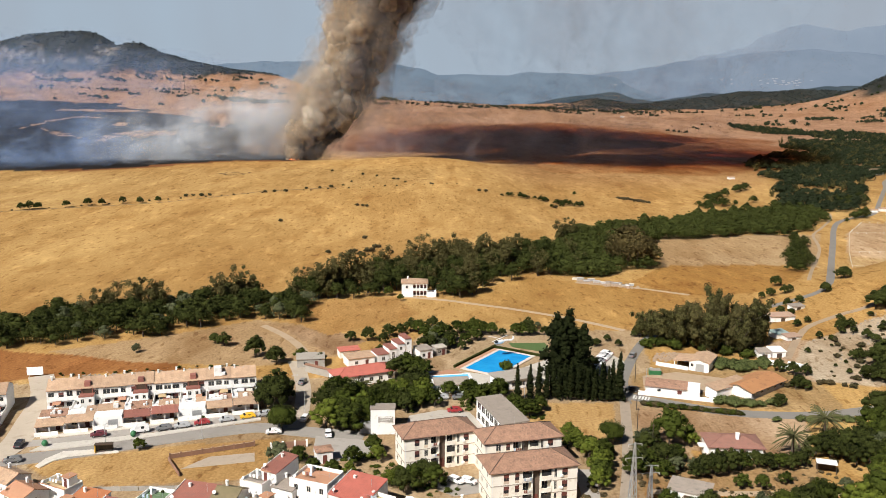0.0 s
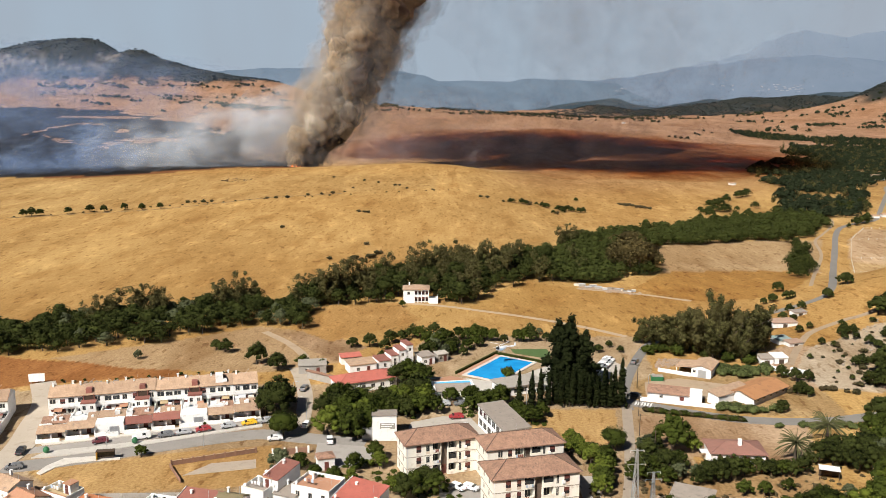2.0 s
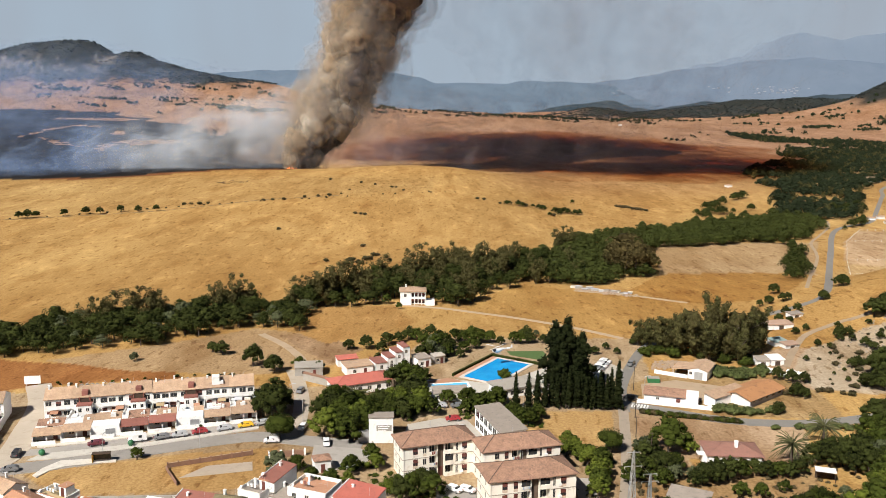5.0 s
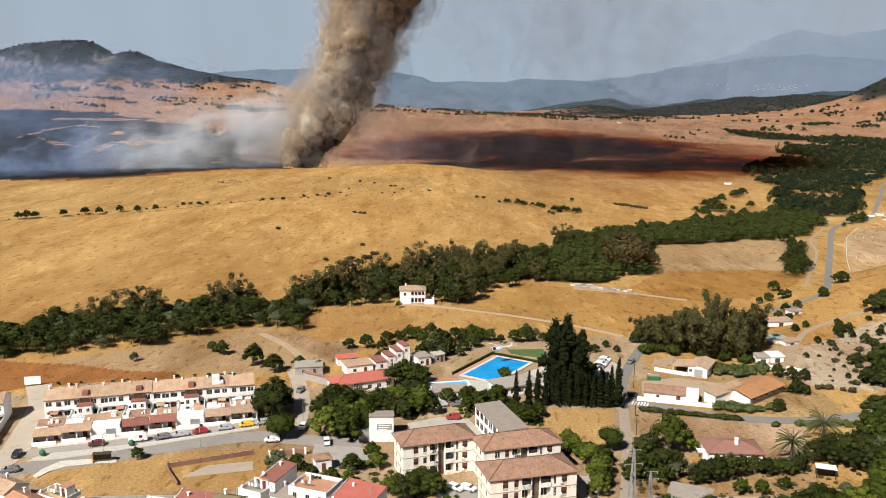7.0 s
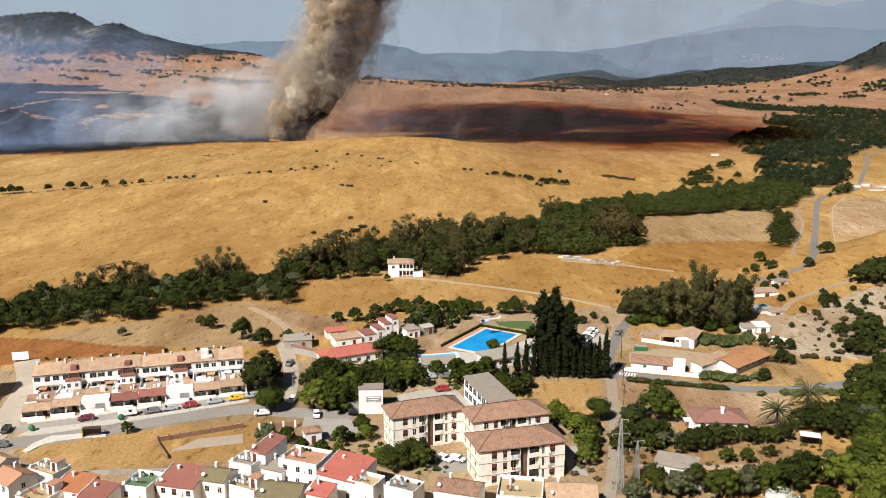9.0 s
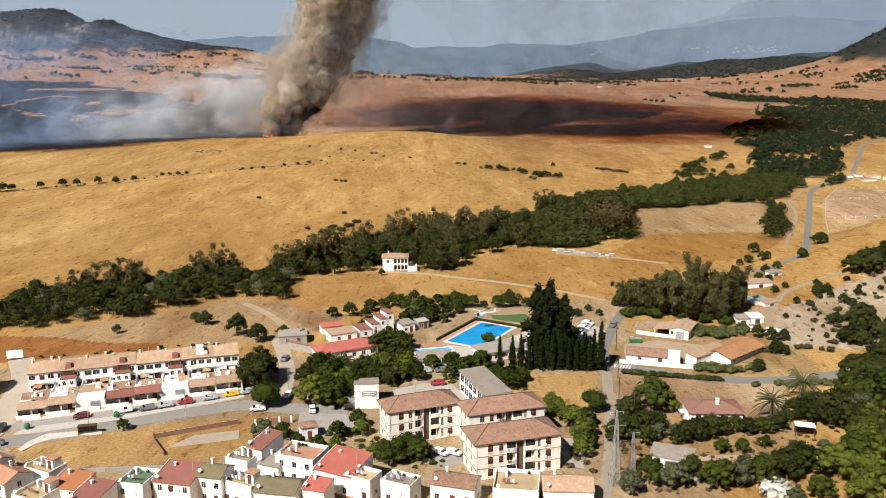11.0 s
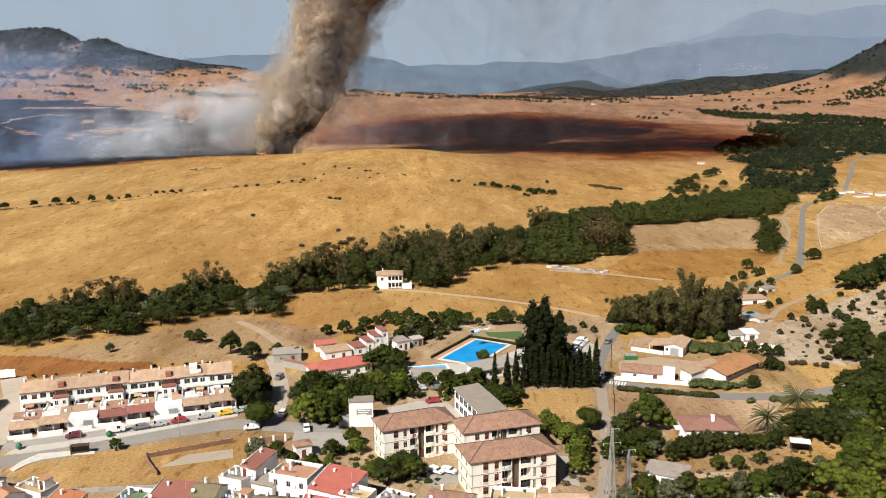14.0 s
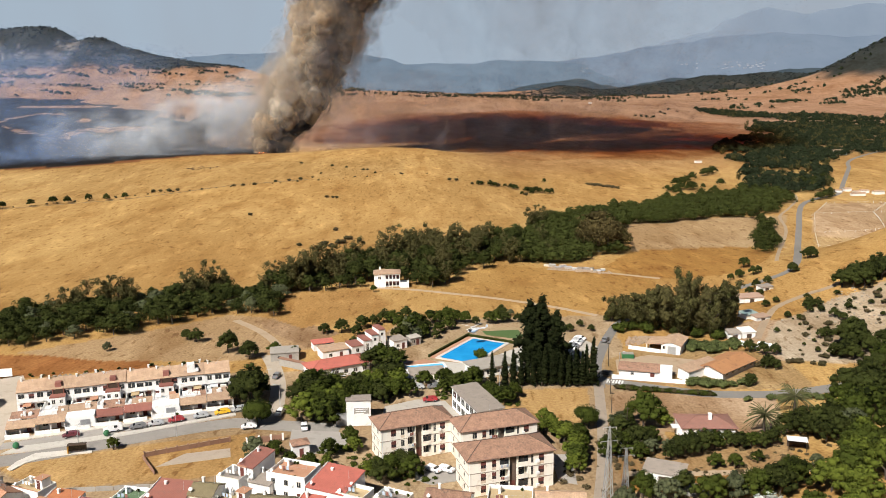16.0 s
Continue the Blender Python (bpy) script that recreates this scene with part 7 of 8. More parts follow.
wood("roadside_oaks", [(167, 428, 7), (168.5, 420, 7), (172, 432, 8), (178, 453, 9), (182, 451, 9), (176, 444, 9), (179.3, 464, 9), (184, 470, 9), (188, 460, 8), (197.5, 498, 8), (190, 482, 9), (193, 478, 8), (200, 510, 8), (202.8, 520, 8), (203.4, 505, 8), (194, 492, 9), (211.7, 551, 7), (191.6, 545, 6), (195, 541, 6), (197, 540, 6.5), (202.8, 536, 6), (278, 609, 8), (285.4, 614.6, 9), (295, 628, 8), (268, 596, 4), (290, 620, 8), (300, 666, 9), (325, 707, 10), (322, 688, 9), (298.5, 675, 9), (299, 688, 9), (310, 690, 9), (200, 694, 8), (204.5, 694, 9), (208, 700, 8), (212, 707, 8), (220.5, 720, 9), (203, 666, 9), (207, 672, 8), (234, 688, 8), (239.6, 748, 9), (251.6, 763, 9), (246, 756, 8)], "oak", tree_rnd, 6, 9, "clumps of dark oaks beside the country road", leaves=420, size=0.07)
for x, y, h in ((-203, 642, 3), (-198, 643, 2.6), (-192, 644, 3), (-186, 645, 2.6), (-147, 657, 2.5), (-140, 659, 2.5), (-132, 661, 2.8), (-118, 672, 2.6), (-108, 676, 2.8), (-100, 681, 3), (55, 679, 3.5), (73, 644, 3.2), (17, 682, 2.6), (22.3, 683, 2.6), (34.3, 673.6, 2.4), (-71.3, 608.8, 2.4), (-67, 607, 2.2), (-64, 606, 2.4), (-114, 552, 2.6), (-54.6, 504.8, 2.4), (-46, 479, 3), (-44, 480, 2.6), (-111, 765, 2.4), (-82, 747.6, 2.4), (-69, 738, 2.2), (-53.6, 722, 2.4), (-50, 723, 2), (-43, 708, 1.8), (-22, 702, 1.8), (-87, 708, 1.8), (-91.6, 689, 1.8), (-58.7, 456.6, 2.8), (-56.5, 464, 3.5), (-52.4, 459.5, 3), (-49.3, 468, 3.4), (-70.4, 464, 2.4), (-47, 470, 3)):
    plant("shrub", x, y, h, "hedge line across the pasture")
wood("hedge_line_oaks", [(39.4, 677.5, 4), (41.5, 677, 4.5), (49, 677.3, 5.5), (52, 677, 4.5), (60.5, 680, 3.8), (64.4, 675, 5), (67, 674, 5), (68.5, 672, 4.5), (76.2, 662.2, 6), (79, 661, 5.5), (78.9, 654.8, 4), (83, 664.6, 6), (86, 662, 5), (90.8, 657, 5.5), (94, 657, 5.5), (70.2, 646, 3.6), (96.8, 720, 4.5)], "oak", tree_rnd, 4, 6, "row of small dark oaks across the pasture", leaves=420, size=0.075)

for k in range(18):
    u = tree_rnd.random()
    plant("bush" if k % 3 else "shrub", -126 + 56 * u + tree_rnd.uniform(-1, 1), 260 + 13 * u + tree_rnd.uniform(-1.5, 1.5), tree_rnd.uniform(.5, 1.5), "rough growth behind the terrace")
# far trees and scrub over the hills
hill_rnd = random.Random(77)
spots = []
for _ in range(7000):
    d = 1150 + 1900 * hill_rnd.random() ** 0.8
    a = hill_rnd.uniform(-0.62, 0.62)
    x, y = a * d, d
    n = noise.noise((x / 150, y / 110, 6.0)) + 0.35 * noise.noise((x / 40, y / 40, 2.0))
    far = smooth(1500, 2500, d)
    if n > (0.46 - 0.20 * far if x > -300 else 0.62) and not inside(BURN_EDGE, x, y) and not (-0.14 < a < 0.34 and d < 2250):
        spots.append((x, y))
# clumps and lone trees on the golden hillside: centre, half width, half depth, how many
for cx, cy, ra, rb, n in ((-935, 2352, 22, 20, 12), (-905, 2340, 22, 16, 8), (-1008, 2842, 34, 30, 26), (-876, 2883, 36, 24, 20), (-727, 2903, 22, 20, 8), (-636, 2300, 24, 18, 12), (-589, 2258, 30, 25, 24), (-544, 2228, 36, 30, 34), (-497, 2215, 36, 28, 34), (-459, 2225, 30, 24, 18), (-718, 2279, 14, 12, 6),
                          (-841, 2277, 14, 10, 6), (-634, 2189, 5, 5, 2), (-968, 2251, 6, 6, 3), (-925, 2217, 12, 8, 5), (-900, 2206, 16, 8, 7), (-1263, 2746, 70, 30, 50), (-1190, 2735, 60, 22, 36), (-1085, 2758, 44, 14, 20), (-714, 2103, 4, 4, 2), (-706, 2748, 12, 10, 5), (-1234, 2606, 30, 10, 6), (-1000, 2164, 5, 5, 2),
                          (-824, 2860, 50, 20, 10), (-925, 2835, 40, 14, 10), (-675, 2917, 50, 20, 12), (-614, 2889, 50, 24, 16), (-800, 2400, 90, 60, 9), (-700, 2350, 80, 40, 6), (-1050, 2420, 120, 50, 8), (-760, 2560, 140, 60, 12),
                          (883, 2172, 45, 14, 26), (1103, 2144, 90, 40, 80), (960, 2050, 40, 18, 12), (1085, 2216, 60, 20, 30), (1010, 2350, 60, 25, 14), (1190, 2240, 60, 30, 30)):
    for _ in range(n):
        q, a = math.sqrt(hill_rnd.random()), hill_rnd.uniform(0, 6.28)
        spots.append((cx + ra * q * math.cos(a), cy + rb * q * math.sin(a)))
wood("hill_trees", spots, "oak", hill_rnd, 7, 12, "scattered dark oaks on the far golden slopes", mat=HAZED_OAK, leaves=40, size=0.24)
spots = []
for _ in range(22000):
    d = hill_rnd.uniform(2500, 3500)
    a = hill_rnd.uniform(-0.66, 0.66)
    x, y = a * d, d
    z = ground_z(x, y)
    pale = smooth(120, 150, z) * (1 - smooth(192, 222, z)) * (1 - smooth(-1190, -1120, x))
    if (z > 112 and x < -500 and hill_rnd.random() < 0.95 - 0.6 * pale) or (0.10 < a and y > 2950 and hill_rnd.random() < .8) or (x > 1150 and z > 74):
        spots.append((x, y))
wood("hill_scrub", spots, "shrub", hill_rnd, 3.5, 8, "dark maquis scrub covering the far hills", mat=HAZED_MAQUIS, leaves=10, size=0.4)
wood("far_wood", [(x, y) for x, y in scatter([(-230, 2300), (150, 2250), (420, 2450), (560, 2700), (420, 2800), (140, 2600), (-120, 2560), (-240, 2450)], 15, hill_rnd) if noise.noise((x / 75, y / 45, 3.0)) + .4 * noise.noise((x / 25, y / 20, 1.0)) > .16] + [(460.2, 1727.7), (501.6, 1818.2), (508.0, 1779.4), (447.1, 1649.8), (367.3, 1502.8), (375.4, 1496.5), (385.5, 1490.8), (361.7, 1520.2), (597.7, 1902.6), (608.5, 1861.0)], "oak", hill_rnd, 6, 9.5, "belt of dark trees along the far ridge", mat=HAZED_OAK, leaves=40, size=0.22)


# ---- palms ----
def palm(x, y, h, seed):
    r = random.Random(seed)
    p = thing("palm_tree", x, y, 0, None, "date palm with a wide crown of arching fronds", "palm", "palms by the farmhouse")
    part("trunk", tube([(0, 0, -.3), (.1, 0, h * .5), (0, .1, h)], .38, .26, 9), BARK, p)
    for k in range(76):
        a, up = r.uniform(0, 6.28), r.uniform(-.55, 1.1)
        ln = r.uniform(4.4, 5.6)
        bm = bmesh.new()
        prev = None
        for i in range(7):
            u = i / 6
            px = ln * u * math.cos(up * (1 - .4 * u))
            pz = h + ln * (math.sin(up) * u - .42 * u * u)
            wd = .10 * math.sin(math.pi * min(1, u * .85 + .12))
            q = [bm.verts.new((px, -wd, pz - .18)), bm.verts.new((px, 0, pz)), bm.verts.new((px, wd, pz - .18))]
            if prev:
                bm.faces.new((prev[0], q[0], q[1], prev[1]))
                bm.faces.new((prev[1], q[1], q[2], prev[2]))
            prev = q
        bmesh.ops.transform(bm, matrix=Matrix.Rotation(a, 4, "Z"), verts=bm.verts[:])
        part("frond", bm, PALM, p)


palm(84.8, 206.8, 5.2, 1)
palm(98, 219.5, 5.2, 2)
palm(-29, 244, 4.0, 3)


# ---- cars ----
def car(x, y, rot, colour, kind="hatchback", z=0.22):
    c = thing("car", x, y, rot, ground_z(x, y) + z, colour.replace("_", " ") + " parked " + kind + " on the asphalt", "car", "parked cars")
    ln, top = (4.2, 1.45) if kind != "van" else (4.8, 2.0)
    h = ln / 2
    prof = [(-h, .35), (-h, .85), (-h + .12, 1.0), (-h + .5, top - .12), (-h + .9, top), (.35, top), (1.15, 1.0), (h - .25, .85), (h, .62), (h, .35)]
    if kind == "van":
        prof = [(-h, .35), (-h, 1.8), (-h + .15, top), (.9, top), (1.5, 1.15), (h - .1, .95), (h, .6), (h, .35)]
    bm = prism([(p[0], p[1]) for p in prof], -.84, .84)
    bmesh.ops.transform(bm, matrix=Matrix.Rotation(math.pi / 2, 4, "Z"), verts=bm.verts[:])
    for v in bm.verts:
        if v.co.z > 1.1:
            v.co.y *= .84
    part("body", bevelled(bm, .05), PAINTS[colour], c)
    gl = boxes((-1.15, -.15, -.775, .775, 1.0, top - .16), (-.08, .72, -.775, .775, 1.0, top - .16)) if kind != "van" else boxes((.35, 1.15, -.8, .8, 1.15, top - .2))
    part("side_glass", gl, GLASS, c)
    part("windscreen", prism([(.55, top - .1), (.62, top - .08), (1.2, 1.03), (1.1, .99)], -.66, .66), GLASS, c).matrix_basis = pose(0, 0, .02, 0, 0, -90) @ pose(0, 0, 0)
    for wx in (-1.3, 1.3):
        for wy in (-.78, .78):
            w = part("wheel", tube([(wx, wy - .1, .31), (wx, wy + .1, .31)], .31, n=12), RUBBER, c)
            part("hubcap", tube([(wx, wy - .115, .31), (wx, wy + .115, .31)], .17, n=10), STEEL, w)
    for wy in (-.62, .62):
        part("headlight", boxes((h - .12, h + .01, wy - .15, wy + .15, .62, .76)), PAINTS["white"], c)
        part("tail_light", boxes((-h - .01, -h + .06, wy - .12, wy + .12, .72, .9)), PAINTS["red"], c)


for x, y, rot, col, kind in ((-93.5, 213.4, 22, "dark_red", "hatchback"), (-83.8, 216.4, 22, "white", "van"), (-77.9, 218.2, 23, "grey", "hatchback"), (-73.6, 220.0, 23, "silver", "hatchback"), (-68.9, 222.4, 23, "red", "hatchback"), (-62.9, 224.9, 23, "silver", "hatchback"),
                             (-57.6, 227.3, 24, "yellow", "hatchback"), (-53.4, 229.3, 24, "silver", "hatchback"), (-48.2, 216.9, 12, "white", "hatchback"), (-111, 206.3, 100, "black", "hatchback"), (-108, 197, 20, "grey", "hatchback"), (0.3, 189.8, 140, "white", "hatchback"), (3.3, 189.6, 150, "white", "hatchback"), (-47.5, 256, 80, "grey", "hatchback"), (53.8, 253.5, -25, "black", "hatchback"), (-33.5, 216, 100, "white", "hatchback"), (-0.2, 234.2, 8, "red", "hatchback"),
                             (-1.4, 225.8, 20, "white", "hatchback"), (1.6, 226.6, 20, "white", "hatchback"), (-4, 244.5, 5, "silver", "hatchback"), (1, 244.8, 5, "grey", "hatchback"), (-41.6, 226.4, 80, "white", "hatchback"), (60.5, 287, 60, "grey", "hatchback")):
    car(x, y, rot, col, kind)
for k in range(7):
    car(45.0 + 1.2 * k, 273.5 + 2.7 * k, 150, ("white", "silver", "white", "grey", "white", "silver", "white")[k])

# ---- court, pavements and street furniture ----
slab("pavement", [(-100, 194), (-98.5, 198), (-96, 200.5), (-90, 202.5), (-84.5, 203.5), (-85, 204.8), (-91.5, 205), (-98.5, 203.6), (-101, 199), (-101.5, 195)], KERB, 0.24, "pale curved pavement at the corner")
slab("kerb_island", [(-107, 203.4), (-100, 205), (-92.8, 207.6), (-79.1, 213.8), (-66.1, 220.2), (-53.7, 226.2), (-54.2, 228.0), (-66.7, 222.0), (-80, 216.1), (-94.4, 210.9), (-105, 207.6)], KERB, 0.28, "long pale kerbed island along the street")
slab("pavement", [(-108, 211.4), (-94, 216), (-80, 221.8), (-66, 227.7), (-55, 232.8), (-56, 233.6), (-80, 223.4), (-109, 212.8)], KERB, 0.24, "pale pavement before the terrace")
slab("court", [(-66, 195), (-60.3, 196.6), (-49.3, 199.8), (-50.5, 204.8), (-61.1, 202)], LANE, 0.1, "bare worn concrete pad")
slab("car_park", [(-37, 219), (-26, 216), (-21, 210), (-22, 203), (-31, 200), (-36, 206)], PALE_ASPHALT, 0.12, "grey asphalt car park")
slab("car_park", [(-14, 212), (-13, 231), (-4, 236), (4, 234.5), (8, 224), (11, 211), (0, 208)], PAVING, 0.10, "pale paved court behind the flats")
slab("car_park", [(-4, 192), (6, 192), (9, 186), (0, 183), (-4, 186)], PALE_ASPHALT, 0.12, "asphalt parking beside the flats")
slab("car_park", [(41, 268), (50, 269), (57, 282), (53, 292), (44, 282)], PAVING, 0.10, "dusty parking by the pool")
slab("car_park", [(29, 198), (34, 198), (33, 182), (29, 184)], PALE_ASPHALT, 0.10, "grey access lane beside the flats")
for k in range(6):
    a = k / 5
    slab("zebra_bar", [(52.6 + 4.2 * a, 246.9 - 1.3 * a), (53.1 + 4.2 * a, 246.8 - 1.3 * a), (54.1 + 4.2 * a, 249.4 - 1.3 * a), (53.6 + 4.2 * a, 249.6 - 1.3 * a)], PAINT_LINE, 0.245, "white zebra crossing bar", 0.03)

wall = thing("garden_wall", -61, 204.8, 24, 0.05, "low brown brick garden wall with piers", "wall")
for k in range(9):
    x = -10.4 + 2.6 * k
    if k < 8:
        part("panel", boxes((x + .2, x + 2.4, -.1, .1, 0, 1.15)), BRICK, wall)
        part("coping", boxes((x + .2, x + 2.4, -.16, .16, 1.15, 1.24)), TILE_PALE, wall)
    part("pier", bevelled(boxes((x - .2, x + .2, -.2, .2, 0, 1.45)), .02), BRICK, wall)
wall = thing("garden_wall", -70.6, 199.6, -58, 0.05, "low brown brick garden wall", "wall")
for k in range(4):
    part("panel", boxes((2.6 * k, 2.6 * k + 2.5, -.1, .1, 0, 1.0)), BRICK, wall)
wall = thing("garden_wall", -42.4, 208.2, 14, 0.05, "brown brick wall with white piers", "wall")
for k in range(4):
    x = -4.5 + 3 * k
    if k < 3:
        part("panel", boxes((x + .25, x + 2.75, -.1, .1, 0, 1.6)), BRICK, wall)
    part("pier", bevelled(boxes((x - .25, x + .25, -.25, .25, 0, 1.9)), .03), WHITE, wall)
wall = thing("garden_wall", -70, 183.5, 4, None, "long pale village wall along the dry lot", "wall")
for k in range(10):
    part("panel", bevelled(boxes((-30 + 4 * k, -26.1 + 4 * k, -.12, .12, 0, 1.1)), .02), CONCRETE, wall)
bill = thing("white_hoarding", -132.5, 259.4, 12, None, "plain white hoarding on posts", "hoarding")
part("board", boxes((-2.4, 2.4, -.06, .06, .6, 3.2)), WHITE, bill)
for x in (-1.8, 1.8):
    part("post", boxes((x - .08, x + .08, .07, .2, 0, 3.0)), STEEL, bill)
for x, y in ((-84.3, 213.2), (-104.5, 206.4)):
    bin_ = thing("recycling_bin", x, y, 20, 0.25, "rounded green recycling bin by the kerb", "bin")
    bm = bmesh.new()
    bmesh.ops.create_uvsphere(bm, u_segments=12, v_segments=8, radius=1.0)
    for v in bm.verts:
        v.co = Vector((v.co.x * .8, v.co.y * .8, .85 + v.co.z * .85))
    part("shell", bm, PLASTIC_GREEN, bin_, smooth=True)
shl = thing("bus_shelter", -88, 203.4, 10, 0.2, "low dark bus shelter with a yellow end panel", "shelter")
part("roof", boxes((-2.2, 2.2, -.8, .8, 2.2, 2.35)), DARKWOOD_SHADE, shl)
part("end_panel", boxes((-2.2, -2.1, -.7, .7, 0, 2.2)), PAINTS["yellow"], shl, "yellow end panel")
part("back_panel", boxes((-2.1, 2.1, .6, .68, .2, 2.1)), GLASS, shl)
part("bench", boxes((-1.6, 1.6, .1, .5, .4, .48)), DARKWOOD_SHADE, shl)


def lamp(x, y, h, rot):
    l = thing("street_lamp", x, y, rot, None, "grey steel street lamp with a short arm", "street lamp", "street lamps")
    part("pole", tube([(0, 0, 0), (0, 0, h)], .09, .06, 8), STEEL, l)
    part("arm", tube([(0, 0, h), (.5, 0, h + .25), (1.3, 0, h + .3)], .045, n=6), STEEL, l)
    part("lantern", bevelled(boxes((1.0, 1.7, -.14, .14, h + .22, h + .36)), .03), STEEL, l)


for x, y, r in ((-42.5, 232, 180), (-66, 212.6, 90), (-88, 204.4, 90), (-48.5, 245, 0), (20, 240, 90), (58.5, 256, 0)):
    lamp(x, y, 6.5, r)


def pylon(x, y, h, base):
    """Lattice mast with crossed bracing and arms."""
    p = thing("lattice_mast", x, y, 8, None, "grey lattice power mast with cross arms", "pylon", "power line")
    legs = [(-1, -1), (1, -1), (1, 1), (-1, 1)]
    for a, b in legs:
        part("leg", tube([(a * base, b * base, -.2), (a * .12, b * .12, h)], .1, .07, 4), STEEL, p)
    n = 11
    for k in range(n):
        u0, u1 = k / n, (k + 1) / n
        w0, w1 = base + (.12 - base) * u0, base + (.12 - base) * u1
        for (a, b), (c, d) in zip(legs, legs[1:] + legs[:1]):
            part("brace", tube([(a * w0, b * w0, u0 * h), (c * w1, d * w1, u1 * h)], .05, n=4), STEEL, p)
            part("brace", tube([(c * w0, d * w0, u0 * h), (a * w1, b * w1, u1 * h)], .05, n=4), STEEL, p)
    for z, w in ((h * .80, 1.9), (h * .98, 1.5)):
        part("cross_arm", tube([(-w, 0, z), (w, 0, z)], .09, n=4), STEEL, p)
        for s in (-1, 1):
            part("insulator", tube([(s * w, 0, z), (s * w, 0, z - .5)], .07, n=6), BAND, p)


pylon(38.2, 174, 17.5, .95)
pylon(43.5, 180.5, 9.5, .6)
for k, (dx, z0, z1) in enumerate(((-1.9, 13.5, 7.3), (1.9, 13.5, 7.3), (0, 17.0, 9.2))):
    pts = [(38.2 + dx + (43.5 - 38.2) * u, 174 + 6.5 * u, ground_z(38, 174) + z0 + (z1 - z0) * u - 1.2 * u * (1 - u)) for u in (0, .25, .5, .75, 1)]
    tagged(new("power_cable", link_mesh("power_cable", tube(pts, .025, n=4), STEEL)), "thin sagging grey power cable", "cable", "power line")
for x, y, h in ((50, 208, 8), (56.4, 262, 8), (52.2, 238.5, 6), (49.5, 224, 6)):
    p = thing("wooden_pole", x, y, 0, None, "slim brown wooden utility pole", "pole", "utility poles")
    part("shaft", tube([(0, 0, -.2), (0, 0, h)], .13, .09, 7), DARKWOOD_SHADE, p)
    part("cross_arm", boxes((-.6, .6, -.05, .05, h - .5, h - .38)), DARKWOOD_SHADE, p)

# ---- heaps, rocks and far farms ----
def heap(name, spots, lo, hi, mat, label, seed):
    r = random.Random(seed)
    bm = bmesh.new()
    for x, y in spots:
        s = r.uniform(lo, hi)
        vs = bmesh.ops.create_icosphere(bm, subdivisions=1, radius=s)["verts"]
        z = ground_z(x, y)
        for v in vs:
            v.co = Vector((x + v.co.x * r.uniform(.7, 1.3), y + v.co.y * r.uniform(.7, 1.3), z + s * .25 + v.co.z * r.uniform(.5, .9)))
    tagged(new(name, link_mesh(name, bm, mat)), label, "rocks", kind="stuff")


heap_rnd = random.Random(9)
heap("stone_heap", [(58 + 24 * u + heap_rnd.uniform(-2, 2), 402.5 - 11.5 * u + heap_rnd.uniform(-2.5, 2.5)) for u in (heap_rnd.random() for _ in range(150))], .2, .8, RUBBLE, "pale stone and scrap heap by the track", 1)
scrap_rnd = random.Random(14)
for k in range(15):
    u = k / 14
    x, y = 57 + 24 * u + scrap_rnd.uniform(-.8, .8), 405.5 - 13 * u + scrap_rnd.uniform(-2.0, 2.4)
    w, d, h = scrap_rnd.uniform(1.4, 3.6), scrap_rnd.uniform(1.2, 2.0), scrap_rnd.uniform(.5, 1.5)
    b = thing("scrap_container", x, y, scrap_rnd.uniform(-40, 10), None, "battered pale container in a scrap yard by the track", "container", "scrap yard")
    part("body", bevelled(boxes((-w / 2, w / 2, 0, d, 0, h)), .08), scrap_rnd.choice((BAND, GREYPALE, CONCRETE, GREY_ROOF, GREYWALL)), b)
    part("lid", bevelled(boxes((-w / 2 - .08, w / 2 + .08, -.08, d + .08, h, h + .1)), .03), scrap_rnd.choice((GREY_ROOF, GREYPALE, BAND)), b)
heap("rubble", [(-122 + 50 * u + heap_rnd.uniform(-1, 1), 258.5 + 12 * u + heap_rnd.uniform(-1.5, 1.5)) for u in (heap_rnd.random() for _ in range(120))], .2, .6, ROCK, "pale stones heaped behind the terrace", 6)
heap("rubble", scatter([(66, 282), (70, 292), (80, 291.5), (83, 287), (75, 284)], .8, heap_rnd), .2, .7, RUBBLE, "brown rubble behind the farm sheds", 2)
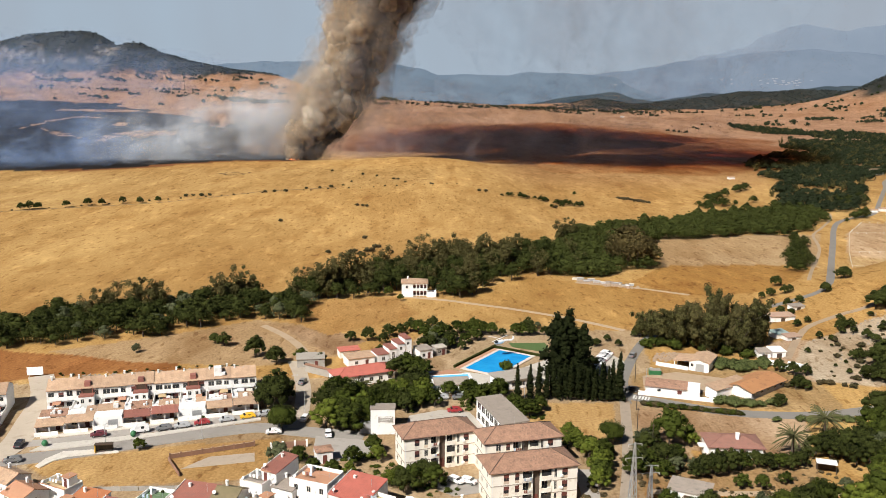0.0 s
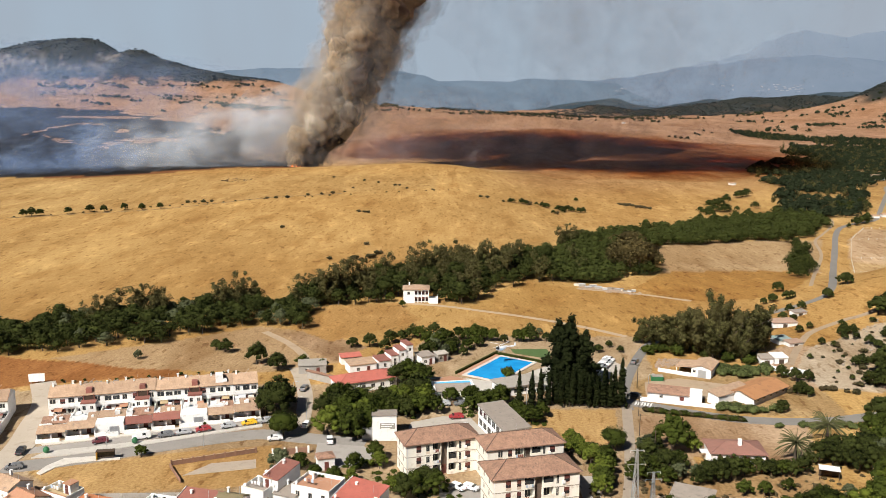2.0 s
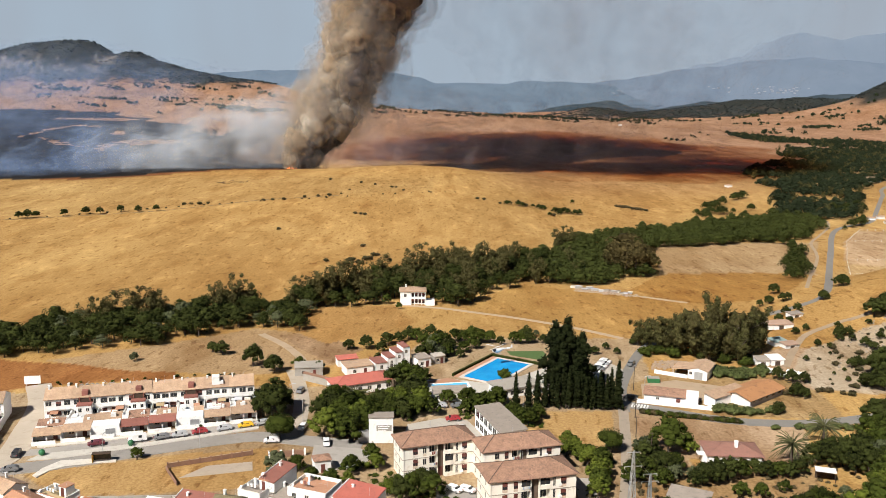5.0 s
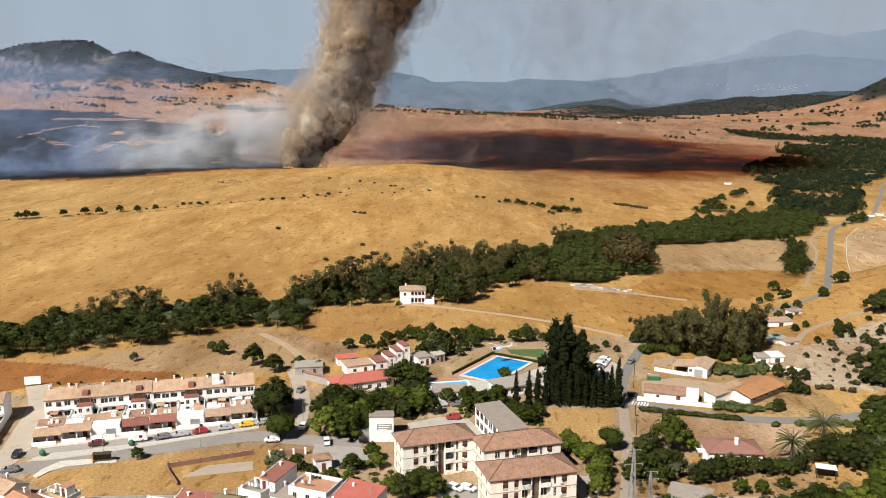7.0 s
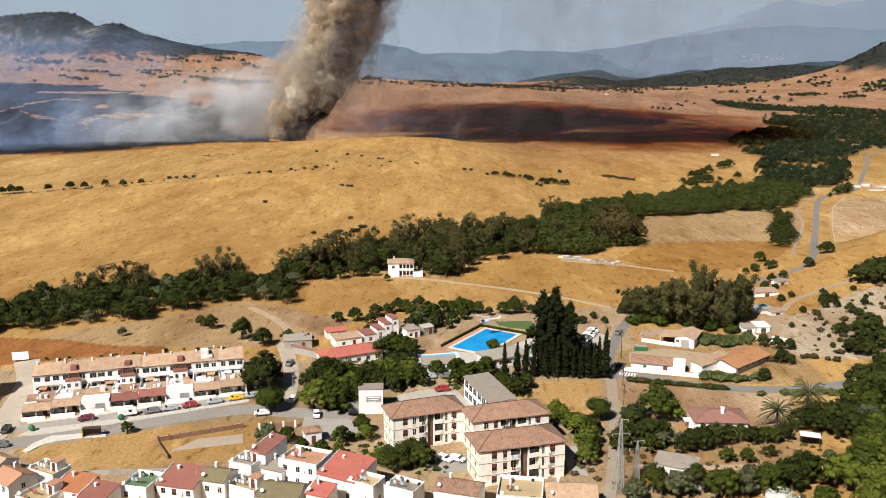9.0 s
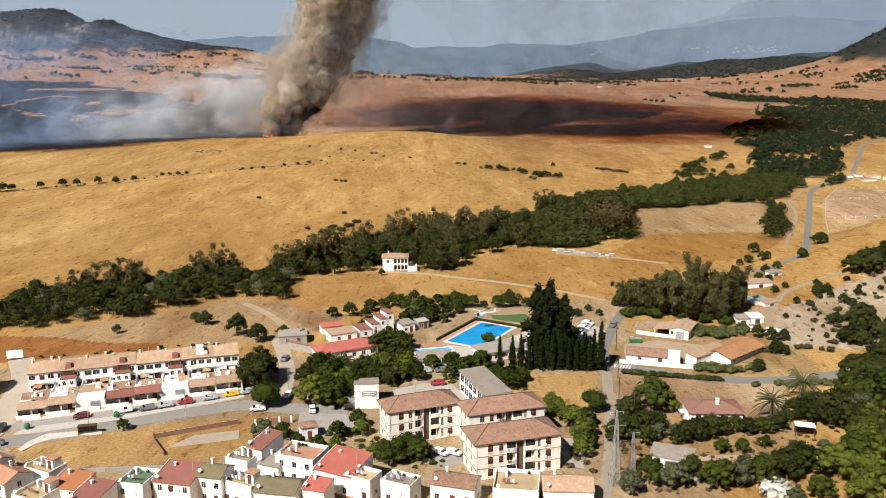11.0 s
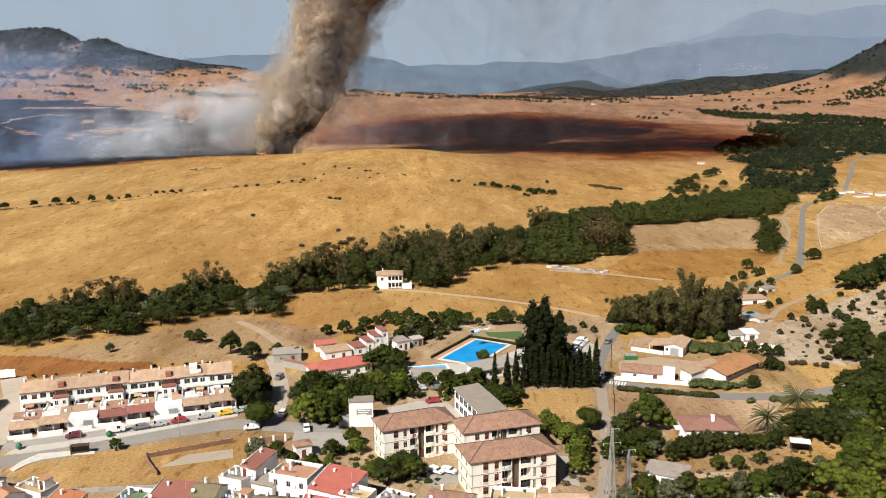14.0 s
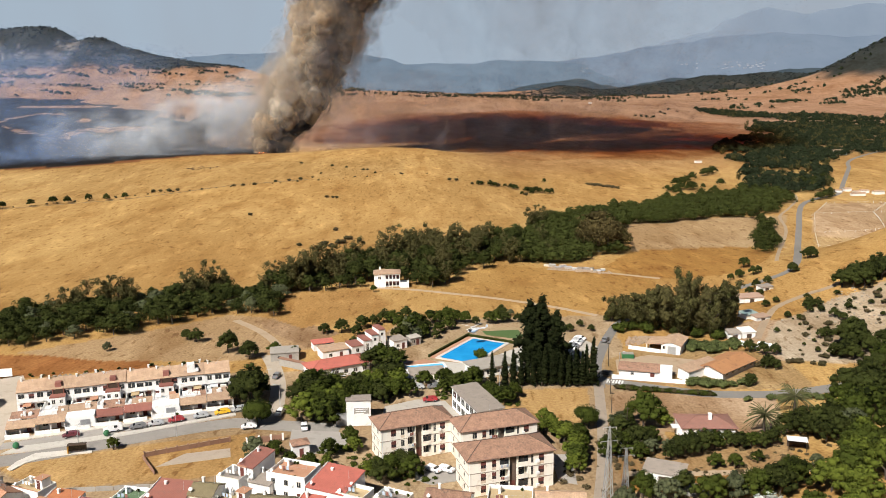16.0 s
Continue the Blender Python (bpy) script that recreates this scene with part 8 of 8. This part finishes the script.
heap("rocks", [p for p in scatter([(118, 275), (126, 300), (150, 314), (185, 330), (190, 290), (150, 262)], 2.2, heap_rnd) if noise.noise((p[0] / 12, p[1] / 12, .5)) > 0], .15, .6, ROCK, "pale broken rocks on the slope", 3)
heap("rubble", [(56 + heap_rnd.uniform(-3, 5), 177 + heap_rnd.uniform(-2, 3)) for _ in range(50)], .3, .9, CONCRETE, "pale scrap pile beside an old shed", 4)
for x, y, w, d, h, rot in ((262, 835, 6, 4, 2.0, 10), (309, 644, 5, 4, 1.8, -8), (319, 650, 5, 4, 2.2, 4), (318, 634, 4, 4, 2.2, 0), (327, 640, 6, 4, 2.0, 0), (334, 632, 8, 4, 2.4, 8), (316, 627, 10, 4, 1.6, 0), (430, 900, 14, 8, 4, 0), (405, 2180, 8, 5, 3, 10)):
    b = thing("farm_building", x, y, rot, None, "low white farm building far up the valley", "farm building", "far farms")
    part("wall", boxes((-w / 2, w / 2, 0, d, 0, h)), WHITE, b)
    part("roof", prism([(-.5, h), (d + .5, h), (d / 2, h + d * .2)], -w / 2 - .4, w / 2 + .4), TILE_PALE, b)
fence = thing("paddock_fence", 230, 450, 0, None, "low pale timber paddock fence", "fence")
fence.matrix_basis = Matrix.Identity(4)
FENCES = [[(276, 592), (247, 545), (224, 492), (212, 460), (240, 452), (300, 468)], [(224, 492), (262, 486), (310, 500)], [(262, 486), (285, 545), (318, 592)], [(247, 545), (285, 545), (330, 545)], [(276, 592), (320, 592), (350, 590)]]
for (ax, ay), (bx, by) in [pair for line in FENCES for pair in zip(line, line[1:])]:
    n = max(2, int(math.hypot(bx - ax, by - ay) / 5))
    for k in range(n):
        x, y = ax + (bx - ax) * k / n, ay + (by - ay) * k / n
        x2, y2 = ax + (bx - ax) * (k + 1) / n, ay + (by - ay) * (k + 1) / n
        z, z2 = ground_z(x, y), ground_z(x2, y2)
        part("post", boxes((x - .1, x + .1, y - .1, y + .1, z - .2, z + 1.2)), BAND, fence)
        part("rail", tube([(x, y, z + 1.0), (x2, y2, z2 + 1.0)], .03, n=4), BAND, fence)
